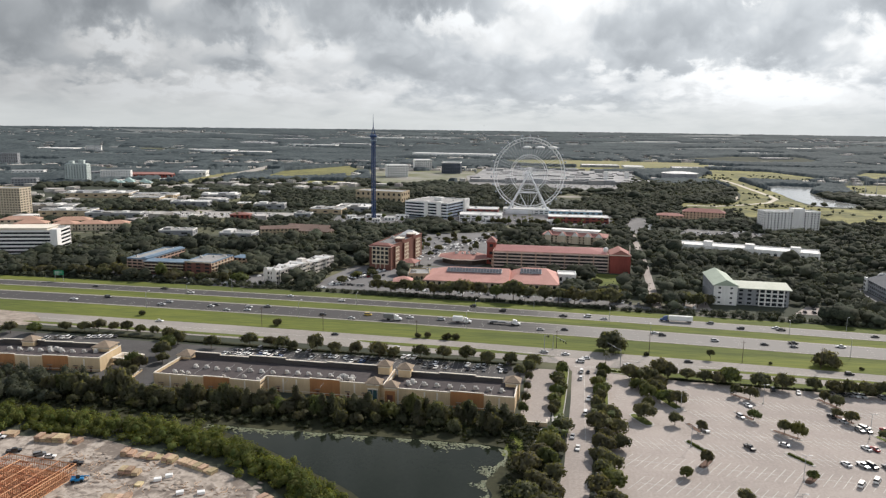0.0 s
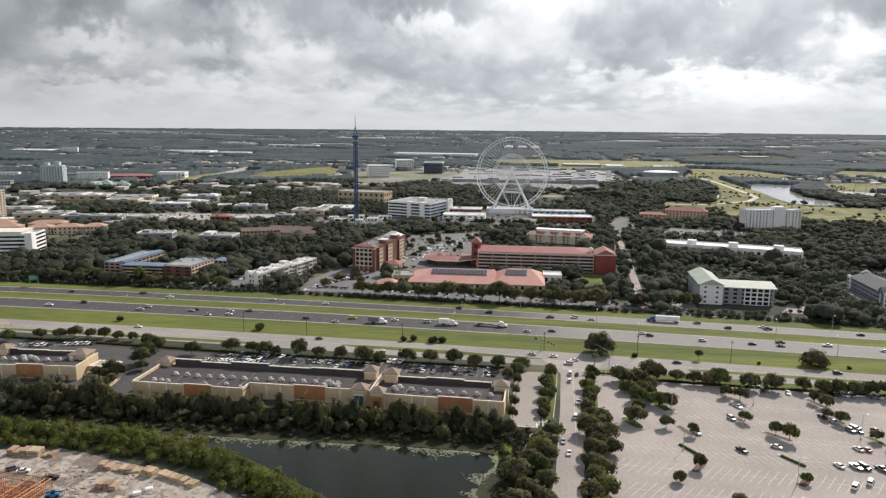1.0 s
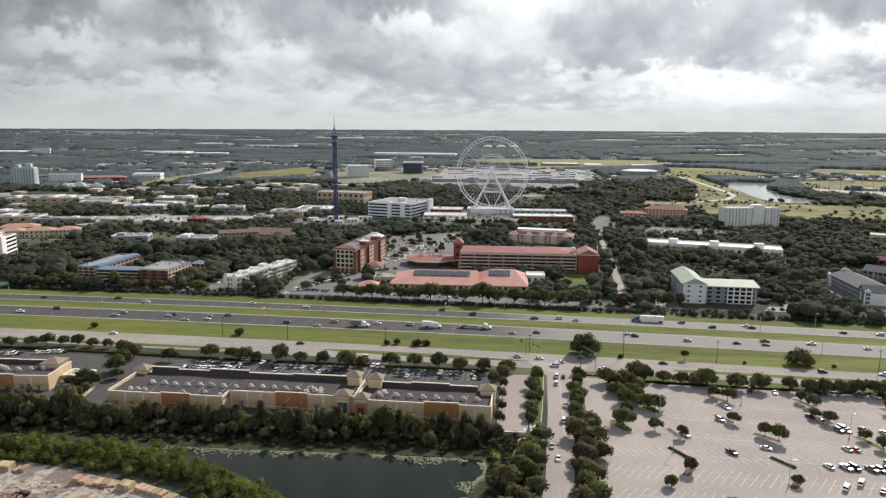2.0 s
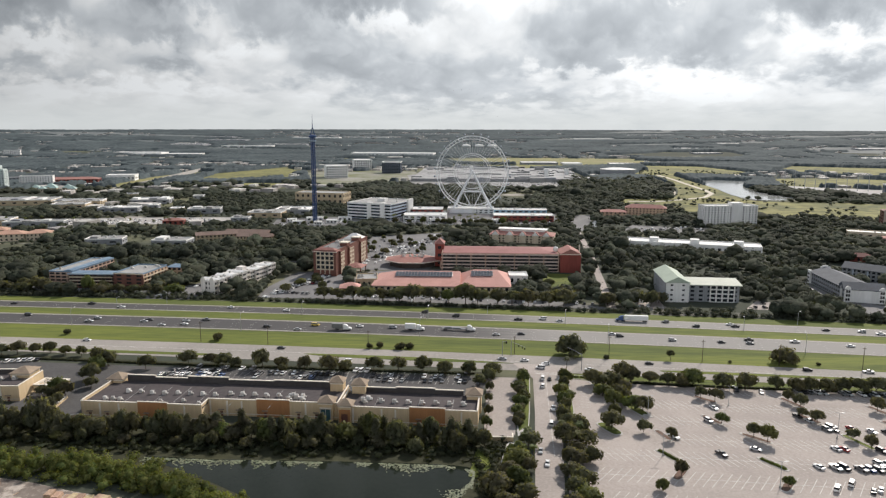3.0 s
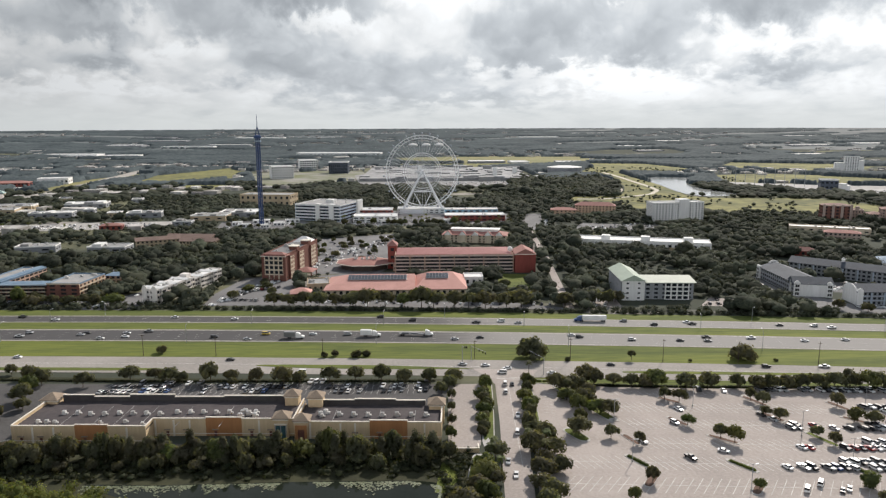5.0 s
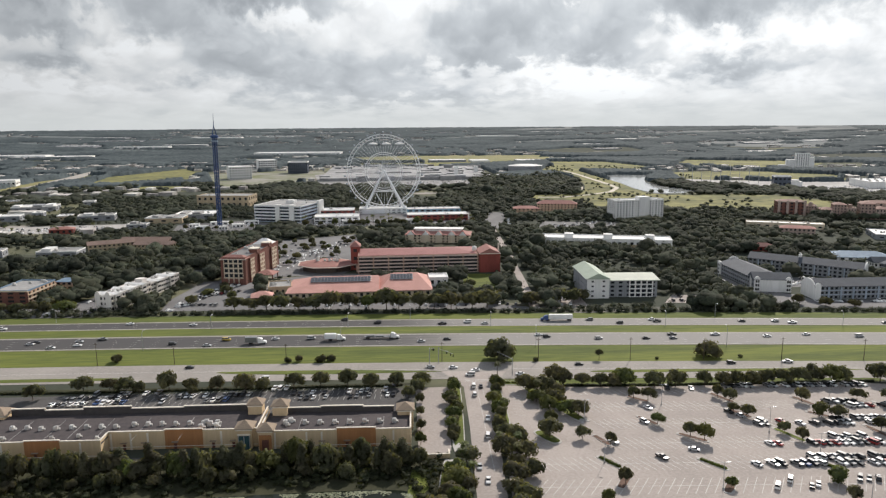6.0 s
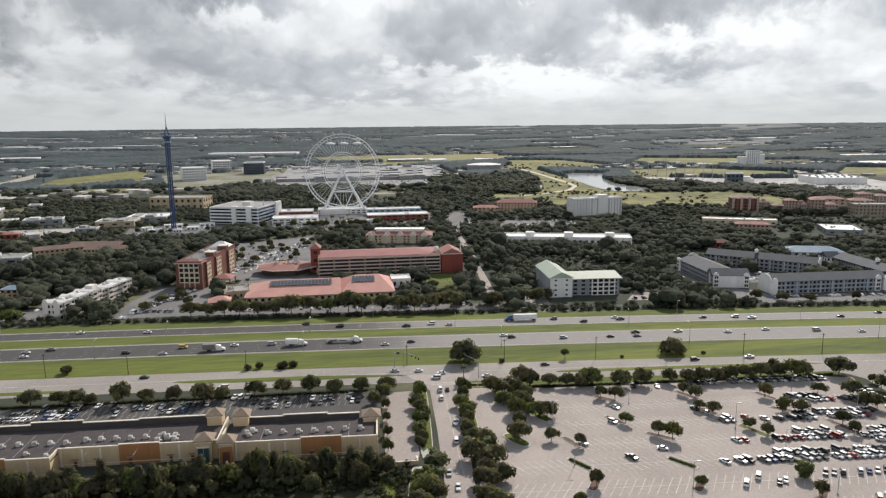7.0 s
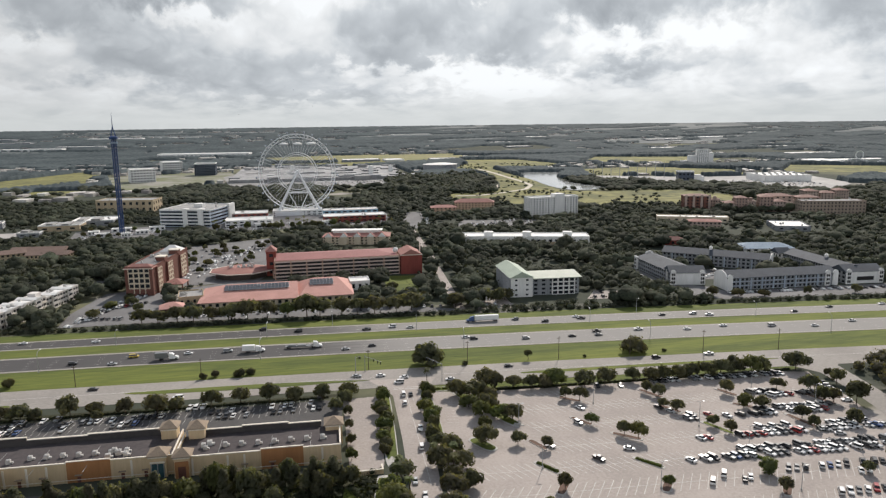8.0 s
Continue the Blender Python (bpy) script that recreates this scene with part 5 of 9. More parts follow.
    part("cupola", boxes((7.4, 30.4, 12, 9.6, 32.6, 15.2), (7.0, 30.0, 15.2, 10.0, 33.0, 15.5), (7.9, 30.9, 15.5, 9.1, 32.1, 16.6)), WALL_WHITE, g5)
    g6 = wing(402, 477, -5, 30, 16, "white-fronted motel end block with slate roof", 0, 3)
    ends(g6, 31, 16, ("front",))
    part("porch_arch", boxes((9, -0.62, 2.5, 23, -0.52, 5.5), bevel=0.04), DARK, g6)
    block("pool_house", "white courtyard house with blue roof", 392, 598, -15, 52, 24, 7, WALL_WHITE, ROOF_BLUE, 2, 8, 3, 0.5, 0.5, "hip", 4)
    block("link_house", "white gabled courtyard house", 405, 560, -8, 11, 11, 9, WALL_WHITE, ROOF_SLATE, 2, 3, 3, 0.5, 0.5, "gable", 4)


def wheel_street():
    """The low shops and halls round the wheel."""
    block("terminal", "white terminal building at the foot of the wheel", -42, 1014, 0, 68, 30, 6.5, WALL_WHITE, ROOF_WHITE, 2, 9, 3, 0.55, 0.4, parapet=1.2)
    for x, y, w, d, h, wall, lab in ((-112, 985, 64, 30, 9, WALL_RED, "red and white market hall with white roof"), (-98, 930, 58, 34, 7, WALL_WHITE, "white flat-roofed shops in a row"), (-60, 905, 30, 10, 5, WALL_WHITE, "white canopy shop row"),
                                   (26, 985, 74, 20, 9, mat("light_blue_wall", (0.28, 0.5, 0.62), (0.22, 0.42, 0.54), 0.7, 0.8, 0.1), "long blue and white aquarium hall with pale roof"), (24, 930, 80, 26, 8, WALL_RED, "red shop row with white roof"), (22, 905, 16, 12, 5, WALL_WHITE, "small white kiosk near the wheel")):
        block("shop", lab, x, y, 0, w, d, h, wall, ROOF_WHITE, 2 if h > 6 else 1, max(3, int(w / 8)), 3, 0.6, 0.45, units=3, trim=WALL_WHITE)
    for x, y, w, d in ((-238, 884, 16, 8), (-228, 922, 22, 9), (-196, 898, 14, 9), (-250, 905, 12, 8), (-186, 926, 18, 8), (-208, 880, 10, 6)):
        block("kiosk", "small white flat-roofed kiosk near the tower ride", x, y, 8, w, d, 4.2, WALL_WHITE, ROOF_WHITE, 1, 3, 2, 0.5, 0.5, group="kiosks by the tower ride", parapet=0.4)
    # cream hotel with red roofs
    e = block("hotel", "cream hotel with red hipped roofs and dormers", 16, 764, -11, 70, 26, 8.5, WALL_CREAM, ROOF_PINK, 3, 16, 5, 0.45, 0.5, "hip", 4.0)
    part("upper_roof", boxes((10, 9, 11, 60, 20, 13.5), (8, 8, 13.5, 62, 21, 14.0)), WALL_WHITE, e)
    for x in (6, 22, 36, 50, 62):
        r = part("dormer", hip_roof(7, 10, 9.5, 3.5, 0.5), ROOF_PINK, e)
        r.location = (x - 3, -2.5, 0)
        part("dormer_wall", boxes((x - 3, -2.4, 0, x + 4, 6, 9.2)), WALL_CREAM, e)
        bm = bmesh.new()
        v = [bm.verts.new(c) for c in ((x - 3.6, -3.3, 8.6), (x + 4.6, -3.3, 8.6), (x + 0.5, -3.3, 13.0), (x - 3.6, -2.9, 8.6), (x + 4.6, -2.9, 8.6), (x + 0.5, -2.9, 13.0))]
        for f in ((0, 1, 2), (3, 5, 4), (0, 2, 5, 3), (1, 4, 5, 2), (0, 3, 4, 1)):
            bm.faces.new([v[i] for i in f])
        part("gable", bm, WALL_WHITE, e)
    block("hotel", "peach hotel with red hipped roof", 212, 999, -14, 56, 18, 12.5, WALL_ORANGE, ROOF_PINK, 4, 12, 4, 0.4, 0.5, "hip", 4.5)
    block("hotel_annex", "low peach annex with red roof", 176, 992, -10, 36, 18, 7, WALL_ORANGE, ROOF_PINK, 2, 6, 3, 0.4, 0.5, "hip", 3)
    h = block("hotel", "white eight-storey hotel with stepped top", 295, 911, 6, 71, 20, 24, WALL_WHITE, ROOF_WHITE, 8, 17, 4, 0.45, 0.5, parapet=1.5)
    part("lift_tower", boxes((36, -1.5, 0, 50, 12, 29)), WALL_WHITE, h)
    for i in range(8):
        part("pier", boxes((i * 9 + 2, -1.0, 0, i * 9 + 4.2, -0.02, 25)), WALL_WHITE, h)
    w = block("long_hall", "long low white plant building with raised roof boxes", 155, 727, -16, 134, 26, 8, WALL_WHITE, ROOF_WHITE, 1, 22, 3, 0.5, 0.4, parapet=1.0)
    for x in (26, 66, 108):
        part("roof_box", boxes((x, 5, 8, x + 9, 14, 12.5)), WALL_WHITE, w)
    part("base_band", boxes((0.5, -0.3, 0, 133, -0.02, 3.2)), WALL_TAN, w)
    block("hall", "tan two-storey hall behind the tower ride", -299, 1137, -9, 83, 40, 17, WALL_TAN, ROOF_GREY, 2, 9, 4, 0.4, 0.5, units=2)


def far_buildings():
    # white render on these two far cream blocks paints the haze over them
    block("office_building", "cream five-storey office block", -366, 1690, 18, 52, 48, 29, WALL_WHITE, ROOF_WHITE, 5, 8, 8, 0.6, 0.45)
    block("office_building", "cream office block beside a field", -352, 2000, 15, 50, 60, 28, WALL_WHITE, ROOF_WHITE, 5, 8, 5, 0.7, 0.5)
    block("office_building", "dark glass office cube with pale cap", -255, 1873, 0, 50, 45, 28, mat("dark_blue_wall", (0.09, 0.11, 0.15), (0.06, 0.075, 0.1), 0.5, 0.5, 0.05), ROOF_WHITE, 7, 10, 8, 0.7, 0.6, trim=WALL_WHITE, parapet=2.5)
    block("warehouse", "very long white warehouse", -520, 2880, -4, 340, 90, 14, WALL_WHITE, ROOF_WHITE, 1, 20, 4, 0.5, 0.3)
    # convention hall behind the wheel: one huge building of stepped pale roofs
    rng = random.Random(8)
    e = thing("convention_hall", 40, 1800, 0, 0, "huge pale convention hall with many stepped roofs", "convention hall")
    pale = [mat("chalky_roof", (0.46, 0.46, 0.46), (0.28, 0.28, 0.28), 0.85, 0.08, 0.02), ROOF_GREY, mat("pale_roof_panels", (0.34, 0.34, 0.34), (0.19, 0.19, 0.192), 0.8, 0.08, 0.02), WALL_GREY, mat("dull_roof", (0.3, 0.3, 0.3), (0.22, 0.22, 0.22), 0.85, 0.2, 0.03)]
    part("lower_roof", boxes((-190, -200, 0, 200, 210, 7)), pale[2], e)
    for i in range(62):
        x, y = rng.uniform(-200, 190), rng.uniform(-225, 215)
        w, d, h = rng.uniform(10, 46), rng.uniform(10, 40), rng.choice((7.5, 8, 8.5, 9, 9.5, 10, 12, 15))
        part("roof_block", boxes((x, y, 0, x + w, y + d, h + 0.01 * i)), rng.choice(pale), e)
    for x, y, h in ((120, -120, 26), (-60, 40, 22), (175, -60, 22)):
        part("stair_tower", boxes((x, y, 0, x + 10, y + 10, h)), WALL_WHITE, e)
    BLOCKS.append((e.matrix_world.inverted() @ Matrix.Translation((200, 230, 0)), 420, 460, 4))
    t = block("tower_hotel", "pale blue-green hotel tower with stepped top", -964, 1314, 17, 42, 26, 38, mat("pale_green_render", (0.48, 0.54, 0.52), (0.40, 0.45, 0.435), 0.85, 0.6, 0.08, streak=True), ROOF_GREY, 11, 8, 5, 0.4, 0.5)
    part("crown", boxes((1, 3, 38, 41, 23, 41), (6, 6, 41, 14, 18, 46), (25, 6, 41, 35, 18, 48)), mat("pale_green_render", (0.48, 0.54, 0.52)), t)
    block("hotel_wing", "pale hotel wing beside a green tower", -946, 1404, 22, 62, 24, 21, WALL_WHITE, ROOF_GREY, 6, 12, 4, 0.4, 0.4)
    block("shopping_arcade", "long red arcade with a pink roof", -930, 1452, 16, 112, 34, 11, WALL_RED, ROOF_PINK, 2, 16, 5, 0.5, 0.5, "hip", 4)
    block("store", "white box store beside a distant road", -846, 1560, 14, 62, 40, 13, WALL_WHITE, ROOF_WHITE, 1, 7, 4, 0.5, 0.3)
    for x, y, w in ((-866, 1318, 14), (-848, 1330, 20), (-826, 1312, 13), (-806, 1322, 17), (-784, 1302, 14), (-838, 1296, 12)):
        block("pavilion", "small pavilion with a steep pale green roof", x, y, 14, w, w, 6, WALL_CREAM, mat("verdigris_roof", (0.36, 0.47, 0.44), (0.28, 0.38, 0.36), 0.7, 0.8, 0.1), 1, 3, 3, 0.5, 0.5, "hip", w * 0.4, group="green-roofed pavilions")
    block("tower_hotel", "cream balconied hotel tower", -722, 828, 4, 40, 24, 37, WALL_CREAM, ROOF_GREY, 11, 10, 4, 0.6, 0.5)
    o = block("office_building", "pale office block with long dark window bands", -520, 574, 14, 69, 34, 22, WALL_WHITE, ROOF_GREY, 6, 1, 1, 0.97, 0.5, units=4)
    part("stair_tower", boxes((64, -1.4, 0, 70.5, 8, 24)), WALL_WHITE, o)
    part("deck", boxes((1, 2, 22, 60, 28, 24.5), (0, 1, 24.5, 61, 29, 25)), TRIM, o)
    for i, (x, y, w) in enumerate(((-600, 715, 34), (-555, 720, 26), (-528, 728, 30), (-498, 738, 24), (-575, 750, 40), (-640, 740, 44))):
        block("villa", "cream villa with orange tiled roofs", x, y, 20, w, 18, 8, WALL_CREAM, mat("orange_tiles", (0.5, 0.31, 0.23), (0.4, 0.245, 0.18), 0.85, 1.2, 0.1), 2, 6, 3, 0.4, 0.5, "hip", 3.5, group="tiled villas")
    store_rng = random.Random(57)
    for x, y, w, d, h in ((-660, 835, 70, 26, 8), (-590, 832, 72, 16, 7), (-719, 880, 69, 30, 8), (-648, 1026, 50, 30, 7), (-628, 1076, 32, 25, 7), (-552, 985, 56, 26, 7), (-501, 1038, 14, 20, 6), (-449, 996, 18, 20, 6), (-417, 983, 46, 24, 7), (-623, 1203, 24, 22, 6), (-490, 1182, 17, 20, 6),
                        (-417, 713, 38, 20, 6), (-344, 712, 38, 22, 6), (-327, 908, 24, 14, 5), (-318, 950, 47, 30, 7), (-290, 985, 50, 40, 7), (-787, 1059, 109, 50, 8), (-666, 1061, 71, 36, 8), (-560, 1100, 60, 36, 7)):
        e = block("store", "low store with white flat roof", x, y, 12 if x < -350 else 0, w, d, h, random.choice((WALL_GREY, WALL_TAN, WALL_GREY)), random.choice((ROOF_WHITE, ROOF_GREY, ROOF_GREY)), 1, max(2, int(w / 14)), 2, 0.35, 0.3, group="white-roofed stores", units=2, trim=WALL_WHITE)
        for k in range(int(w / 20)):
            u = (k + store_rng.uniform(0.1, 0.5)) * 20
            part("raised_roof", boxes((u, -1.2 if k % 2 else 2.0, h + 0.3, min(w - 0.5, u + store_rng.uniform(7, 13)), d * store_rng.uniform(0.45, 0.9), h + store_rng.uniform(1.4, 3.4))), store_rng.choice((ROOF_WHITE, ROOF_GREY, WALL_GREY)), e)
    for x, y, w in ((-307, 742, 44), (-262, 742, 38), (-285, 770, 50)):
        block("motel", "long brown-roofed motel row", x, y, 24 if w == 44 else -6, w, 14, 7, WALL_TAN, mat("brown_shingles", (0.24, 0.17, 0.14), (0.17, 0.12, 0.1), 0.9, 1, 0.1), 2, 10, 2, 0.5, 0.5, "gable", 3, group="motel rows")
    block("shop", "small red-fronted shop beside a lot", -402, 868, 10, 26, 14, 6, WALL_RED, ROOF_PINK, 1, 4, 2, 0.5, 0.5, "hip", 2.5)
    for x, y, w, d, h in ((-1210, 1464, 67, 30, 12), (-1024, 1484, 60, 30, 12), (-1526, 1810, 45, 30, 34), (-1794, 2590, 56, 30, 30), (-1023, 1233, 44, 26, 14)):
        block("building", "pale distant building with flat roof", x, y, 25, w, d, h, random.choice((WALL_WHITE, WALL_GREY, WALL_WHITE)), ROOF_GREY, max(1, int(h / 4)), 8, 3, 0.5, 0.4, group="distant buildings")
    # right hand distance
    f = block("tower_hotel", "white stepped hotel tower beyond the parks", 1070, 1782, -23, 32, 24, 42, WALL_WHITE, ROOF_WHITE, 11, 6, 4, 0.4, 0.5)
    part("low_wing", boxes((-22, 4, 0, -0.05, 24, 26), (-40, 6, 0, -22, 20, 12)), WALL_WHITE, f)
    part("side_wing", boxes((32.05, 2, 0, 44, 20, 33)), WALL_WHITE, f)
    e = block("superstore", "huge white-roofed store on a pale car park", 907, 1266, -10, 94, 84, 12, WALL_WHITE, ROOF_WHITE, 1, 0, 0, units=10)
    part("canopy", boxes((36, -3, 4, 58, -0.02, 5.2)), WALL_WHITE, e)
    for k in range(14):
        ac_unit(e, 8 + 13 * (k % 7), 20 + 34 * (k // 7), 12, 2.2, 0)
    e = block("cinema", "dark modern hall with a white roof", 762, 1344, -20, 31, 26, 18, mat("dark_blue_wall", (0.09, 0.11, 0.15)), ROOF_WHITE, 2, 4, 3, 0.6, 0.4, trim=WALL_WHITE, parapet=1.6)
    part("annex", boxes((31.1, 2, 0, 52, 22, 9), (34, 1, 9, 46, 16, 12)), WALL_WHITE, e)
    RESORT = [mat("dusty_pink_render", (0.40, 0.29, 0.245), (0.30, 0.215, 0.18), 0.88, 0.8, 0.1, streak=True), mat("pale_pink_render", (0.47, 0.37, 0.32), (0.36, 0.28, 0.24), 0.88, 0.8, 0.1, streak=True)]
    TILES = mat("brown_tiles", (0.27, 0.16, 0.13), (0.2, 0.12, 0.1), 0.85, 1.2, 0.1)
    t = block("resort_tower", "dark red resort tower with pale piers and arched top", 517, 903, -16, 34, 22, 21, WALL_BROWN, TILES, 5, 5, 3, 0.5, 0.5, "hip", 2.5)
    for i in range(4):
        part("pier", boxes((i * 10.6 - 0.4, -0.9, 0, i * 10.6 + 2.6, -0.02, 23)), RESORT[1], t)
    part("cornice", boxes((-0.6, -1.1, 20.4, 34.6, -0.1, 21.6)), RESORT[1], t)
    rr = random.Random(29)
    for i in range(7):
        q = i / 12
        x, y, h = 553 + 182 * q + rr.uniform(-3, 3), 899 - 84 * q + rr.uniform(-3, 5), (15, 11, 18, 13, 20, 14, 11, 17, 13, 19, 12, 16, 14)[i]
        e = block("resort_building", "pink resort block with brown tiled roof", x, y, -22, (13, 17, 15)[i % 3], 20, h, RESORT[i % 2], TILES, max(3, int(h / 3.6)), 4, 3, 0.4, 0.5, "hip" if i % 3 else "flat", 2.6, group="pink resort blocks", trim=RESORT[1])
        if i % 3 == 0:
            part("turret", boxes((4, 2, h, 8, 6, h + 4.5), (3.6, 1.6, h + 4.5, 8.4, 6.4, h + 5)), RESORT[(i + 1) % 2], e)
    for x, y, w, h in ((748, 955, 20, 16), (770, 948, 24, 13), (790, 940, 18, 17), (640, 905, 40, 17), (684, 890, 30, 15)):
        block("resort_building", "pink resort block with brown tiled roof", x, y, -18, w, 22, h, RESORT[1], TILES, 4, 5, 3, 0.4, 0.5, "hip", 3.0, group="pink resort blocks")
    block("hall", "low hall with white roof among trees", 522, 719, -24, 37, 46, 5, WALL_GREY, ROOF_WHITE, 1, 3, 3, 0.3, 0.3, units=4)
    block("store", "long low store with white roof among trees", 432, 824, -25, 85, 18, 6, WALL_CREAM, ROOF_WHITE, 1, 9, 2, 0.4, 0.3, units=6)
    block("villa", "pale pink two-storey villa among trees", 440, 764, -25, 36, 15, 8, RESORT[1], ROOF_PINK, 2, 8, 3, 0.5, 0.5, "hip", 2.5)
    block("resort_building", "long pale brown resort wing with flat roof", 644, 830, -14.5, 82, 24, 17, mat("brown_render", (0.36, 0.29, 0.235), (0.28, 0.225, 0.18), 0.88, 0.8, 0.1, streak=True), ROOF_GREY, 4, 18, 5, 0.4, 0.45, units=4, group="pink resort blocks")
    block("shop", "small red-roofed shop among trees", 357, 668, -15, 20, 12, 5, WALL_RED, mat("dark_red_roof", (0.22, 0.09, 0.08), (0.16, 0.07, 0.06), 0.85, 1, 0.1), 1, 4, 2, 0.5, 0.5, "hip", 3)
    # far white sheds near the horizon
    rng = random.Random(21)
    for x, y, w in ((-1395, 2771, 220), (-1250, 2790, 130), (-1492, 3403, 160), (-1219, 3319, 240), (-1046, 3450, 200), (-1528, 3917, 160), (-1046, 3973, 260), (-716, 4062, 200), (144, 2325, 120), (280, 2300, 60), (919, 3322, 150), (540, 4052, 220), (1482, 4079, 240), (1647, 3145, 180),
                    (1829, 2546, 160), (1626, 2118, 200), (1396, 1707, 90), (1500, 1740, 160), (1428, 2672, 130), (917, 3034, 120), (1954, 3149, 260), (-2036, 2609, 160), (-1486, 2817, 200), (-1485, 3329, 180), (-1440, 3665, 220), (426, 2297, 90), (1200, 3600, 200), (200, 4300, 220), (-400, 4400, 260), (900, 4300, 260), (1900, 3700, 200), (2300, 3300, 220)):
        z = land_z(math.hypot(x, y))
        h = rng.uniform(5, 8.5)
        block("warehouse", "pale distant warehouse with flat white roof", x, y, rng.uniform(-8, 8), w, rng.uniform(50, 110), h, rng.choice((WALL_WHITE, WALL_GREY)), ROOF_WHITE, 1, 0, 0, group="distant warehouses", zbase=z, keep=10, parapet=0.6)


def dome_halls():
    """Three far round halls under pale domes."""
    for x in (-57, 6, 68):
        y = 3425
        e = thing("dome_hall", x, y, land_z(math.hypot(x, y)) - 1, 0, "far round hall under a pale white dome", "hall", "domed halls")
        bm = bmesh.new()
        bmesh.ops.create_cone(bm, cap_ends=True, segments=28, radius1=20.5, radius2=20.5, depth=12, matrix=Matrix.Translation((0, 0, 6)))
        part("wall", bm, WALL_GREY, e)
        bm = bmesh.new()
        bmesh.ops.create_uvsphere(bm, u_segments=28, v_segments=14, radius=1.0, matrix=Matrix.Translation((0, 0, 12)) @ Matrix.Diagonal((22.5, 22.5, 9, 1)))
        part("dome", bm, ROOF_WHITE, e)
        BLOCKS.append((e.matrix_world.inverted() @ Matrix.Translation((24, 24, 0)), 48, 48, 12))


def range_poles():
    """Tall net poles of a driving range."""
    for i in range(9):
        x, y = 629 + i * 17.5, 1466 - i * 6.5
        e = thing("net_pole", x, y, 0, 0, "tall slim grey net pole on open grassland", "pole", "net poles")
        bm = bmesh.new()
        tube(bm, (0, 0, -0.5), (0, 0, 37), 0.55, 0.4, 6)
        part("pole", bm, STEEL_GREY, e)


def arena():
    """A low round hall with dark walls and a shallow white roof."""
    e = thing("arena", 360, 1825, 0, 0, "low round dark hall with a shallow white roof", "arena")
    BLOCKS.append((e.matrix_world.inverted() @ Matrix.Translation((46, 40, 0)), 92, 80, 2))
    bm = bmesh.new()
    bmesh.ops.create_cone(bm, cap_ends=False, segments=32, radius1=1, radius2=1, depth=17, matrix=Matrix.Translation((0, 0, 8.5)) @ Matrix.Diagonal((44, 38, 1, 1)))
    part("wall", bm, WALL_GREY, e)
    bm = bmesh.new()
    bmesh.ops.create_cone(bm, cap_ends=True, segments=32, radius1=1.03, radius2=0.5, depth=3.0, matrix=Matrix.Translation((0, 0, 18.6)) @ Matrix.Diagonal((44, 38, 1, 1)))
    part("roof", bm, ROOF_WHITE, e)


def coaster():
    """A far white amusement ride: a looping arch, sloping tracks and two long low sheds."""
    e = thing("roller_coaster", 1449, 1627, 0, -35, "far white looping ride above long low sheds", "roller coaster")
    bm = bmesh.new()
    pts = [(9 * math.sin(a), 0, 26 - 10 * math.cos(a)) for a in [2 * math.pi * i / 20 for i in range(21)]]
    for a, b in zip(pts, pts[1:]):
        tube(bm, a, b, 0.9, 0.9, 6)
    part("loop_track", bm, STEEL_WHITE, e)
    bm = bmesh.new()
    pts = [(-62, 0, 4), (-40, 1, 8), (-20, 1, 15), (-6, 1, 17), (8, 1, 14), (30, 0, 6), (52, 0, 11), (75, 0, 4)]
    for a, b in zip(pts, pts[1:]):
        tube(bm, a, b, 0.9, 0.9, 6)
    part("track", bm, STEEL_WHITE, e)
    for x, z in ((-40, 8), (-20, 15), (-6, 17), (8, 15), (30, 6), (52, 11)):
        bm = bmesh.new()
        tube(bm, (x, 1, -0.3), (x, 1, z), 0.5, 0.4, 6)
        part("support", bm, STEEL_WHITE, e)
    for q in (-1, 1):
        part("shed", boxes((q * 50 - 38, 14, 0, q * 50 + 38, 40, 7)), mat("pale_sheet_metal", (0.5, 0.5, 0.48), (0.4, 0.4, 0.39), 0.7, 0.2, 0.03), e)


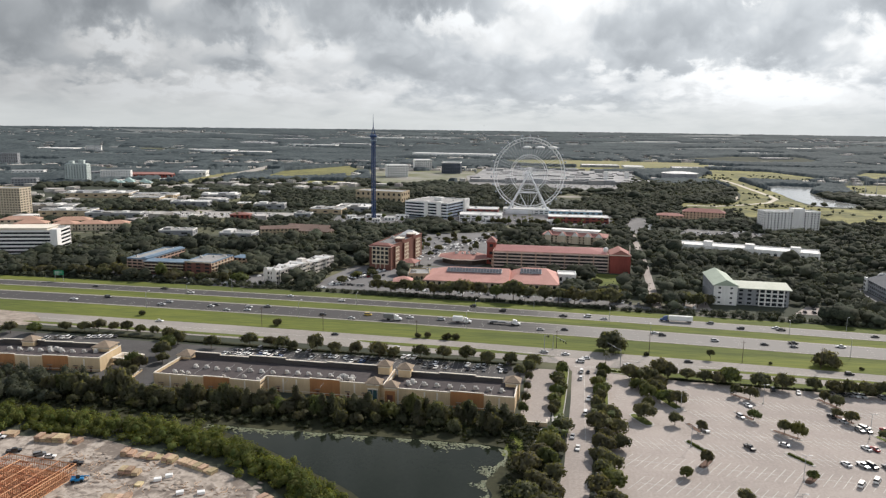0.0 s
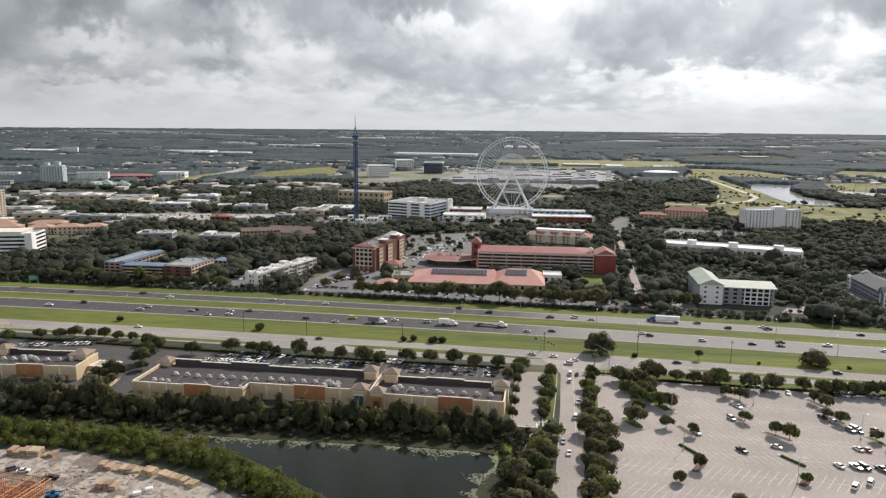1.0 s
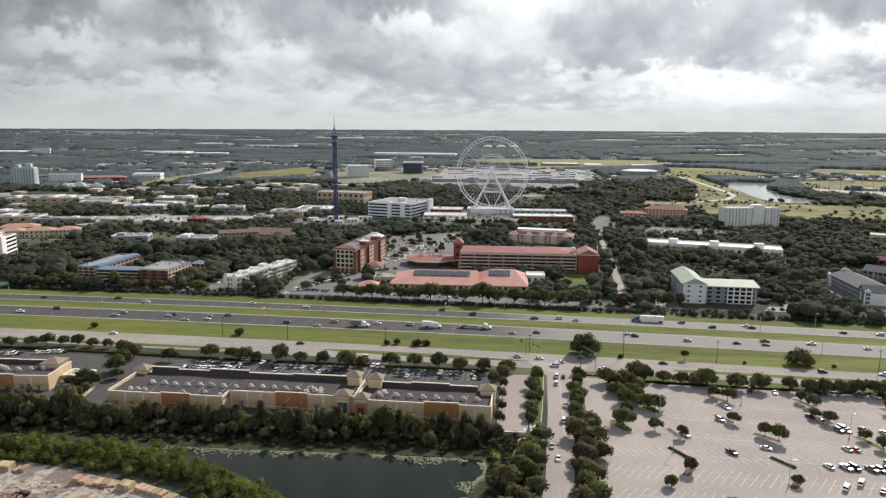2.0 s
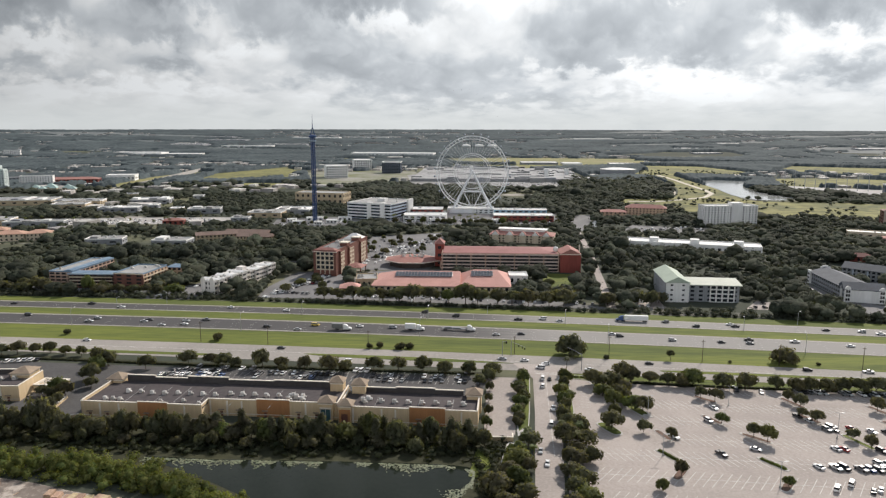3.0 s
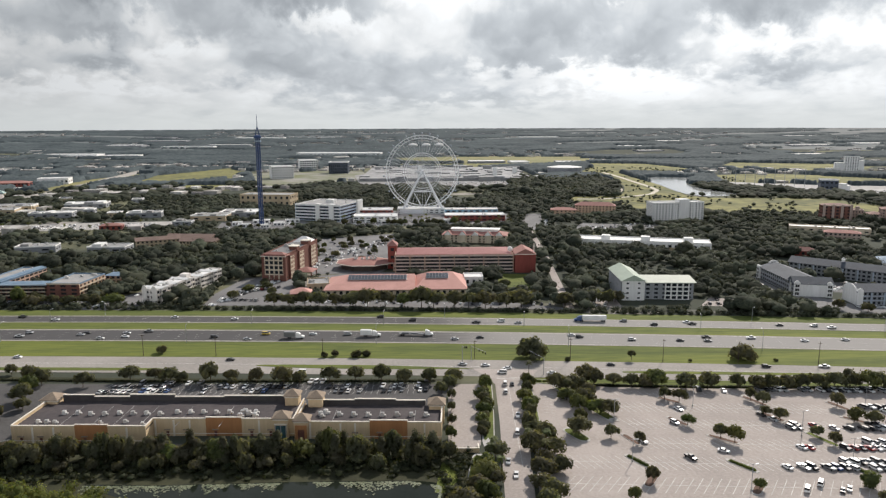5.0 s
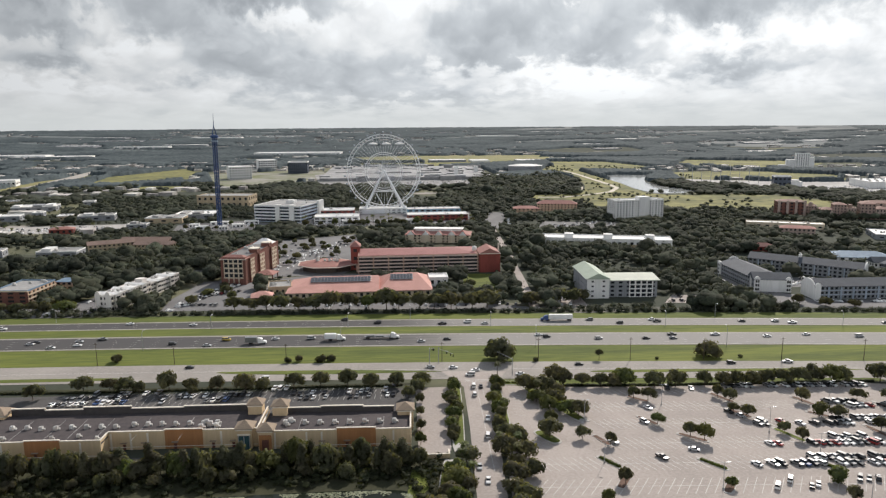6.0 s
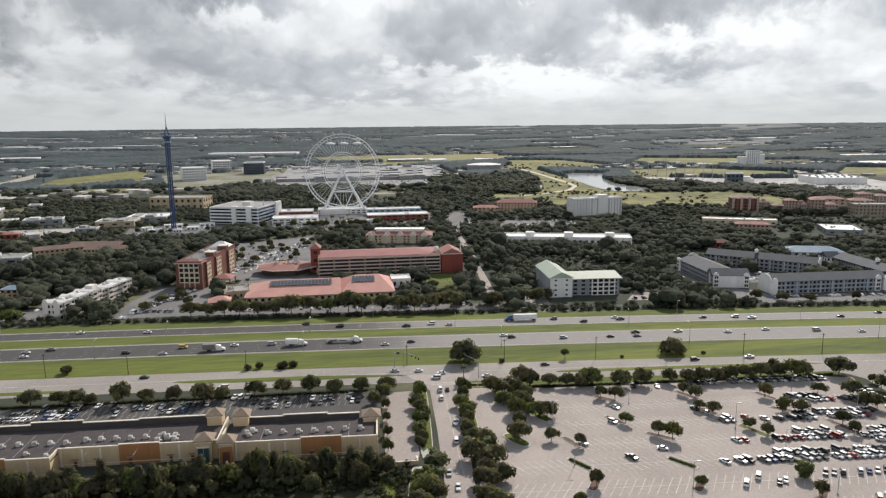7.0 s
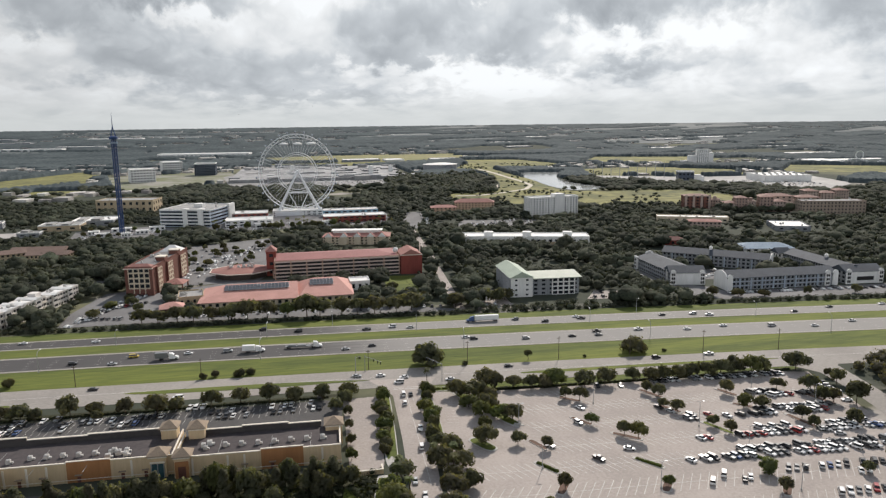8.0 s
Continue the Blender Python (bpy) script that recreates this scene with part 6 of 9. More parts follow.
def giant_wheel():
    """The observation wheel: rims, spokes, capsules, legs."""
    e = thing("observation_wheel", -6, 1040, 0, 2, "tall white steel observation wheel with glass capsules", "big wheel")
    BLOCKS.append((e.matrix_world.inverted() @ Matrix.Translation((60, 20, 0)), 120, 40, 0))
    R, n = 53.0, 60

    def ring(r, y, tr, seg=96):
        bm = bmesh.new()
        pts = [(r * math.sin(2 * math.pi * i / seg), y, 58.5 + r * math.cos(2 * math.pi * i / seg)) for i in range(seg)]
        for i in range(seg):
            tube(bm, pts[i], pts[(i + 1) % seg], tr, tr, 5, False)
        return bm

    for y in (-2.2, 2.2):
        part("outer_rim", ring(R, y, 0.6), STEEL_WHITE, e)
    part("inner_rim", ring(R - 4.2, 0, 0.5), STEEL_WHITE, e)
    part("spoke_ring", ring(27.5, -1.5, 0.5, 72), STEEL_WHITE, e)
    part("spoke_ring", ring(24.5, 1.5, 0.45, 72), STEEL_WHITE, e)
    for i in range(n):
        a = 2 * math.pi * i / n
        s, c = math.sin(a), math.cos(a)
        bm = bmesh.new()
        tube(bm, (2.2 * s, 3.0 if i % 2 else -3.0, 58.5 + 2.2 * c), (R * s, 2.2 if i % 2 else -2.2, 58.5 + R * c), 0.15, 0.15, 4)
        part("spoke", bm, STEEL_WHITE, e)
    bm = bmesh.new()
    for i in range(n):
        a, b = 2 * math.pi * i / n, 2 * math.pi * (i + 0.5) / n
        for y in (-2.2, 2.2):
            tube(bm, (R * math.sin(a), y, 58.5 + R * math.cos(a)), ((R - 4.2) * math.sin(b), 0, 58.5 + (R - 4.2) * math.cos(b)), 0.24, 0.24, 4, False)
        tube(bm, (R * math.sin(a), -2.2, 58.5 + R * math.cos(a)), (R * math.sin(a), 2.2, 58.5 + R * math.cos(a)), 0.24, 0.24, 4, False)
    part("rim_lattice", bm, STEEL_WHITE, e)["kind"] = "stuff"
    bm = bmesh.new()
    tube(bm, (0, -7, 58.5), (0, 7, 58.5), 2.4, 2.4, 20)
    part("hub", bm, STEEL_WHITE, e)
    for sx in (-1, 1):
        bm = bmesh.new()
        tube(bm, (sx * 1.0, -6.5, 58.5), (sx * 29, -22, 5), 1.25, 1.7, 12)
        part("leg", bm, STEEL_WHITE, e)
        bm = bmesh.new()
        tube(bm, (sx * 1.0, 6.5, 58.5), (sx * 27, 22, 5), 1.0, 1.3, 10)
        part("leg", bm, STEEL_WHITE, e)
        bm = bmesh.new()
        tube(bm, (sx * 12.5, -13.0, 36 - 7), (0, -22, 6), 0.6, 0.6, 8)
        part("brace", bm, STEEL_WHITE, e)
    bm = bmesh.new()
    tube(bm, (-13.8, -13.8, 31), (13.8, -13.8, 31), 0.9, 0.9, 8)
    part("cross_beam", bm, STEEL_WHITE, e)
    part("base", boxes((-34, -26, 0, 34, -18, 5.5), bevel=0.3), STEEL_WHITE, e)
    part("base", boxes((-31, 18, 0, 31, 26, 5.5), bevel=0.3), STEEL_WHITE, e)
    cap_mesh = None
    for i in range(30):
        a = 2 * math.pi * i / 30
        x, z = (R + 3.2) * math.sin(a), 58.5 + (R + 3.2) * math.cos(a)
        if cap_mesh is None:
            bm = bmesh.new()
            bmesh.ops.create_uvsphere(bm, u_segments=12, v_segments=8, radius=1.0, matrix=Matrix.Diagonal((1.5, 3.0, 1.5, 1)))
            cap_mesh = part("capsule", bm, mat("capsule_glass", (0.36, 0.4, 0.44), (0.28, 0.31, 0.35), 0.15, 1, 0.2, spec=0.6), e)
            cap = cap_mesh
        else:
            cap = share("capsule", cap_mesh, e, Matrix())
        cap.matrix_local = Matrix.Translation((x, 0, z))
        for q in (-1.6, 1.6):
            bm = bmesh.new()
            tube(bm, ((R - 0.2) * math.sin(a), q, 58.5 + (R - 0.2) * math.cos(a)), (x, q * 0.6, z), 0.2, 0.2, 4)
            part("mount", bm, STEEL_WHITE, cap).matrix_local = cap.matrix_local.inverted()


def swing_tower():
    """The tall blue lattice tower ride."""
    e = thing("swing_tower", -213, 908, 0, 20, "slim dark blue lattice tower ride with a spire", "tower ride")
    H0, q = 112.0, 2.3
    for sx in (-1, 1):
        for sy in (-1, 1):
            bm = bmesh.new()
            tube(bm, (sx * q, sy * q, 0), (sx * q, sy * q, H0), 0.45, 0.4, 8)
            part("leg", bm, STEEL_BLUE, e)
    bm = bmesh.new()
    n = 28
    for i in range(n):
        a, b = H0 * i / n, H0 * (i + 1) / n
        for sx, sy, tx, ty in ((-1, -1, 1, -1), (1, -1, 1, 1), (1, 1, -1, 1), (-1, 1, -1, -1)):
            tube(bm, (sx * q, sy * q, a), (tx * q, ty * q, a), 0.2, 0.2, 5, False)
            u, w = ((sx, sy), (tx, ty)) if i % 2 else ((tx, ty), (sx, sy))
            tube(bm, (u[0] * q, u[1] * q, a), (w[0] * q, w[1] * q, b), 0.22, 0.22, 5, False)
    part("lattice", bm, STEEL_BLUE, e)
    bm = bmesh.new()
    tube(bm, (0, 0, 0), (0, 0, H0), 1.1, 1.1, 10)
    part("guide_core", bm, STEEL_BLUE, e)
    bm = bmesh.new()
    tube(bm, (0, 0, H0 - 1), (0, 0, H0 + 1.5), 4.6, 5.0, 16)
    tube(bm, (0, 0, H0 + 1.5), (0, 0, H0 + 3), 5.0, 2.0, 16)
    part("crown_ring", bm, STEEL_BLUE, e)
    bm = bmesh.new()
    tube(bm, (0, 0, H0 - 6), (0, 0, H0 - 4), 4.2, 4.2, 16)
    part("gondola_ring", bm, mat("pale_blue_steel", (0.28, 0.36, 0.46), rough=0.4), e)
    for i in range(4):
        a = math.pi / 2 * i + 0.785
        bm = bmesh.new()
        tube(bm, (3.6 * math.cos(a), 3.6 * math.sin(a), H0 + 2), (0, 0, H0 + 14), 0.4, 0.3, 6)
        part("spire_strut", bm, STEEL_BLUE, e)
    bm = bmesh.new()
    tube(bm, (0, 0, H0 + 10), (0, 0, 141), 0.55, 0.12, 8)
    part("spire", bm, STEEL_BLUE, e)
    bm = bmesh.new()
    tube(bm, (0, 0, 0), (0, 0, 1.2), 9, 9, 20)
    part("base", bm, KERB, e)


hotel_brick()
restaurant()
pavilion_hex()
garage()
white_hotel_diag()
blue_hotel()
green_office()
white_office()
grey_complex()
wheel_street()
far_buildings()
dome_halls()
range_poles()
coaster()
arena()
giant_wheel()
swing_tower()


# ---- the outlet shops ----
def hip_tower(e, x, y, w, h, rise=2.4):
    """A square corner tower with a hipped shingle roof."""
    t = part("tower", boxes((x - w / 2, y - w / 2, 0, x + w / 2, y + w / 2, h)), STUCCO, e)
    r = part("tower_roof", hip_roof(w, w, h, rise, 0.7, thick=0.3), ROOF_TAN, t)
    r.location = (x - w / 2, y - w / 2, 0)
    part("tower_band", boxes((x - w / 2 - 0.15, y - w / 2 - 0.15, h - 1.0, x + w / 2 + 0.15, y + w / 2 + 0.15, h - 0.6)), TRIM, t)
    return t


def outlet(name, label, x, y, rz, runs, depth, back_steps, towers, units, skylines):
    """A row of shops: runs of front wall (x0, x1, setback, height, material), roof, parapets, towers and roof plant."""
    e = thing(name, x, y, 0, rz, label, "shops")
    x0, x1 = runs[0][0], runs[-1][1]
    BLOCKS.append((e.matrix_world.inverted(), x1, depth, 2))
    for a, b, s, h, m in runs:
        w = part("front_wall", boxes((a, s, 0, b, s + 0.4, h)), m, e)
        part("coping", boxes((a - 0.08, s - 0.12, h, b + 0.08, s + 0.52, h + 0.28)), TRIM, w)
        if m is STUCCO:
            k = max(1, int((b - a) / 9))
            for i in range(1, k + 1):
                xx = a + (b - a) * i / (k + 1)
                part("pilaster", boxes((xx - 0.35, s - 0.22, 0, xx + 0.35, s - 0.01, h - 0.6)), TRIM, w)
        for i in range(max(1, int((b - a) / 8))):
            xx = a + 4 + i * 8
            if xx + 1.2 < b:
                part("service_door", boxes((xx - 0.6, s - 0.06, 0, xx + 0.6, s - 0.005, 2.2)), WALL_BROWN, w)
                part("awning", boxes((xx - 1.3, s - 1.0, 2.9, xx + 1.3, s - 0.01, 3.2), bevel=0.1), ROOF_TAN, w)
        part("string_course", boxes((a, s - 0.1, 1.0, b, s - 0.005, 1.25)), TRIM, w)
    for (a0, b0, s0, h0, _), (a1, b1, s1, h1, _) in zip(runs, runs[1:]):
        if abs(s0 - s1) > 0.5:
            w = part("return_wall", boxes((b0 - 0.4, min(s0, s1) + 0.4, 0, b0, max(s0, s1) + 0.4, h0)), STUCCO, e)
            part("coping", boxes((b0 - 0.5, min(s0, s1) + 0.4, h0, b0 + 0.1, max(s0, s1) + 0.3, h0 + 0.28)), TRIM, w)
    for q, s in ((x0, runs[0][2]), (x1 - 0.4, runs[-1][2])):
        w = part("side_wall", boxes((q, s + 0.41, 0, q + 0.4, depth, 7.6)), STUCCO, e)
        part("coping", boxes((q - 0.1, s + 0.42, 7.6, q + 0.5, depth, 7.88)), TRIM, w)
    for a, b, s, h, m in runs:
        part("roof", boxes((a + 0.41 if a == x0 else a, s + 0.41, 5.6, b - 0.41 if b == x1 else b, depth - 0.41, 6.3)), ROOF_DARK, e)
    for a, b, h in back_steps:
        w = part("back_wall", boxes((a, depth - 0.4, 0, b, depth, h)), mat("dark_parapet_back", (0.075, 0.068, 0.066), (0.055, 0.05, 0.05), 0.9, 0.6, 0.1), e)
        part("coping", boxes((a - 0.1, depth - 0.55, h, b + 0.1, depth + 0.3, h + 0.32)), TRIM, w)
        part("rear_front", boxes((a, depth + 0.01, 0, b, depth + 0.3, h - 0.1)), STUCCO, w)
    for tx, ty, tw, th in towers:
        hip_tower(e, tx, ty, tw, th)
    for ux, uy, s in units:
        ac_unit(e, ux, uy, 6.3, s, UNIT_RNG.uniform(-6, 6))
    for sx in skylines:
        part("roof_seam", boxes((sx, 1.5, 6.3, sx + 0.16, depth - 6, 6.36)), ROOF_GREY, e)
    return e


def shops():
    rng = random.Random(2)
    S, O = STUCCO, STUCCO_OCHRE
    # left stretch, with its front towards the lake
    runs = [(0, 26, 0, 7.4, S), (26, 39.5, 0, 7.9, O), (39.5, 55, 0, 7.4, S), (55, 57, 7.0, 7.6, S), (57, 77, 7.0, 7.6, S), (77, 92, 7.0, 8.1, O), (92, 113.6, 7.0, 7.6, S)]
    back = [(6, 20, 9.2), (20, 36, 8.4), (36, 56, 9.4), (56, 78, 8.4), (78, 107, 8.9)]
    units = [(14 + i * 5.9, 14 + rng.uniform(-0.6, 0.6), 1.05) for i in range(8)] + [(62 + i * 5.6, 15.5 + rng.uniform(-0.5, 0.5), 1.05) for i in range(7)] + [(8 + i * 3.6, 5 + rng.uniform(-0.5, 0.5), 0.95) for i in range(3)] + [(34, 5, 0.8), (44, 6, 0.9), (52, 4, 0.8), (90, 11.5, 1.2), (93, 14, 1.3), (91, 16, 1.2), (96, 12.5, 1.1)]
    outlet("shop_row", "cream and ochre stucco outlet row with dark flat roof", -171.5, 276.8, -2.2, runs, 29, back, [(1.5, 28.5, 7, 8.4), (108.6, 8.4, 6.2, 8.6), (109.0, 27, 5.8, 10.8)], units, [18, 31, 40, 51, 66, 84])
    # right stretch
    runs = [(0, 13, 0, 7.4, S), (13, 31, 0, 7.4, S), (31, 46.5, 0, 8.1, O), (46.5, 60.5, 0, 7.4, S)]
    back = [(6, 22, 8.4), (22, 40, 8.9), (40, 53, 8.3)]
    units = [(9, 9.5, 1.1), (11, 11, 1.25), (10, 7.5, 0.95)] + [(17 + i * 6.1, 9.0 + rng.uniform(-0.5, 0.5), 1.1) for i in range(7)]
    outlet("shop_row", "cream and ochre stucco outlet row ending in a hipped corner tower", -57.0, 277.0, -2.6, runs, 21, back, [(3.0, 1.6, 5.6, 8.4), (5.2, 20.5, 6.0, 10.8), (58, 18.8, 6.5, 8.8)], units, [15, 34, 49])
    # tall glazed doorways in the two front towers
    for x, y, rz, m in ((-171.5, 276.8, -2.2, mat("teal_glass", (0.05, 0.11, 0.12), (0.035, 0.08, 0.09), 0.2, 0.4, 0.1, spec=0.6)),):
        g = thing("entrance_bay", x, y, 0, rz, "dark teal glazed entrance bay in a shop tower", "doorway")
        part("glass", boxes((106.6, 5.02, 0.1, 110.6, 5.26, 5.4)), m, g)
        for q in (106.2, 108.45, 110.6):
            part("frame_post", boxes((q, 4.95, 0, q + 0.3, 5.28, 5.7)), STEEL_GREY, g)
        part("lintel", boxes((106.0, 4.9, 5.71, 111.1, 5.28, 6.2)), TRIM, g)
    g = thing("entrance_bay", -57.0, 277.0, 0, -2.6, "ochre recessed entrance bay in a shop tower", "doorway")
    part("surround", boxes((0.6, -1.7, 0, 1.6, -1.24, 6.4), (4.4, -1.7, 0, 5.4, -1.24, 6.4), (1.6, -1.7, 4.6, 4.4, -1.24, 6.4)), STUCCO_OCHRE, g)
    part("door", boxes((1.62, -1.4, 0.05, 4.38, -1.25, 4.58)), WALL_BROWN, g)
    # low wall beside the service road
    g = thing("yard_wall", -172.3, 276.2, 0, 208, "low cream wall running down beside the service road", "wall")
    w = part("wall", boxes((0, -0.2, 0, 15, 0.2, 1.5)), STUCCO, g)
    part("coping", boxes((-0.1, -0.3, 1.5, 15.1, 0.3, 1.75)), TRIM, w)
    # far left row
    runs = [(0, 17, 0, 7.6, O), (17, 29, 0, 7.4, S), (29, 41, 0, 8.0, O), (41, 56, 0, 7.4, S), (56, 70, 0, 8.0, O), (70, 87, 0, 7.4, S)]
    units = [(30 + i * 6.0, 11 + rng.uniform(-1, 1), 1.1) for i in range(9)] + [(52, 12.5, 1.4), (55, 13.5, 1.2), (58, 12, 1.2)]
    back = [(0, 20, 8.6), (20, 44, 9.0), (44, 60, 8.5), (60, 76, 8.2)]
    outlet("shop_row", "cream and ochre stucco outlet row beside a garden court", -297, 287, 3.5, runs, 21, back, [(80, 18, 9, 8.8), (36, 21, 6.5, 9.5)], units, [22, 40, 62])
    # garden court between the rows: an open pergola on columns
    g = thing("pergola", -210, 302.5, 0, -3, "open cream pergola on square columns in a garden court", "pergola")
    for q in ((0, 0), (6, 0), (12, 0), (0, 8.4), (6, 8.4), (12, 8.4)):
        part("column", boxes((q[0], q[1], 0, q[0] + 0.6, q[1] + 0.6, 3.8)), STUCCO, g)
    for a in ((-0.3, -0.3, 3.8, 12.9, 0.9, 4.5), (-0.3, 8.1, 3.8, 12.9, 9.3, 4.5), (-0.3, 0.9, 3.8, 0.9, 8.1, 4.5), (11.7, 0.9, 3.8, 12.9, 8.1, 4.5)):
        part("beam", boxes(a, bevel=0.05), TRIM, g)
    for i in range(7):
        part("rafter", boxes((1.6 + i * 1.5, 0.9, 4.0, 1.8 + i * 1.5, 8.1, 4.3)), TRIM, g)
    for x, y, rz, n in ((-187.2, 271.5, 97, 26), (-197.0, 283.0, 86, 18)):
        g = thing("garden_wall", x, y, 0, rz, "low cream wall beside the shop access road", "wall", "access road walls")
        w = part("wall", boxes((0, -0.25, 0, n, 0.25, 1.3)), STUCCO, g)
        part("coping", boxes((-0.15, -0.4, 1.3, n + 0.15, 0.4, 1.55)), TRIM, w)
    # service yard wall at the right end
    g = thing("yard_wall", 6, 262, 0, 0, "low cream yard wall by the lake path", "wall")
    for a in ((0, 0, 0, 12, 0.4, 1.8), (0, 0.4, 0, 0.4, 4, 1.8), (11.6, 0.4, 0, 12, 4, 1.8)):
        w = part("wall", boxes(a), STUCCO, g)
        part("coping", boxes((a[0] - 0.1, a[1] - 0.1, 1.8, a[3] + 0.1, a[4] + 0.1, 2.0)), TRIM, w)


shops()


# ---- trees and woods ----
def clear_of(p, front=10.0, margin=2.0, skip=()):
    """Which of the points p lie off every building and bare patch."""
    ok = np.ones(len(p), bool)
    q = np.hstack([p, np.zeros((len(p), 1)), np.ones((len(p), 1))])
    for inv, w, d, keep in BLOCKS:
        l = q @ np.array(inv).T
        ok &= ~((l[:, 0] > -keep - margin) & (l[:, 0] < w + keep + margin) & (l[:, 1] > -front) & (l[:, 1] < d + keep + margin))
    for name, pts in OPEN:
        if name in skip or name == "bank":
            continue
        a = np.array(pts, float)
        inside = np.zeros(len(p), bool)
        for (xa, ya), (xb, yb) in zip(a, np.roll(a, -1, 0)):
            cross = ((ya > p[:, 1]) != (yb > p[:, 1])) & (p[:, 0] < (xb - xa) * (p[:, 1] - ya) / (yb - ya + 1e-9) + xa)
            inside ^= cross
        ok &= ~inside
    return ok


def scatter(rng, r0, r1, a0, a1, spacing):
    """Jittered spots in a sector round the origin: distances and bearings in metres and degrees."""
    out = []
    r = r0
    while r < r1:
        n = max(1, int(radians(a1 - a0) * r / spacing))
        a = np.radians(a0 + (a1 - a0) * (np.arange(n) + rng.uniform(0, 1, n)) / n)
        rr = r + rng.uniform(-0.5, 0.5, n) * spacing
        out.append(np.stack([rr * np.sin(a), rr * np.cos(a)], 1))
        r += spacing
    return np.concatenate(out)


def fractal(p, scale, seed):
    return np.array([noise.fractal(Vector((x * scale, y * scale, seed)), 1.0, 2.0, 3) for x, y in p])


def value_noise(x, y, seed):
    """Smooth random values between 0 and 1 on a unit lattice, with three octaves."""
    total, amp, norm = np.zeros_like(x), 1.0, 0.0
    for k in range(3):
        i, j = np.floor(x), np.floor(y)
        u, v = x - i, y - j
        u, v = u * u * (3 - 2 * u), v * v * (3 - 2 * v)

        def cell(a, b):
            return np.modf(np.abs(np.sin(a * 127.1 + b * 311.7 + (seed + k) * 74.7)) * 43758.5453)[0]

        total += amp * ((cell(i, j) * (1 - u) + cell(i + 1, j) * u) * (1 - v) + (cell(i, j + 1) * (1 - u) + cell(i + 1, j + 1) * u) * v)
        norm += amp
        amp, x, y = amp * 0.5, x * 2.03, y * 2.03
    return total / norm


def suburb_spots():
    """Small far buildings: centre, width, depth, height, turn."""
    rng = np.random.default_rng(88)
    p = np.concatenate([scatter(rng, 1350, 2500, -46, 50, 50.0), scatter(rng, 2500, 4700, -44, 50, 100.0), scatter(rng, 960, 1350, -47, -19, 46.0)])
    p = p[clear_of(p, 10, 4)]
    west = np.clip(-p[:, 0] / 400, 0, 1) * 0.14
    p = p[fractal(p * np.array([0.4, 1.0]), 0.004, 33.0) > 0.20 - west]
    r = np.hypot(p[:, 0], p[:, 1])
    n = len(p)
    wide = rng.uniform(9, 26, n) * (1 + rng.uniform(0, 2.2, n) * (r > 2300) * (rng.uniform(0, 1, n) < 0.5))
    return np.stack([p[:, 0], p[:, 1], wide, rng.uniform(10, 30, n), rng.uniform(3.5, 6.5, n), rng.uniform(-0.4, 0.4, n)], 1)


def roof_gap(p):
    """Which of the points p keep clear of the small far buildings and the ground before them."""
    cells = set()
    for x, y, w, d, h, a in SUBURB:
        before = 26 + 0.014 * math.hypot(x, y)
        for i in range(int((x - w / 2 - 4) // 9), int((x + w / 2 + 4) // 9) + 1):
            for j in range(int((y - d / 2 - before) // 9), int((y + d / 2 + 4) // 9) + 1):
                cells.add((i, j))
    return np.array([(int(x // 9), int(y // 9)) not in cells for x, y in p])


def far_canopy():
    """The closed tree canopy of the far plain, one rough sheet that dips under the ground at clearings."""
    rng = np.random.default_rng(61)
    rows, cols = 240, 720
    r = 1585 * (4885 / 1585) ** np.linspace(0, 1, rows)
    a = np.radians(np.linspace(-44.5, 50.5, cols))
    rr, aa = np.meshgrid(r, a, indexing="ij")
    rr = rr * (1 + rng.uniform(-0.0016, 0.0016, rr.shape))
    aa = aa + rng.uniform(-0.0007, 0.0007, aa.shape)
    x, y = rr * np.sin(aa), rr * np.cos(aa)
    east = np.clip(x / y * 2.2 + 0.1, 0, 1)
    near = np.clip((2500 - rr) / 700, 0, 1)
    cover = value_noise(x / 420 + 40, y / 190 + 9, 5)
    wood = np.clip((cover - (0.325 + 0.07 * east + 0.14 * east * near)) / 0.012, 0, 1)
    p = np.stack([x.ravel(), y.ravel()], 1)
    ok = clear_of(p, 10, 6) & roof_gap(p)
    wood *= ok.reshape(wood.shape)
    wood[0] = wood[-1] = 0
    wood[:, 0] = wood[:, -1] = 0
    crown = 8.5 + 5.0 * (value_noise(x / 60, y / 60, 2) - 0.5) + rng.uniform(-1.9, 1.9, x.shape)
    base = 96.0 * np.clip((np.hypot(x, y) - 2900) / 2000, 0, None) ** 1.3
    crown = crown * (1 - 0.55 * np.clip((rr - 3800) / 1000, 0, 1))
    z = base - 4.0 + wood * (crown + 4.0)
    v = np.stack([x, y, z], -1).reshape(-1, 3)
    i = (np.arange(rows - 1)[:, None] * cols + np.arange(cols - 1)[None]).ravel()
    q = np.stack([i, i + cols, i + cols + 1, i + 1], 1)
    keep = (wood.ravel()[q] > 0).any(1)
    q = q[keep]
    me = bpy.data.meshes.new("far_woods")
    me.from_pydata(v, [], q)
    me.polygons.foreach_set("use_smooth", [True] * len(me.polygons))
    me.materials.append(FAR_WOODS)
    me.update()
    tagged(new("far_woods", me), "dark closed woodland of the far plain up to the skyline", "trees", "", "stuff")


SUBURB = suburb_spots()


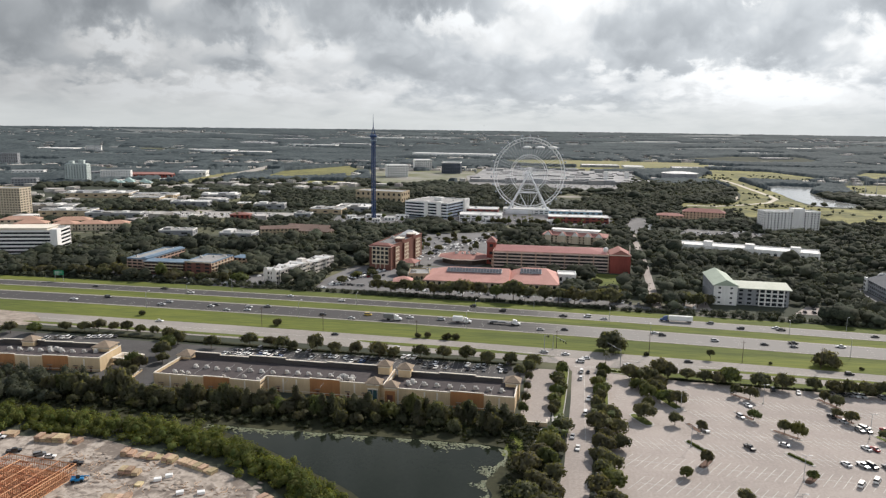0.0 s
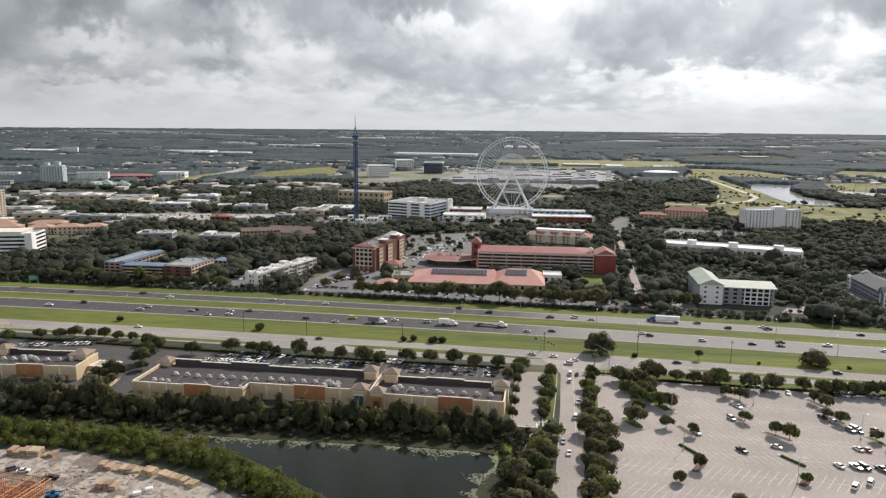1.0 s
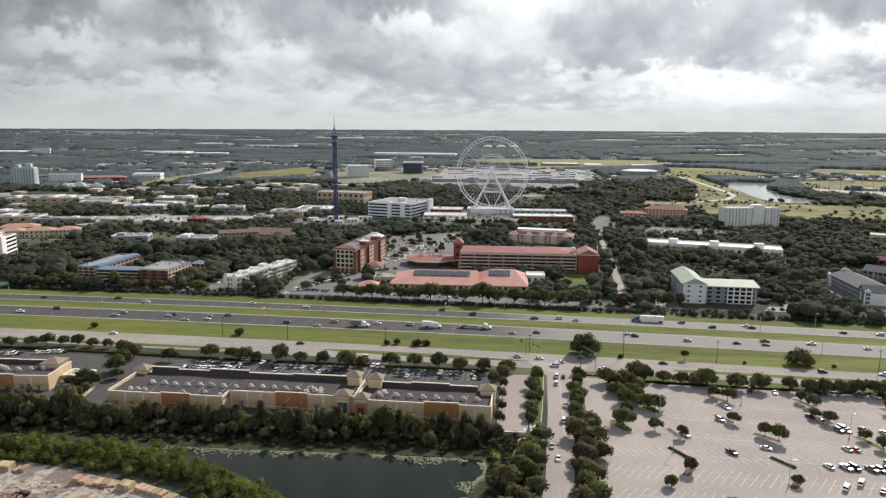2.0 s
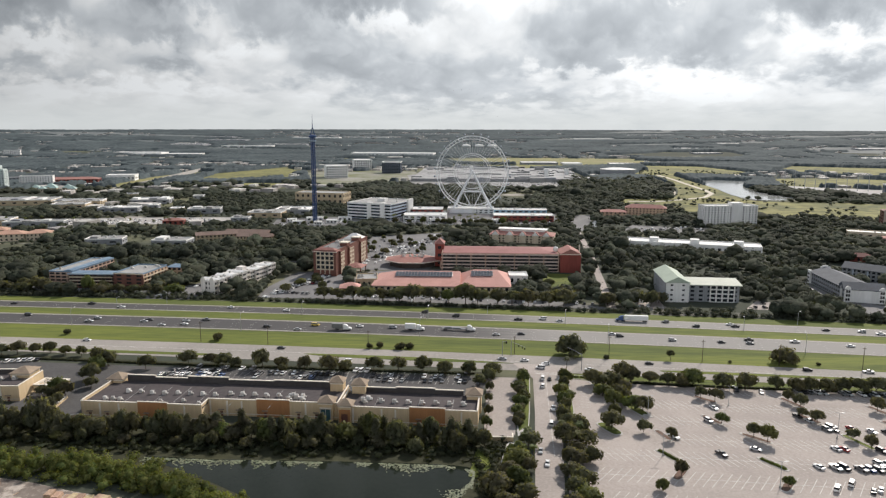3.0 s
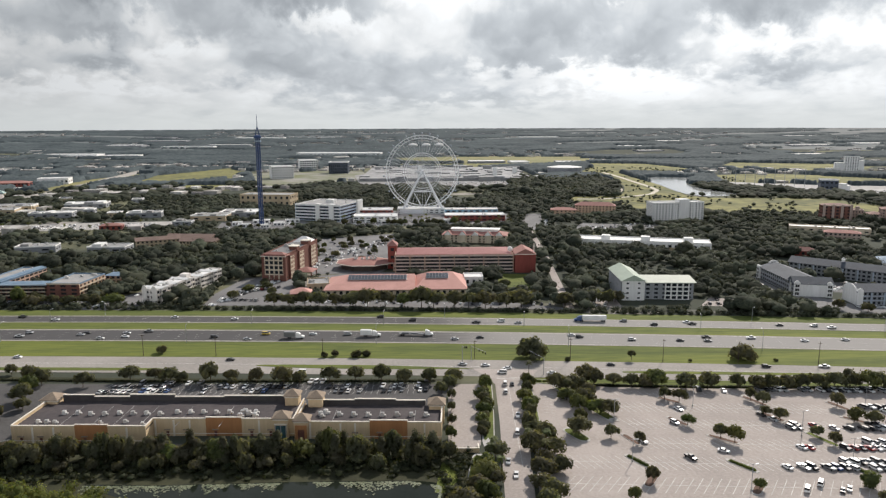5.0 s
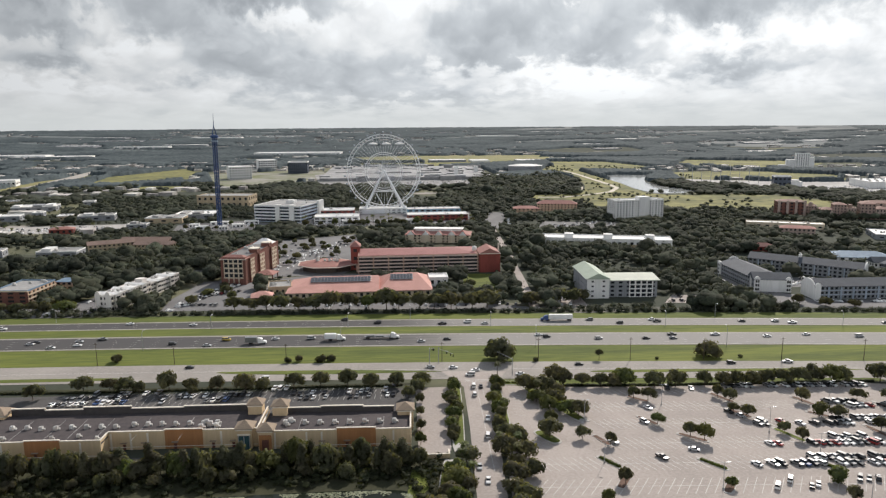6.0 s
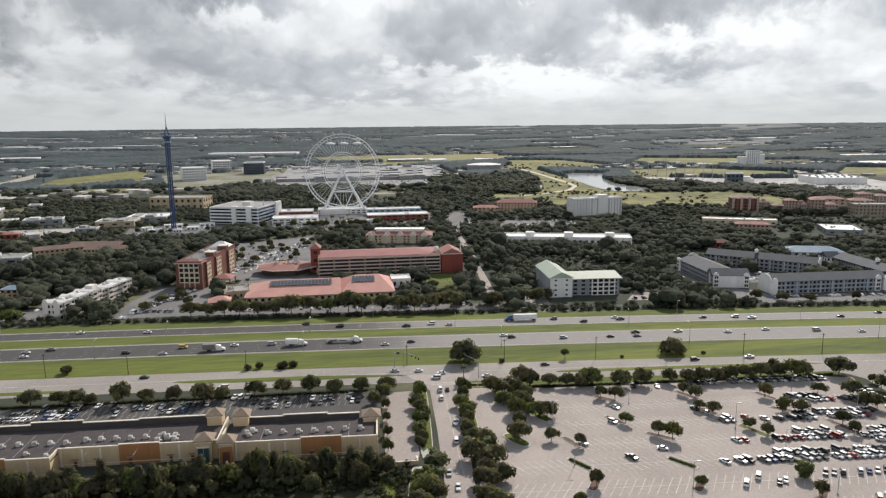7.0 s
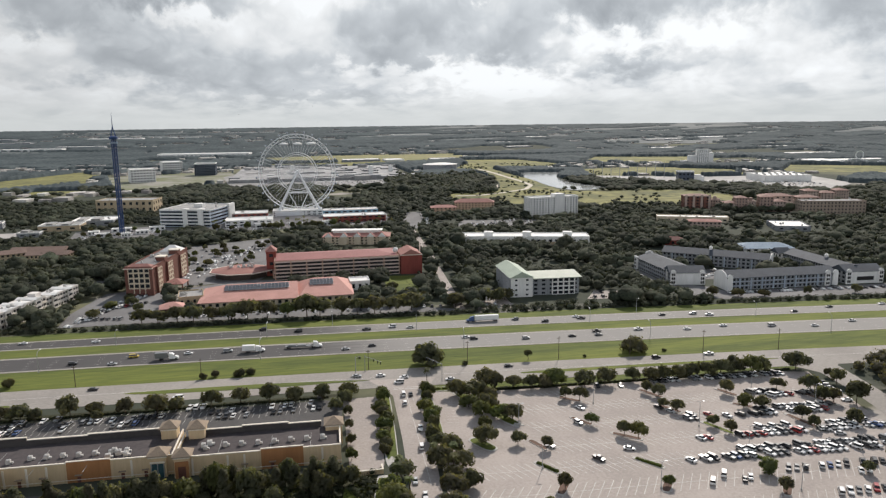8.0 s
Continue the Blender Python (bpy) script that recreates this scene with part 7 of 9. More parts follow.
def woods():
    rng = np.random.default_rng(12)

    def lumps(p, lo, hi, hlo, hhi):
        n = len(p)
        h = rng.uniform(hlo, hhi, n)
        w = rng.uniform(lo, hi, n)
        return np.stack([p[:, 0], p[:, 1], h * 0.52, w, w * rng.uniform(0.85, 1.15, n), h * 0.5], 1)

    def clear(p, front, margin, gap):
        """Off buildings and bare patches, and not close before them."""
        return p[clear_of(p, front, margin) & clear_of(p + np.array([0, gap]), front, 0.5) & clear_of(p + np.array([0, gap * 0.5]), front, 0.5)]

    def crowns(p, lobes, lo, hi, patch, seed, tall=1.0):
        """Trees of several lobes each; tall and low stands alternate in patches."""
        n = len(p)
        big = np.clip(0.5 + fractal(p, patch, seed), 0, 1)
        w = (lo + (hi - lo) * big) * np.exp(rng.normal(0, 0.2, n))
        h = w * rng.uniform(1.25, 1.75, n) * tall + 1.0
        out = [np.stack([p[:, 0], p[:, 1], h * 0.45, w * 1.02, w * 1.02, h * 0.42], 1)]
        for k in range(1, lobes):
            a = rng.uniform(0, 2 * np.pi, n) + k * 2.4
            q = w * 0.62 * np.sqrt((k - 0.4) / lobes) * rng.uniform(0.7, 1.25, n)
            z = h * (0.70 - 0.26 * (k / lobes) + rng.uniform(-0.06, 0.06, n))
            r = w * rng.uniform(0.36, 0.58, n)
            out.append(np.stack([p[:, 0] + q * np.cos(a), p[:, 1] + q * np.sin(a), z, r, r, np.minimum(r * rng.uniform(0.6, 0.85, n), z)], 1))
        return np.concatenate(out)

    # between the highway and the wheel: near, then farther
    p = scatter(rng, 470, 760, -47, 50, 9.8)
    p = p[p[:, 1] > curve_y(p[:, 0], FAR_UP + 20)]
    p = clear(p, 6, 1.5, 9)
    p = p[fractal(p, 0.013, 3.0) > -0.34]
    s = crowns(p, 5, 4.6, 8.2, 0.02, 8.0)
    stuff_clumps("woods", s, ICO1, WOODS, "dense dark green trees between the buildings", 1, 0.14, cards=len(p) * 76, card=0.65, core_size=0.78)
    p = scatter(rng, 760, 1330, -48, 50, 11.2)
    p = clear(p, 5, 2, 20)
    p = p[roof_gap(p)]
    p = p[fractal(p, 0.009, 5.0) > -0.30]
    s = crowns(p, 3, 4.6, 7.6, 0.012, 18.0, 0.8)
    stuff_clumps("woods", s, ICO1, WOODS, "dense dark green trees farther off", 2, 0.16, cards=len(p) * 22, card=0.95, core_size=0.82)
    p = scatter(rng, 1330, 1600, -47, 50, 12.5)
    p = clear(p, 5, 3, 30)
    p = p[roof_gap(p)]
    p = p[fractal(p, 0.007, 6.0) > -0.25]
    s = crowns(p, 2, 6.0, 9.0, 0.01, 28.0, 0.7)
    stuff_clumps("woods", s, ICO1, WOODS, "dark woods beyond the big wheel", 13, 0.16)
    # low trees and bushes in the gaps round the buildings
    p = scatter(rng, 500, 1250, -47, 50, 13.0)
    p = p[(p[:, 1] > curve_y(p[:, 0], FAR_UP + 26)) & clear_of(p, 3, 1.0)]
    p = p[fractal(p, 0.02, 77.0) > -0.12]
    stuff_clumps("low_trees", lumps(p, 1.8, 3.6, 2.6, 4.6), ICO1, WOODS, "low trees and bushes round the buildings", 17, 0.2, cards=len(p) * 6, card=0.6, core_size=0.8)
    far_canopy()
    # scattered small trees on the open grassland
    p = np.stack([rng.uniform(250, 720, 1500), rng.uniform(980, 2050, 1500)], 1)
    p = p[~clear_of(p, 10, 2) & clear_of(p, 10, 2, skip=("field", "meadow"))]
    p = p[fractal(p, 0.012, 41.0) > 0.06]
    stuff_clumps("field_trees", lumps(p, 1.6, 5.0, 1.8, 5.5), ICO1, WOODS, "scattered small trees and scrub on open grassland", 7, 0.25, cards=len(p) * 8, card=0.7)
    # a dense wood beside the grassland
    p = scatter(rng, 1270, 1680, 4, 20, 13.0)
    p = p[(p[:, 0] > 155 + 0.25 * np.clip(p[:, 1] - 1400, 0, 400)) & (p[:, 0] < np.interp(p[:, 1], [1270, 1330, 1450, 1680], [340, 362, 388, 395]))]
    stuff_clumps("woods", crowns(p, 3, 8.0, 10.5, 0.01, 44.0, 0.8), ICO1, WOODS, "dense round wood beside the grassland", 5, 0.14, cards=len(p) * 26, card=1.2, core_size=0.74)
    # belt before the resort blocks
    p = np.stack([rng.uniform(500, 830, 170), rng.uniform(0, 1, 170)], 1)
    p[:, 1] = 892 - 0.22 * (p[:, 0] - 520) + 10 * p[:, 1] - 12
    stuff_clumps("woods", crowns(p, 3, 4.5, 7.0, 0.01, 52.0), ICO1, WOODS, "dark trees before the resort blocks", 16, 0.14, cards=len(p) * 40, card=0.9, core_size=0.7)
    # wood at the corner of the side road
    p = scatter(rng, 330, 520, 37, 52, 6.5)
    p = p[(p[:, 1] < curve_y(p[:, 0], FRONT_LO - 2)) & (p[:, 0] > np.interp(p[:, 1], [170, 240, 290, 318, 345], [238, 248, 257, 261, 278]) + 2.5)]
    stuff_clumps("woods", crowns(p, 5, 4.0, 6.0, 0.02, 31.0), ICO1, LEAF, "dark wood at the corner of the side road", 6, 0.16, cards=len(p) * 130, card=0.55, core_size=0.66)


woods()


def small_buildings():
    """Countless small pale roofs in the far suburbs, joined."""
    v, f = [], []
    for x, y, w, d, h, a in SUBURB:
        r = math.hypot(x, y)
        z, c, s, o = land_z(r), math.cos(a), math.sin(a), len(v)
        for zz in (z - 1, z + h):
            for u, t in ((-w, -d), (w, -d), (w, d), (-w, d)):
                v.append((x + (c * u - s * t) / 2, y + (s * u + c * t) / 2, zz))
        f += [(o + 4, o + 5, o + 6, o + 7), (o, o + 1, o + 5, o + 4), (o + 1, o + 2, o + 6, o + 5), (o + 2, o + 3, o + 7, o + 6), (o + 3, o, o + 4, o + 7)]
    m = mat("suburb_roofs", (0.55, 0.53, 0.50), (0.26, 0.24, 0.225), 0.8, 0.05, 0.03, island=0.45)
    tagged(raw("suburb_roofs", v, f, m), "scattered small pale roofs of distant suburbs", "houses", "", "stuff")


small_buildings()


def lake_hedge():
    """The bushy belt on the dam between the building site and the lake."""
    rng = np.random.default_rng(31)
    line = [(-300, 247), (-215, 233), (-178, 229), (-150, 229), (-124, 225), (-101, 214.5), (-77, 200), (-58, 186), (-42, 163)]
    spots = []
    for (x0, y0), (x1, y1) in zip(line, line[1:]):
        n = int(math.hypot(x1 - x0, y1 - y0) * 2.2)
        for _ in range(n):
            t, o = rng.uniform(), rng.normal(0, 4.2)
            h = rng.uniform(3.4, 7.0) * (1.0 if abs(o) < 4 else 0.6)
            r = rng.uniform(1.5, 2.8)
            spots.append((x0 + t * (x1 - x0) + o * 0.4, y0 + t * (y1 - y0) + o, h * 0.5, r, r, h * 0.5))
    stuff_clumps("hedge_belt", spots, ICO1, HEDGE, "sunlit bushy belt of young trees on the dam", 8, 0.13, cards=66000, card=0.34, core_size=0.66)
    # undergrowth at the foot of the shop trees and on the banks
    spots = []
    for _ in range(620):
        x = rng.uniform(-300, 14)
        y = 250.5 + (0 if x > -190 else (-190 - x) * 0.02) + rng.normal(2, 4.4)
        if y < 242.5 and x > -128:
            continue
        h = rng.uniform(0.8, 3.2)
        r = rng.uniform(1.2, 2.8)
        spots.append((x, y, h * 0.45, r, r, h * 0.5))
    for _ in range(120):
        x, y = rng.uniform(2, 16), rng.uniform(185, 262)
        h, r = rng.uniform(0.8, 2.6), rng.uniform(1.0, 2.2)
        spots.append((x, y, h * 0.45, r, r, h * 0.5))
    stuff_clumps("undergrowth", spots, ICO1, SCRUB, "scrub under the lakeside trees, tree shade put into its dark colour", 9, 0.15, cards=30000, card=0.34, core_size=0.6)


lake_hedge()


def shrub_belts():
    rng = np.random.default_rng(77)
    spots = []
    for i in range(360):
        x = -560 + i * 2.95 + rng.uniform(-2, 2)
        r = rng.uniform(1.3, 2.9)
        spots.append((x, float(curve_y(x, FAR_UP + 17)) + rng.uniform(-2, 2), r * 0.6, r, r, r * 0.8))
    for i in range(330):
        x = rng.uniform(-560, 500)
        if -170 < x < 100 or x > 278:
            continue
        r = rng.uniform(1.8, 3.8)
        spots.append((x, float(curve_y(x, FAR_UP + 24)) + rng.uniform(-4, 5), r * 0.6, r, r, r * 0.8))
    stuff_clumps("shrub_row", spots, ICO1, WOODS, "row of dark shrubs along the highway fence", 14, 0.14, cards=34000, card=0.42, core_size=0.68)
    # clipped dark hedges along the car parks
    spots = []
    for x0, y0, x1, y1 in ((62, 333.5, 130, 327.5), (130, 327.5, 234, 322.5), (-300, 354.5, -150, 345.2), (-150, 345.2, 2, 340)):
        n = int(math.hypot(x1 - x0, y1 - y0) / 0.8)
        for i in range(n):
            t = (i + rng.uniform(0, 0.6)) / n
            r = rng.uniform(0.7, 1.1)
            spots.append((x0 + t * (x1 - x0), y0 + t * (y1 - y0) + rng.uniform(-0.3, 0.3), 0.5, r, r, r * 0.85))
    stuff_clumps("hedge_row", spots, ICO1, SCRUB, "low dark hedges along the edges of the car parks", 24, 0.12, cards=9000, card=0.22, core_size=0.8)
    spots = []
    for i in range(240):
        x, y = rng.uniform(-330, -208), rng.uniform(250, 284)
        if y > 283 - max(0, (x + 300)) * 0.0:
            continue
        h, r = rng.uniform(3.5, 7.5), rng.uniform(1.8, 3.6)
        spots.append((x, y, h * 0.5, r, r, h * 0.5))
    stuff_clumps("thicket", spots, ICO1, WOODS, "dark thicket of trees beside the shops", 15, 0.14, cards=26000, card=0.42)


shrub_belts()


def rows_of_trees():
    rng = random.Random(17)
    # belt in front of the shops
    x = -214.0
    while x < 6:
        y = 259.0 - 0.012 * (x + 100) + rng.uniform(-2.6, 2.6)
        half = rng.uniform(3.0, 4.6)
        tree(x, y, half, rng.uniform(8.2, 11.4), rng.choice(("oak", "tall", "oak", "tall", "bush")), "dark green tree in a belt behind the shops", "tree belt by the lake")
        x += rng.uniform(2.6, 4.0)
    for i in range(24):
        tree(-208 + i * 9 + rng.uniform(-4, 4), 252 + rng.uniform(-1.8, 1.5), rng.uniform(2.2, 3.2), rng.uniform(4.0, 6.5), rng.choice(("oak", "bush")), "small dark green tree on the lake bank", "tree belt by the lake")
    for x, y, h in ((-192, 284, 3.2), (-190.5, 290, 3.4), (-191.5, 297, 3.6), (-203, 298, 2.6), (-199, 296, 2.4)):
        tree(x, y, h, h * 2.1, "oak", "slender tree beside the shop access road", "trees by the access road", stem=0.32)
    # trees round the inn beyond the highway
    for x, y, h in ((-346, 517, 5.0), (-337, 515, 4.4), (-327, 513, 3.4), (-312, 511, 2.6), (-297, 510, 4.0), (-289, 514, 4.6), (-282, 510, 3.4), (-273, 509, 2.6), (-266, 508, 3.0), (-259, 509, 2.8), (-247, 520, 5.4), (-243, 532, 5.0), (-240, 545, 5.4), (-357, 520, 4.6), (-364, 536, 5.0), (-362, 552, 4.8)):
        tree(x, y, h, h * 1.7, "oak", "dark green tree beside an inn car park", "trees round the inn", stem=0.2)
    # street trees behind the shops
    for x, y, h in ((-304, 347, 4.5), (-289, 349, 4.2), (-275, 357, 3.4), (-264, 358, 3.3), (-255, 360, 3.6), (-246, 361, 3.2), (-238, 362, 3.8), (-228, 361, 3.6), (-218, 359, 3.2), (-206, 354, 3.4), (-193, 343, 4.6), (-197, 337, 4.2), (-192, 322, 4.4), (-197, 304, 4.0), (-186, 312, 3.6),
                    (-172, 340, 3.8), (-152, 348, 4.2), (-140, 347, 4.6), (-132, 345, 4.2), (-125, 345, 3.4), (-112, 345, 4.8), (-101, 345, 3.6), (-99, 339, 3.0), (-88, 344, 4.2), (-74, 340, 5.4), (-65, 341, 4.0), (-51, 342, 4.4), (-38, 343, 4.2), (-25, 341, 3.8), (-14, 341, 4.6), (-1, 340, 3.8), (11, 341, 3.8), (8, 334, 3.4), (4, 326, 2.8)):
        tree(x, y - 1.2, h * 1.08, h * 1.9, "oak", "round dark green street tree on a grass strip", "street trees along the frontage road", stem=0.24)
    # street trees along the parking lot
    for x, y, h in ((77, 337, 4.6), (80, 334, 4.0), (89, 333, 3.6), (99, 330, 4.4), (104, 329, 4.0), (110, 331, 5.0), (124, 327, 4.4), (135, 326, 5.0), (149, 327, 4.6), (158, 325, 4.4), (164, 325, 4.8), (172, 325, 4.6), (179, 325, 4.4), (187, 324, 4.8), (195, 324, 4.8), (203, 324, 4.6), (211, 323, 5.0), (218, 323, 4.6), (237, 322.5, 5.6)):
        tree(x, y - 1.2, h, h * 1.8, "oak", "round dark green street tree beside the parking lot", "street trees along the parking lot", stem=0.24)
    # trees on islands in the lot
    for x, y, h in ((74, 276, 3.0), (82, 269, 2.6), (109, 315.5, 3.0), (114.5, 312, 3.2), (109, 287, 3.2), (117, 273, 3.6), (121.5, 269.5, 3.6), (78.5, 239, 3.0), (148, 313, 3.2), (151.5, 307, 3.0), (146, 295, 3.0), (151, 290, 3.4), (157, 273, 2.8), (160.5, 265.5, 3.2), (184, 304, 3.6), (182, 287, 3.8), (188.5, 284, 3.8), (197, 271, 3.4),
                    (197.5, 262, 2.6), (115, 232, 1.9), (152, 220, 2.6), (189, 225, 2.4), (210, 303, 3.4), (222, 295, 4.0), (219, 284, 4.4), (225, 284, 4.2), (233, 279, 4.8), (242, 303, 3.6), (246, 311, 2.4), (215, 262, 3.0), (206, 232, 2.8), (120, 205, 2.8), (100, 198, 2.6), (86, 212, 3.0)):
        tree(x, y - 2.4, h * 0.98, h * 2.05, "oak", "small round tree on a parking lot island", "parking lot trees", stem=0.30)
    tree(154, 230, 4.2, 6.6, "light", "bright green tree with paler leaves in the parking lot", "parking lot trees")
    tree(68, 226, 2.6, 4.6, "light", "bright green tree with paler leaves in the parking lot", "parking lot trees")
    # the big clump in the lot
    for x, y, h, k in ((62, 327, 5.0, "oak"), (68, 323, 5.2, "oak"), (74, 320, 4.8, "oak"), (63, 314, 5.0, "light"), (70, 309, 5.2, "oak"), (66, 302, 4.8, "light"), (73, 299, 5.2, "oak"), (78, 295, 4.8, "oak"), (60.5, 277, 5.0, "oak"), (64, 292, 3.4, "oak"), (74, 331, 4.4, "oak")):
        tree(x, y, h, h * 1.55, k, "large spreading tree in a clump in the lot", "tree clump in the lot")
    # rows along the entrance road
    for x0, n, dx in ((26.4, 11, 0.46), (47.0, 10, 0.56)):
        y = 337.0
        for i in range(n):
            half = rng.uniform(2.3, 3.7)
            tree(x0 - (337 - y) * dx / 5.6 + rng.uniform(-0.9, 0.9), y, half, half * rng.uniform(1.6, 2.1), rng.choice(("oak", "oak", "bush", "light")), "leafy green tree in a row along the entrance road", "trees along the entrance road")
            y -= rng.uniform(4.6, 7.6)
    for x, y, h in ((19, 248, 4.0), (18, 240, 4.2), (23, 236, 3.8), (15, 232, 4.0), (18, 226, 4.8), (10, 219, 4.8), (20, 215, 4.4), (13, 207, 5.0), (19, 200, 4.6), (9, 198, 4.4), (24, 259, 4.0), (16, 190, 5.0), (10, 183, 4.6),
                    (42, 279, 4.0), (46, 272, 4.2), (40, 262, 4.6), (47, 261, 4.6), (42, 252, 4.8), (40, 243, 4.8), (46, 246, 4.2), (38, 233, 4.6), (42, 225, 4.8), (37, 219, 5.0), (41, 212, 4.6), (35, 206, 4.8), (39, 197, 4.8), (34, 188, 5.0)):
        tree(x, y, h, h * 1.6, "oak", "broad dark green tree beside the entrance road", "broad trees by the entrance road")
    for x, y, z in ((22, 256, 6.5), (23.5, 262, 6.0), (50, 347, 7.5), (43, 256, 7.5), (38, 268, 6.5), (45, 266, 7), (64, 317, 9), (25, 246, 6)):
        palm(x, y, z)
    for x, y in ((9.5, 331), (9, 318), (8.6, 303), (8, 289), (7.5, 275)):
        tree(x, y, rng.uniform(1.9, 2.6), rng.uniform(3.8, 5.0), "oak", "small leafy tree beside the side parking strip", "trees by the side parking strip")
    for x, y in ((300, 462), (318, 458), (352, 455), (388, 451), (283, 470)):
        tree(x, y, rng.uniform(3.0, 5.0), rng.uniform(5.0, 7.5), "oak", "dark green tree before the motel car park", "trees before the motel")
    # single trees on the verges
    for x, y, h, t in ((55, 373, 8.4, 12.0), (171, 367, 7.0, 10.0)):
        tree(x, y, h, t, "dome", "large dark tree standing on the highway verge", "verge trees", stem=0.06)
    tree(110, 368, 2.4, 6.6, "oak", "small round tree on a slim trunk on the verge", "verge trees", stem=0.5)
    for x, y, h in ((-59, 381, 2.2), (-53, 381.5, 2.6), (-41, 380, 3.2), (-36, 380.5, 2.4), (-153, 390, 3.2), (75, 369, 1.6), (140, 366, 1.4), (187, 365, 1.4), (-250, 398, 2.6)):
        tree(x, y, h, h * 1.35, "bush", "small dark shrub on the highway verge", "verge shrubs")
    # shrubs and trees along the far side of the highway
    x = -425.0
    while x < -215:
        tree(x, float(curve_y(x, FAR_UP + 27)) + rng.uniform(-4, 5), rng.uniform(4.2, 6.6), rng.uniform(6.6, 9.4), "oak", "broad dark tree before the inn", "trees before the inn", stem=0.22)
        x += rng.uniform(7.5, 14.0)
    for i, x in enumerate((-112, -100, -89, -77, -66, -54, -43, -31, -19, -7, 4, 16, 28, 40, 52, 64)):
        tree(x + rng.uniform(-1.5, 1.5), 491 - 0.06 * (x + 94) + rng.uniform(-1, 1), rng.uniform(6.3, 7.2), rng.uniform(11.2, 12.8), "oak", "broad dark oak in a row before the restaurant", "trees before the restaurant", stem=0.3)
    for i in range(46):
        x = -120 + i * 6.5 + rng.uniform(-2, 2)
        y = rng.uniform(484, 498) if x > 95 else rng.uniform(512, 519)
        if x > 95 and not (136 < x < 204):
            tree(x, y - 0.05 * (x - 95), rng.uniform(4.5, 7.5), rng.uniform(7.5, 11), "oak", "dark green tree beyond the highway", "trees beyond the highway")
    for x, y in ((-140, 540), (-128, 548), (-146, 515), (-120, 528), (-132, 560), (56, 520), (66, 515), (78, 512), (90, 530), (60, 545), (84, 555), (52, 575)):
        tree(x, y, rng.uniform(3.5, 5.5), rng.uniform(5.5, 7.5), "oak", "dark green tree beside a hotel car park", "trees beside the hotels")
    for i in range(22):
        tree(rng.uniform(-115, -35), rng.uniform(650, 800), rng.uniform(2.5, 4), rng.uniform(4.5, 6), "oak", "small dark tree in the hotel car park", "trees beside the hotels")
    for i in range(26):
        x = -112 + i * 8.6 + rng.uniform(-2.5, 2.5)
        if -50 < x < 22 or i % 2:
            tree(x, rng.uniform(893, 904), rng.uniform(3.2, 5.0), rng.uniform(6.5, 9.0), "oak", "dark green tree before the shops near the wheel", "trees near the wheel")
    for i in range(8):
        tree(rng.uniform(-262, -165), rng.uniform(872, 930), rng.uniform(2.2, 3.4), rng.uniform(4.5, 6.5), "oak", "small dark tree on the ride plaza", "trees near the wheel")
    for i in range(18):
        palm(rng.uniform(-120, 110), rng.uniform(898, 925), rng.uniform(7, 11), "palms near the wheel", 3.0)
    for i in range(20):
        palm(rng.uniform(-640, -340), rng.uniform(862, 920), rng.uniform(7, 10), "palms in the shopping car park", 3.0)


rows_of_trees()


# ---- vehicles ----
TYRE = mat("tyre_rubber", (0.02, 0.02, 0.02), (0.015, 0.015, 0.015), 0.9, 3, 0.5)
CAR_GLASS = mat("car_glass", (0.02, 0.023, 0.026), (0.015, 0.017, 0.02), 0.08, 1, 0.2, spec=0.6)
PAINTS = {"white": paint("white_paint", (0.80, 0.80, 0.79)), "silver": paint("silver_paint", (0.50, 0.51, 0.52), 0.3, 0.3), "grey": paint("grey_paint", (0.17, 0.175, 0.18)), "black": paint("black_paint", (0.022, 0.022, 0.025)),
          "red": paint("red_paint", (0.33, 0.03, 0.03)), "blue": paint("blue_paint", (0.04, 0.085, 0.22)), "gold": paint("gold_paint", (0.42, 0.33, 0.2)), "yellow": paint("yellow_paint", (0.6, 0.42, 0.06)), "orange": paint("orange_paint", (0.55, 0.2, 0.03))}
COLOURS = ["white"] * 12 + ["silver"] * 8 + ["grey"] * 7 + ["black"] * 10 + ["red", "blue"]
PLAIN = ["white"] * 6 + ["silver"] * 3 + ["grey"] * 2 + ["black"] * 5
# lower side outline, cabin outline, width, wheel spots: x forward, z up
SHAPES = {
    "sedan": ([(-2.35, 0.3), (2.3, 0.28), (2.38, 0.62), (2.2, 0.8), (1.05, 0.95), (-1.5, 1.0), (-2.25, 0.98), (-2.4, 0.7)], [(1.05, 0.94), (0.35, 1.4), (-0.95, 1.44), (-1.75, 1.0)], 1.8, 1.42, 0.33),
    "suv": ([(-2.35, 0.38), (2.3, 0.36), (2.4, 0.75), (2.25, 0.98), (1.1, 1.1), (-2.2, 1.12), (-2.38, 0.8)], [(1.1, 1.09), (0.45, 1.68), (-1.9, 1.72), (-2.28, 1.1)], 1.9, 1.45, 0.37),
    "van": ([(-2.5, 0.35), (2.45, 0.33), (2.52, 0.75), (2.3, 1.05), (1.5, 1.15), (-2.45, 1.18), (-2.52, 0.8)], [(1.55, 1.14), (0.8, 1.92), (-2.35, 1.96), (-2.48, 1.16)], 1.98, 1.55, 0.36),
}


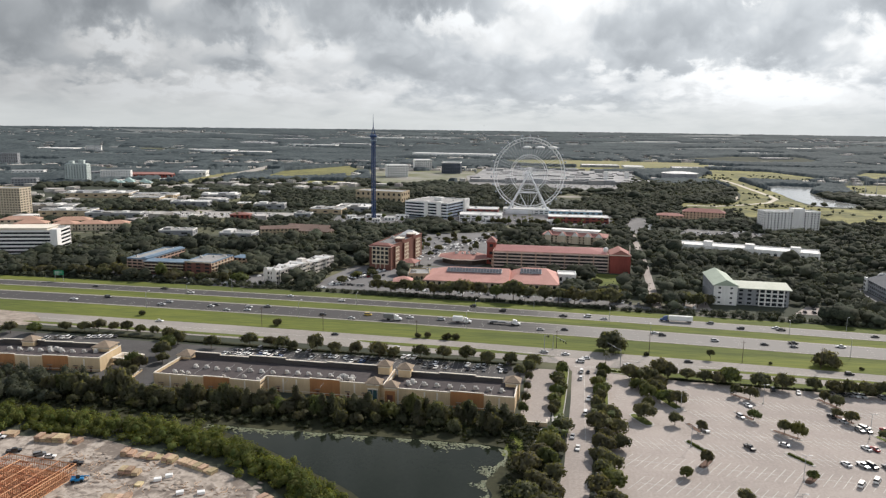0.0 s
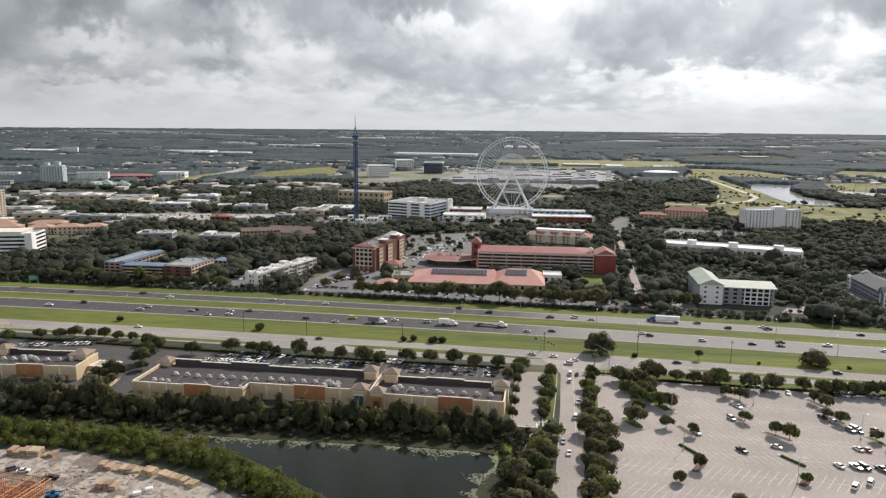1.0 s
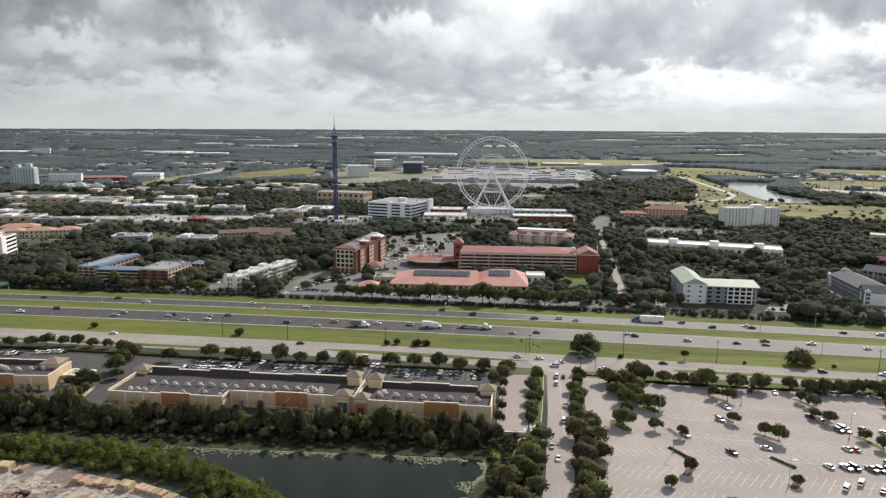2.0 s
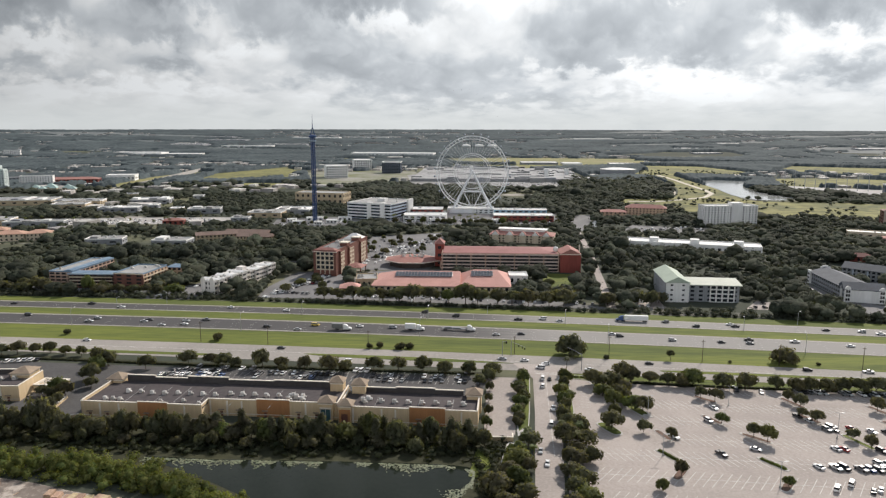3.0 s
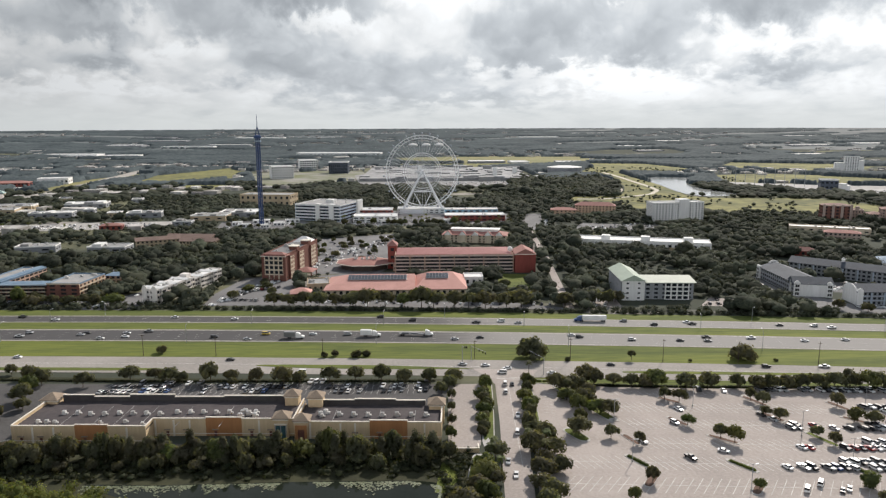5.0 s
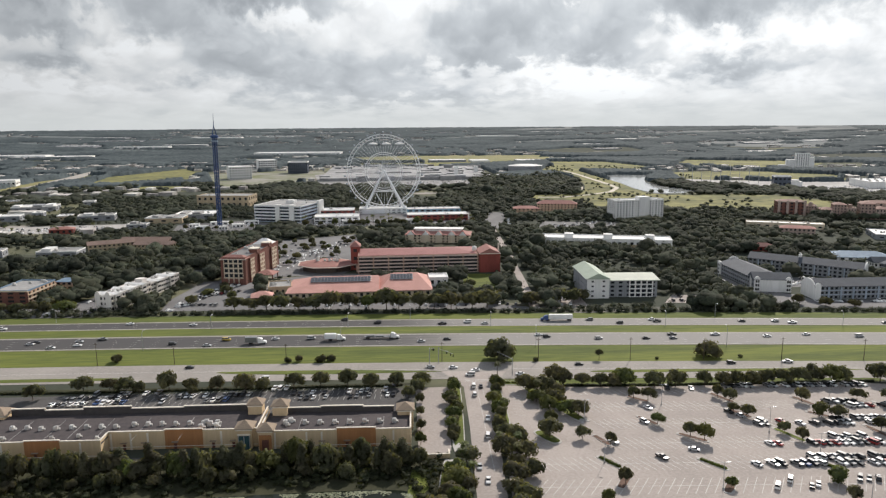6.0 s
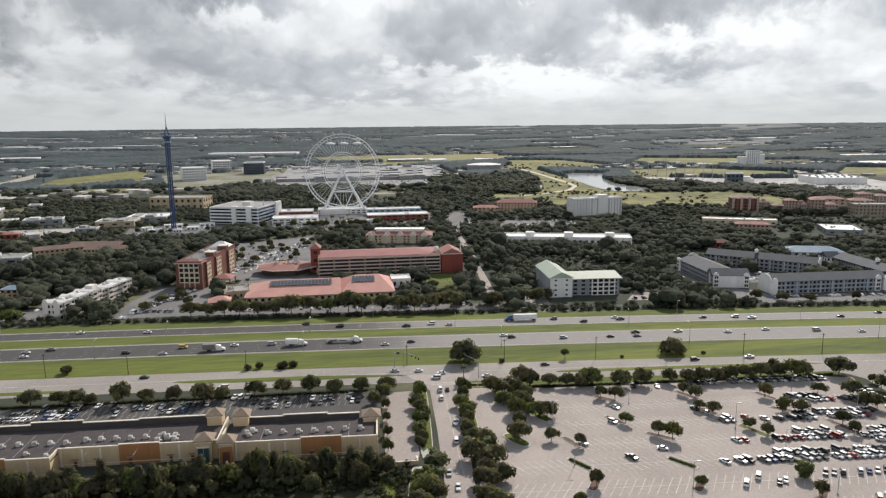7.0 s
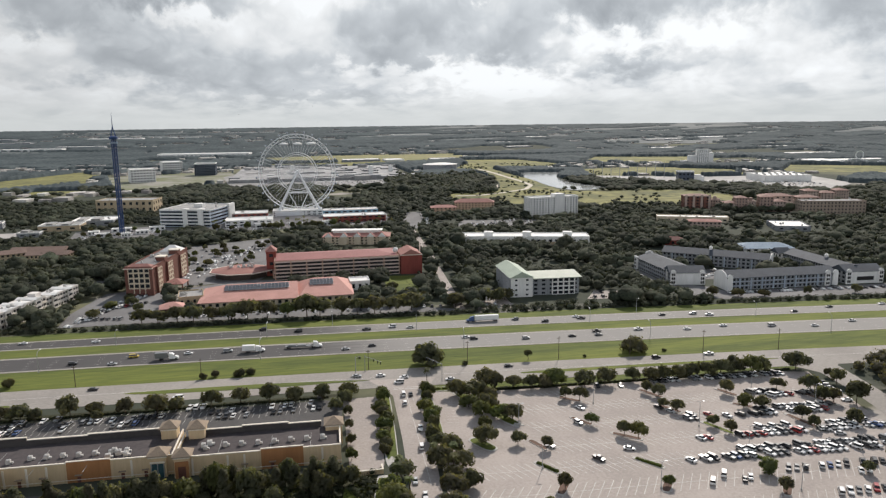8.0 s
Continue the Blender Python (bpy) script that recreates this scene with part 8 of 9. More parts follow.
def loft(bm, outline, half, half_top, z_lo, z_hi):
    """A side outline given width, drawn in towards its top."""
    def w(z):
        t = min(1, max(0, (z - z_lo) / max(1e-6, z_hi - z_lo)))
        return half + (half_top - half) * t
    a = [bm.verts.new((x, -w(z), z)) for x, z in outline]
    b = [bm.verts.new((x, w(z), z)) for x, z in outline]
    n = len(outline)
    for i in range(n):
        bm.faces.new((a[i], a[(i + 1) % n], b[(i + 1) % n], b[i]))
    bm.faces.new(a[::-1]), bm.faces.new(b)
    bmesh.ops.recalc_face_normals(bm, faces=bm.faces)


CARS = {}


def car_master(kind, colour):
    """Builds one car of a kind and colour, well below the ground's rim, and keeps its meshes."""
    key = (kind, colour)
    if key in CARS:
        return CARS[key]
    bm = bmesh.new()
    if kind == "pickup":
        low = [(-2.8, 0.45), (2.7, 0.42), (2.8, 0.8), (2.65, 1.02), (1.3, 1.12), (-2.75, 1.1), (-2.85, 0.8)]
        cab = [(1.3, 1.1), (0.7, 1.75), (-0.7, 1.78), (-0.85, 1.1)]
        wide, wx, wr = 1.98, 1.75, 0.4
    else:
        low, cab, wide, wx, wr = SHAPES[kind]
    loft(bm, low, wide / 2, wide / 2 - 0.08, 0.3, 1.1)
    bmesh.ops.bevel(bm, geom=list(bm.edges), offset=0.05, segments=1, affect="EDGES")
    top = max(z for _, z in cab)
    (x1, z1), (x0, z0) = cab[1], cab[2]
    box(bm, x0 - 0.05, -wide / 2 + 0.24, top - 0.05, x1 + 0.05, wide / 2 - 0.24, top + 0.05, bevel=0.03)
    if kind == "pickup":
        box(bm, -2.75, -0.98, 1.1, -0.9, -0.86, 1.22), box(bm, -2.75, 0.86, 1.1, -0.9, 0.98, 1.22)
    body = bpy.data.meshes.new("car_body")
    bm.to_mesh(body)
    bm.free()
    body.materials.append(PAINTS[colour])
    bm = bmesh.new()
    loft(bm, cab, wide / 2 - 0.08, wide / 2 - 0.26, cab[0][1], top)
    glass = bpy.data.meshes.new("car_windows")
    bm.to_mesh(glass)
    bm.free()
    glass.materials.append(CAR_GLASS)
    bm = bmesh.new()
    bmesh.ops.create_cone(bm, cap_ends=True, segments=12, radius1=wr, radius2=wr, depth=0.24, matrix=Matrix.Rotation(math.pi / 2, 4, "X"))
    wheel = bpy.data.meshes.new("car_wheel")
    bm.to_mesh(wheel)
    bm.free()
    wheel.materials.append(TYRE)
    CARS[key] = (body, glass, wheel, wide, wx, wr)
    return CARS[key]


CAR_RNG = random.Random(77)
NAMES = {"sedan": "sedan", "suv": "sport utility car", "van": "passenger van", "pickup": "pickup truck"}


def car(x, y, rz, kind=None, colour=None, where="parked in a marked bay", group="parked cars", z=0.12):
    rng = CAR_RNG
    kind = kind or rng.choice(("sedan", "sedan", "sedan", "suv", "suv", "van", "pickup"))
    colour = colour or rng.choice(COLOURS)
    body, glass, wheel, wide, wx, wr = car_master(kind, colour)
    e = thing("car" if kind != "pickup" else "pickup_truck", x, y, z, rz, f"{colour} {NAMES[kind]} {where}", "car", group)
    for name, me in (("body", body), ("cabin_glass", glass)):
        o = new(name, me)
        o.parent = e
    for sx in (-1, 1):
        for sy in (-1, 1):
            o = new("wheel", wheel)
            o.parent = e
            o.location = (sx * wx, sy * (wide / 2 - 0.1), wr)
    return e


def truck(x, y, rz, kind, cab_colour, load_colour, label):
    """A lorry: cab, bonnet, chassis, wheels and its load."""
    e = thing("lorry", x, y, 0.17, rz, label, "truck", "lorries on the highway")
    rear = {"semi": -13.5, "flatbed": -13.5, "box": -5.0}[kind]
    part("chassis", boxes((rear, -0.5, 0.75, 4.6, 0.5, 1.05)), STEEL_GREY, e)
    bm = bmesh.new()
    loft(bm, [(0.9, 0.7), (5.6, 0.6), (5.75, 1.5), (4.2, 1.95), (3.5, 2.9), (2.6, 3.5), (0.9, 3.7)], 1.2, 1.05, 0.6, 3.6)
    cab = part("cab", bm, PAINTS[cab_colour], e)
    part("windscreen", boxes((3.55, -0.95, 2.0, 4.05, 0.95, 2.75)), CAR_GLASS, cab)
    part("bumper", boxes((5.6, -1.15, 0.45, 5.9, 1.15, 0.95), bevel=0.05), STEEL_GREY, cab)
    if kind in ("semi", "box"):
        part("trailer", boxes((rear - 1.5, -1.28, 1.15, 0.3, 1.28, 4.1), bevel=0.06), PAINTS[load_colour], e)
    else:
        part("flatbed", boxes((rear - 1.5, -1.28, 1.15, 0.3, 1.28, 1.4)), PAINTS[load_colour], e)
        part("headboard", boxes((0.1, -1.28, 1.4, 0.3, 1.28, 2.6)), STEEL_GREY, e)
        part("load", boxes((rear, -1.0, 1.4, rear + 4.5, 1.0, 2.1), (rear + 5.5, -1.1, 1.4, rear + 10, 1.1, 1.9), bevel=0.08), PAINTS["grey"], e)
    for wx in ((4.6, 1.6, 0.4, rear + 1.2, rear - 0.1) if kind != "box" else (4.6, -2.6, -3.7)):
        for sy in (-1, 1):
            bm = bmesh.new()
            tube(bm, (wx, sy * 0.85, 0.5), (wx, sy * 1.2, 0.5), 0.5, 0.5, 14)
            part("wheel", bm, TYRE, e)
    return e


def highway_traffic():
    east = "driving on the near carriageway"
    west = "driving on the far carriageway"
    for off, xs in ((406.3, (-199.6, -110.0)), (410.2, (-251, -186, -131, 14.7, -320)), (413.8, (-215, 30, 120, 148, 164, 300)), (417.6, (-249, -213, -188, -72, -50.6, 90, 221, 275)), (421.2, (-175.6, 86, 166, 192, 246, -300, 330))):
        for x in xs:
            car(x, curve_y(x, off), -4 - 0.008 * x, None, CAR_RNG.choice(PLAIN), east, "cars on the highway", 0.17)
    for off, xs in ((446.6, (-248, 30, 57, 143, 252, 310)), (450.2, (-129.5, -11.4, 46.4, 168, 222, 243, -330)), (454.2, (-274, -171, 126, 166, 340)), (457.6, (-33, 380))):
        for x in xs:
            car(x, curve_y(x, off), 176 - 0.008 * x, None, CAR_RNG.choice(PLAIN), west, "cars on the highway", 0.17)
    truck(100, curve_y(100, 454), 175.5, "semi", "blue", "white", "white articulated lorry with a blue cab on the highway")
    truck(-4, curve_y(-4, 417.8), -4.3, "flatbed", "white", "grey", "flatbed lorry with a white cab on the highway")
    truck(-36, curve_y(-36, 415), -4, "box", "white", "white", "white box lorry on the highway")
    car(-101, curve_y(-101, 417), -3.5, "van", "yellow", "driving on the near carriageway", "cars on the highway", 0.17)
    truck(-82, curve_y(-82, 410), -3.5, "box", "white", "grey", "grey box lorry on the highway")
    for x, y, a in ((-110, 376.2, -4), (-67.7, 355, 176), (62, 349, 176), (36.6, 350.5, 176), (96, 360.5, -4), (177, 354.5, -6), (207.5, 353, 172), (-230, 385, -4), (17, 364, -4), (29, 362, -4), (40, 357, 178)):
        car(x, y, a, None, CAR_RNG.choice(PLAIN), "driving on the frontage road", "cars on the frontage road", 0.13)
    for x, y, a, k, c in ((36.4, 334.7, 85, "van", "white"), (39.8, 334, 85, "sedan", "black"), (35.5, 324, 85, "suv", "white"), (37.7, 296, 82, "pickup", "white"), (35.2, 279, 82, "van", "white"), (30, 242.5, -98, "sedan", "white"), (28.3, 253, -98, "sedan", "silver")):
        car(x, y, a, k, c, "driving along the entrance road", "cars on the entrance road", 0.15)


highway_traffic()

LOT_SLOPE = -0.07


def spine(y100, x):
    return y100 + LOT_SLOPE * (x - 100)


def parked_cars():
    rng = random.Random(41)
    # big lot: spine height at x=100, side, range, occupancy
    for y0, side, x0, x1, occ in ((250, -1, 131, 156, 0.75), (250, -1, 160, 200, 0.85), (250, 1, 157, 198, 0.92), (250, 1, 200, 232, 0.8), (250, -1, 204, 232, 0.7), (267, -1, 145, 154, 0.9), (267, -1, 162, 190, 0.95), (267, 1, 176, 192, 0.9), (267, -1, 198, 228, 0.95), (267, 1, 208, 226, 0.9),
                                (285.5, -1, 150, 158, 0.4), (285.5, -1, 168, 202, 0.7), (285.5, 1, 188, 222, 0.95), (285.5, -1, 204, 222, 0.7), (304, -1, 198, 224, 0.85), (304, 1, 196, 216, 0.85), (233, 1, 155, 192, 0.75), (233, 1, 196, 230, 0.7), (233, -1, 176, 230, 0.35), (215, 1, 168, 232, 0.92)):
        x = x0
        while x < x1:
            if rng.random() < occ:
                a = (-66 if y0 > 234 else 55) + rng.uniform(-3, 3) + (180 if rng.random() < 0.5 else 0)
                dy = side * 2.55 if y0 > 234 else side * 2.6
                if x > np.interp(spine(y0, x) + dy, [170, 225, 262, 286, 308], [212, 223, 230, 236, 238]) - 3:
                    break
                car(x + dy * (-0.45 if y0 > 234 else 0.6), spine(y0, x) + dy, a)
            x += 3.0 if y0 > 234 else 3.3
    x = 158
    while x < 226:
        if rng.random() < 0.8:
            car(x, 321 + LOT_SLOPE * (x - 160) + 1.2, -75 + rng.uniform(-3, 3))
        x += 2.9
    for x, y, a, k, c in ((99, 254, -65, "pickup", "black"), (85, 268.7, -69, "suv", "white"), (111, 300.5, -66, "sedan", "white"), (104, 286, -66, "suv", "silver"), (129, 323, -100, "suv", "black"), (140.3, 321.4, -100, "sedan", "white"), (114, 259, -30, "sedan", "silver"), (153.5, 281, -68, "van", "white"), (145, 293, -68, "sedan", "black"),
                          (148, 288, -68, "sedan", "silver"), (155, 283, -40, "sedan", "grey"), (162, 281, -68, "sedan", "red"), (138, 233, 55, "van", "white"), (131, 229, 55, "van", "white"), (146, 229, 58, "sedan", "white"), (143, 228, 58, "sedan", "black"), (235.5, 308, 160, "sedan", "white"), (234.5, 302, 160, "suv", "black"), (234.3, 298.5, 160, "suv", "silver"), (234, 295.5, 160, "sedan", "white"), (233.8, 292.5, 160, "sedan", "white"), (233.5, 289.5, 160, "suv", "silver"), (231.5, 281, 160, "sedan", "white"), (49, 276, -66, "sedan", "white"),
                          (200, 256.5, -20, "suv", "white"), (203, 252, -20, "sedan", "silver"), (222, 262, 90, "suv", "silver")):
        car(x, y, a, k, c)
    # car park behind the shops
    for y, x0, x1, occ in ((336, -158, -128, 0.85), (330.5, -160, -126, 0.7), (329, -110, -76, 0.6), (335, -112, -70, 0.5), (334, -50, -2, 0.28), (328, -52, 0, 0.5), (341, -66, -2, 0.2), (341, -150, -80, 0.35)):
        x = x0
        while x < x1:
            if rng.random() < occ:
                car(x, y + rng.uniform(-0.3, 0.3), 80 + rng.uniform(-3, 3) + (180 if rng.random() < 0.5 else 0), where="parked behind the shops", group="cars behind the shops")
            x += 2.9
    for i in range(18):
        if rng.random() < 0.6:
            car(-284 + i * 2.9, 337 + i * 0.75, 95, where="parked behind the shops", group="cars behind the shops")
    # hotel car parks beyond the highway
    for x0, y0, x1, y1, n in ((-150, 512, -122, 508, 7), (-152, 530, -116, 552, 10), (-90, 503, -10, 500, 9), (70, 492, 92, 486, 4)):
        for i in range(n):
            t = i / n
            car(x0 + t * (x1 - x0) + rng.uniform(-1, 1), y0 + t * (y1 - y0), 80 + rng.uniform(-4, 4), where="parked beside a hotel", group="cars beside the hotels")
    for i in range(16):
        y = 660 + (i % 4) * 32
        car(-112 + (i // 4) * 11.4 + rng.uniform(-1, 1), y + rng.uniform(-1, 1), 90, where="parked between the hotels", group="cars between the hotels")
    for x, y in ((300, 474), (312, 473), (330, 472), (345, 471), (372, 470), (385, 470), (124, 484), (130, 500), (116, 510), (120, 520), (126, 527)):
        car(x, y, 85, where="parked beside a motel", group="cars beside the motels")
    for x, y in ((-368, 516), (-355, 515), (-341, 513), (-321, 510), (-317, 510), (-305, 509), (-292, 507), (-277, 506), (-257, 506), (-353, 540), (-354, 552), (262, 532), (264, 540), (264, 546), (266, 558), (268, 568), (258, 520), (200, 486), (206, 486), (214, 485), (219, 484), (217, 494), (210, 498)):
        car(x, y, 85 + rng.uniform(-4, 4), where="parked beside an inn", group="cars round the inn")


parked_cars()


def lot_lines():
    """Painted bay lines: slanted bays on long spines, straight ones nearest the lake."""
    v, f = [], []

    def bar(xa, ya, xb, yb, w=0.1, z=0.116):
        d = Vector((yb - ya, xa - xb)).normalized() * w
        o = len(v)
        v.extend([(xa - d.x, ya - d.y, z), (xb - d.x, yb - d.y, z), (xb + d.x, yb + d.y, z), (xa + d.x, ya + d.y, z)])
        f.append((o, o + 1, o + 2, o + 3))

    for y0, xa, xb, ang, L in ((250, 46, 232, -66, 6.0), (267, 84, 232, -66, 6.0), (285.5, 84, 230, -66, 6.0), (304, 80, 222, -66, 6.0), (233, 48, 232, 55, 6.4), (215, 50, 232, 55, 6.4), (198, 50, 232, 55, 6.4)):
        bar(xa, spine(y0, xa), xb, spine(y0, xb))
        c, s = math.cos(radians(ang)), math.sin(radians(ang))
        x = xa
        while x < xb:
            y = spine(y0, x)
            bar(x - c * L, y - s * L, x + c * L, y + s * L)
            x += 3.0 if y0 > 234 else 3.3
    x = 84
    while x < 224:
        y = 324 - 0.055 * (x - 84)
        bar(x, y, x + 2.0, y - 5.0)
        x += 3.0
    for x0, x1, y in ((-160, -4, 333.3), (-160, -4, 327.0), (-160, -4, 339.5)):
        x = x0
        while x < x1:
            bar(x, y - 2.6, x + 0.9, y + 2.6, 0.07, 0.117)
            x += 2.9
    for i in range(18):
        bar(-285.5 + i * 2.9, 334.5 + i * 0.75, -285 + i * 2.9, 339.5 + i * 0.75, 0.07, 0.117)
    for i in range(11):
        y = 272 + i * 5.6
        bar(18.5 + i * 0.35, y, 22.0 + i * 0.3, y - 1.2, 0.09, 0.137)
    for i in range(8):
        bar(50 + i * 0.5, 300 + i * 3.2, 55 + i * 0.5, 298.5 + i * 3.2, 0.07, 0.117)
    tagged(raw("bay_lines", v, f, WHITE_LINE), "white painted parking bay lines on asphalt", "road marking", "", "structure")
    v, f = [], []
    for off in (363.2, 362.7):
        for i in range(-40, 40):
            if 20 < i * 10 < 55:
                continue
            bar(i * 10.0, curve_y(i * 10.0, off), i * 10.0 + 10, curve_y(i * 10.0 + 10, off), 0.07, 0.136)
    bar(38.0, 337, 33.5, 250, 0.09, 0.156)
    bar(33.2, 343, 47, 341.6, 0.25, 0.156)
    bar(33, 345, 48, 343.6, 0.15, 0.156)
    for x in (34.6, 37.2, 40.5, 43.5):
        bar(x, 338, x - 0.7, 322, 0.07, 0.156)
    tagged(raw("road_lines", v, f, WHITE_LINE), "painted lines on the frontage and entrance roads", "road marking", "", "structure")


lot_lines()


# ---- kerbed islands, lamps, poles and signs ----
def island(x0, y0, x1, y1, w, material, label):
    a, b = Vector((x0, y0)), Vector((x1, y1))
    d = (b - a).normalized()
    n = Vector((-d.y, d.x)) * w / 2
    pts = [a + n, a - d * w * 0.45, a - n, b - n, b + d * w * 0.45, b + n]
    e = sheet("island_kerb", [(p.x, p.y) for p in pts], 0.27, KERB, label, k=3, depth=0.2)
    c = (a + b) / 2
    sheet("island_bed", [((p - c) * 0.86 + c)[:] for p in pts], 0.29, material, label, k=3)
    return e


MULCH = mat("brown_mulch", (0.16, 0.10, 0.075), (0.1, 0.065, 0.05), 0.95, 1.5, 0.2)
for r in ((75.3, 256.9, 80.5, 248.2), (113, 251.8, 119.2, 243.1), (79.1, 275.5, 82.5, 266.9), (103.8, 292.3, 108.6, 284.0), (106.9, 315, 114, 308.5), (114.3, 274, 122.5, 266.5), (156, 247, 159.5, 239.7), (146, 297, 152, 287), (147, 315, 152.5, 304), (156, 275, 161.5, 262.5), (180, 290, 189.5, 281), (195.5, 274, 198.5, 259), (183, 307, 187, 298), (217, 297, 224, 279)):
    island(*r, 2.3, GRASS if r[0] in (75.3, 113, 156) else MULCH, "narrow kerbed planting island in the parking lot")
for r in ((112, 227.5, 118, 235.5), (76, 234, 81, 241.5), (151, 216, 157, 224)):
    island(*r, 3.0, MULCH, "kerbed mulch island in the parking lot")
for r in ((48, 339, 60, 337.5), (46.5, 335, 44.2, 290), (27.5, 337, 22.5, 272), (17.5, 258, 14, 236), (62, 330, 78, 292), (57, 281, 62, 272)):
    island(*r, 5.0, GRASS, "kerbed grass strip under trees")


def hedge(x0, y0, x1, y1, seed):
    rng = np.random.default_rng(seed)
    n = 26
    t = rng.uniform(0, 1, n)
    s = np.stack([x0 + t * (x1 - x0), y0 + t * (y1 - y0), 0.5 + 0 * t, 0.75 + 0 * t, 0.75 + 0 * t, 0.55 + 0.1 * rng.uniform(-1, 1, n)], 1)
    g = [clumps(rng, s, ICO1, 0.12), leaf_cards(rng, s[:, :3], s[:, 3:6], 260, 0.16)]
    o = new("hedge", mesh_of("hedge", g, HEDGE))
    tagged(o, "low clipped green hedge on a kerbed island", "hedge", "lot hedges")


for i, r in enumerate(((75.6, 256.3, 80.3, 248.8), (113.3, 251.2, 118.9, 243.7), (156.4, 246, 159, 240.5), (50, 338.6, 58, 337.6))):
    hedge(*r, i + 60)


def lamp_post(x, y, h, arms=1, rz=0, label="tall grey lamp post in the parking lot", group="parking lot lamps"):
    e = thing("lamp_post", x, y, 0.1, rz, label, "lamp post", group)
    bm = bmesh.new()
    tube(bm, (0, 0, 0), (0, 0, 0.8), 0.32, 0.32, 10)
    part("base", bm, KERB, e)
    bm = bmesh.new()
    tube(bm, (0, 0, 0.8), (0, 0, h), 0.13, 0.09, 8)
    part("pole", bm, STEEL_GREY, e)
    for i in range(arms):
        s = 1 if i == 0 else -1
        bm = bmesh.new()
        tube(bm, (0, 0, h - 0.1), (s * 1.4, 0, h + 0.1), 0.07, 0.06, 6)
        part("arm", bm, STEEL_GREY, e)
        part("lamp_head", boxes((s * 1.1 - 0.35, -0.2, h + 0.02, s * 1.1 + 0.75 * s + 0.35, 0.2, h + 0.22), bevel=0.04), STEEL_GREY, e)
    return e


for x, y, h in ((78.6, 289.4, 10), (75.8, 252.3, 9), (151.9, 272, 11), (111.2, 229.5, 10), (118.9, 304.6, 9.5), (160.2, 250.4, 9), (157.6, 217.5, 9), (196, 300, 10), (200, 238, 10), (214, 280, 10), (100, 200, 10)):
    lamp_post(x, y, h, 2)


def street_light(x, y, h, reach, rz):
    """A highway light with a curved arm."""
    e = thing("street_light", x, y, 0.05, rz, "pale highway light on a curved arm", "street light", "highway lights")
    bm = bmesh.new()
    tube(bm, (0, 0, 0), (0, 0, h * 0.86), 0.16, 0.11, 8)
    part("pole", bm, STEEL_GREY, e)
    bm = bmesh.new()
    pts = [(0, 0, h * 0.86), (0.25 * reach, 0, h * 0.95), (0.6 * reach, 0, h * 0.99), (reach, 0, h)]
    for a, b in zip(pts, pts[1:]):
        tube(bm, a, b, 0.1, 0.08, 6)
    part("arm", bm, STEEL_GREY, e)
    part("lamp_head", boxes((reach - 0.2, -0.25, h - 0.1, reach + 0.9, 0.25, h + 0.12), bevel=0.05), STEEL_WHITE, e)


for x in (-257, -145, -32, 80, 189, 300):
    street_light(x, curve_y(x, 400.5), 11.5, 3.5, 80)
for x in (-248, -116, -30, 60, 170, 280):
    street_light(x, curve_y(x, 441), 9, 2.5, 80)
for x in (-221, 10, 210):
    street_light(x, curve_y(x, 461), 10, 2.5, -95)


def utility_pole(x, y, h):
    e = thing("utility_pole", x, y, 0, 4, "weathered wooden utility pole with a crossarm", "utility pole", "utility poles")
    bm = bmesh.new()
    tube(bm, (0, 0, -0.2), (0, 0, h), 0.2, 0.13, 8)
    part("pole", bm, BARK, e)
    part("crossarm", boxes((-1.2, -0.08, h - 1.1, 1.2, 0.08, h - 0.9)), BARK, e)
    bm = bmesh.new()
    for q in (-1.0, 0, 1.0):
        tube(bm, (q, 0, h - 0.9), (q, 0, h - 0.6), 0.07, 0.05, 6)
    part("insulators", bm, STEEL_GREY, e)


for x, h in ((-161, 13), (-120, 11), (76, 13), (125.5, 13), (206.5, 13), (-60, 11), (24, 11), (165, 12), (250, 12)):
    utility_pole(x, curve_y(x, 375.6), h)


def signal(x, y, h, reach, rz):
    e = thing("traffic_signal", x, y, 0.1, rz, "grey mast arm traffic signal at the crossing", "traffic light", "traffic signals")
    bm = bmesh.new()
    tube(bm, (0, 0, 0), (0, 0, h), 0.2, 0.14, 8)
    part("pole", bm, STEEL_GREY, e)
    bm = bmesh.new()
    tube(bm, (0, 0, h - 0.6), (reach, 0, h), 0.12, 0.07, 8)
    part("mast_arm", bm, STEEL_GREY, e)
    for q in (0.55, 0.8, 0.97):
        s = part("signal_head", boxes((reach * q - 0.2, -0.2, h - 1.5, reach * q + 0.2, 0.2, h - 0.3), bevel=0.03), TYRE, e)


signal(57.8, 348, 9.5, 12, 120)
signal(22, 372, 8.5, 14, -60)
signal(17, 369.5, 9.0, 2.5, 0)


def gantry_sign(x, y):
    e = thing("road_sign", x, y, 0, 4, "green highway guide sign on grey posts", "road sign")
    for q in (-3.4, 3.4):
        bm = bmesh.new()
        tube(bm, (q, 0.15, 0), (q, 0.15, 8.5), 0.2, 0.16, 8)
        part("post", bm, STEEL_GREY, e)
    part("panel", boxes((-4.2, -0.1, 4.6, 4.2, 0.05, 8.6), bevel=0.04), mat("sign_green", (0.02, 0.22, 0.11), rough=0.5), e)
    part("legend_bars", boxes((-3.2, -0.14, 7.2, 2.6, -0.1, 7.6), (-3.2, -0.14, 6.3, 3.2, -0.1, 6.7), (-3.2, -0.14, 5.3, 0.8, -0.1, 5.7)), WHITE_LINE, e)


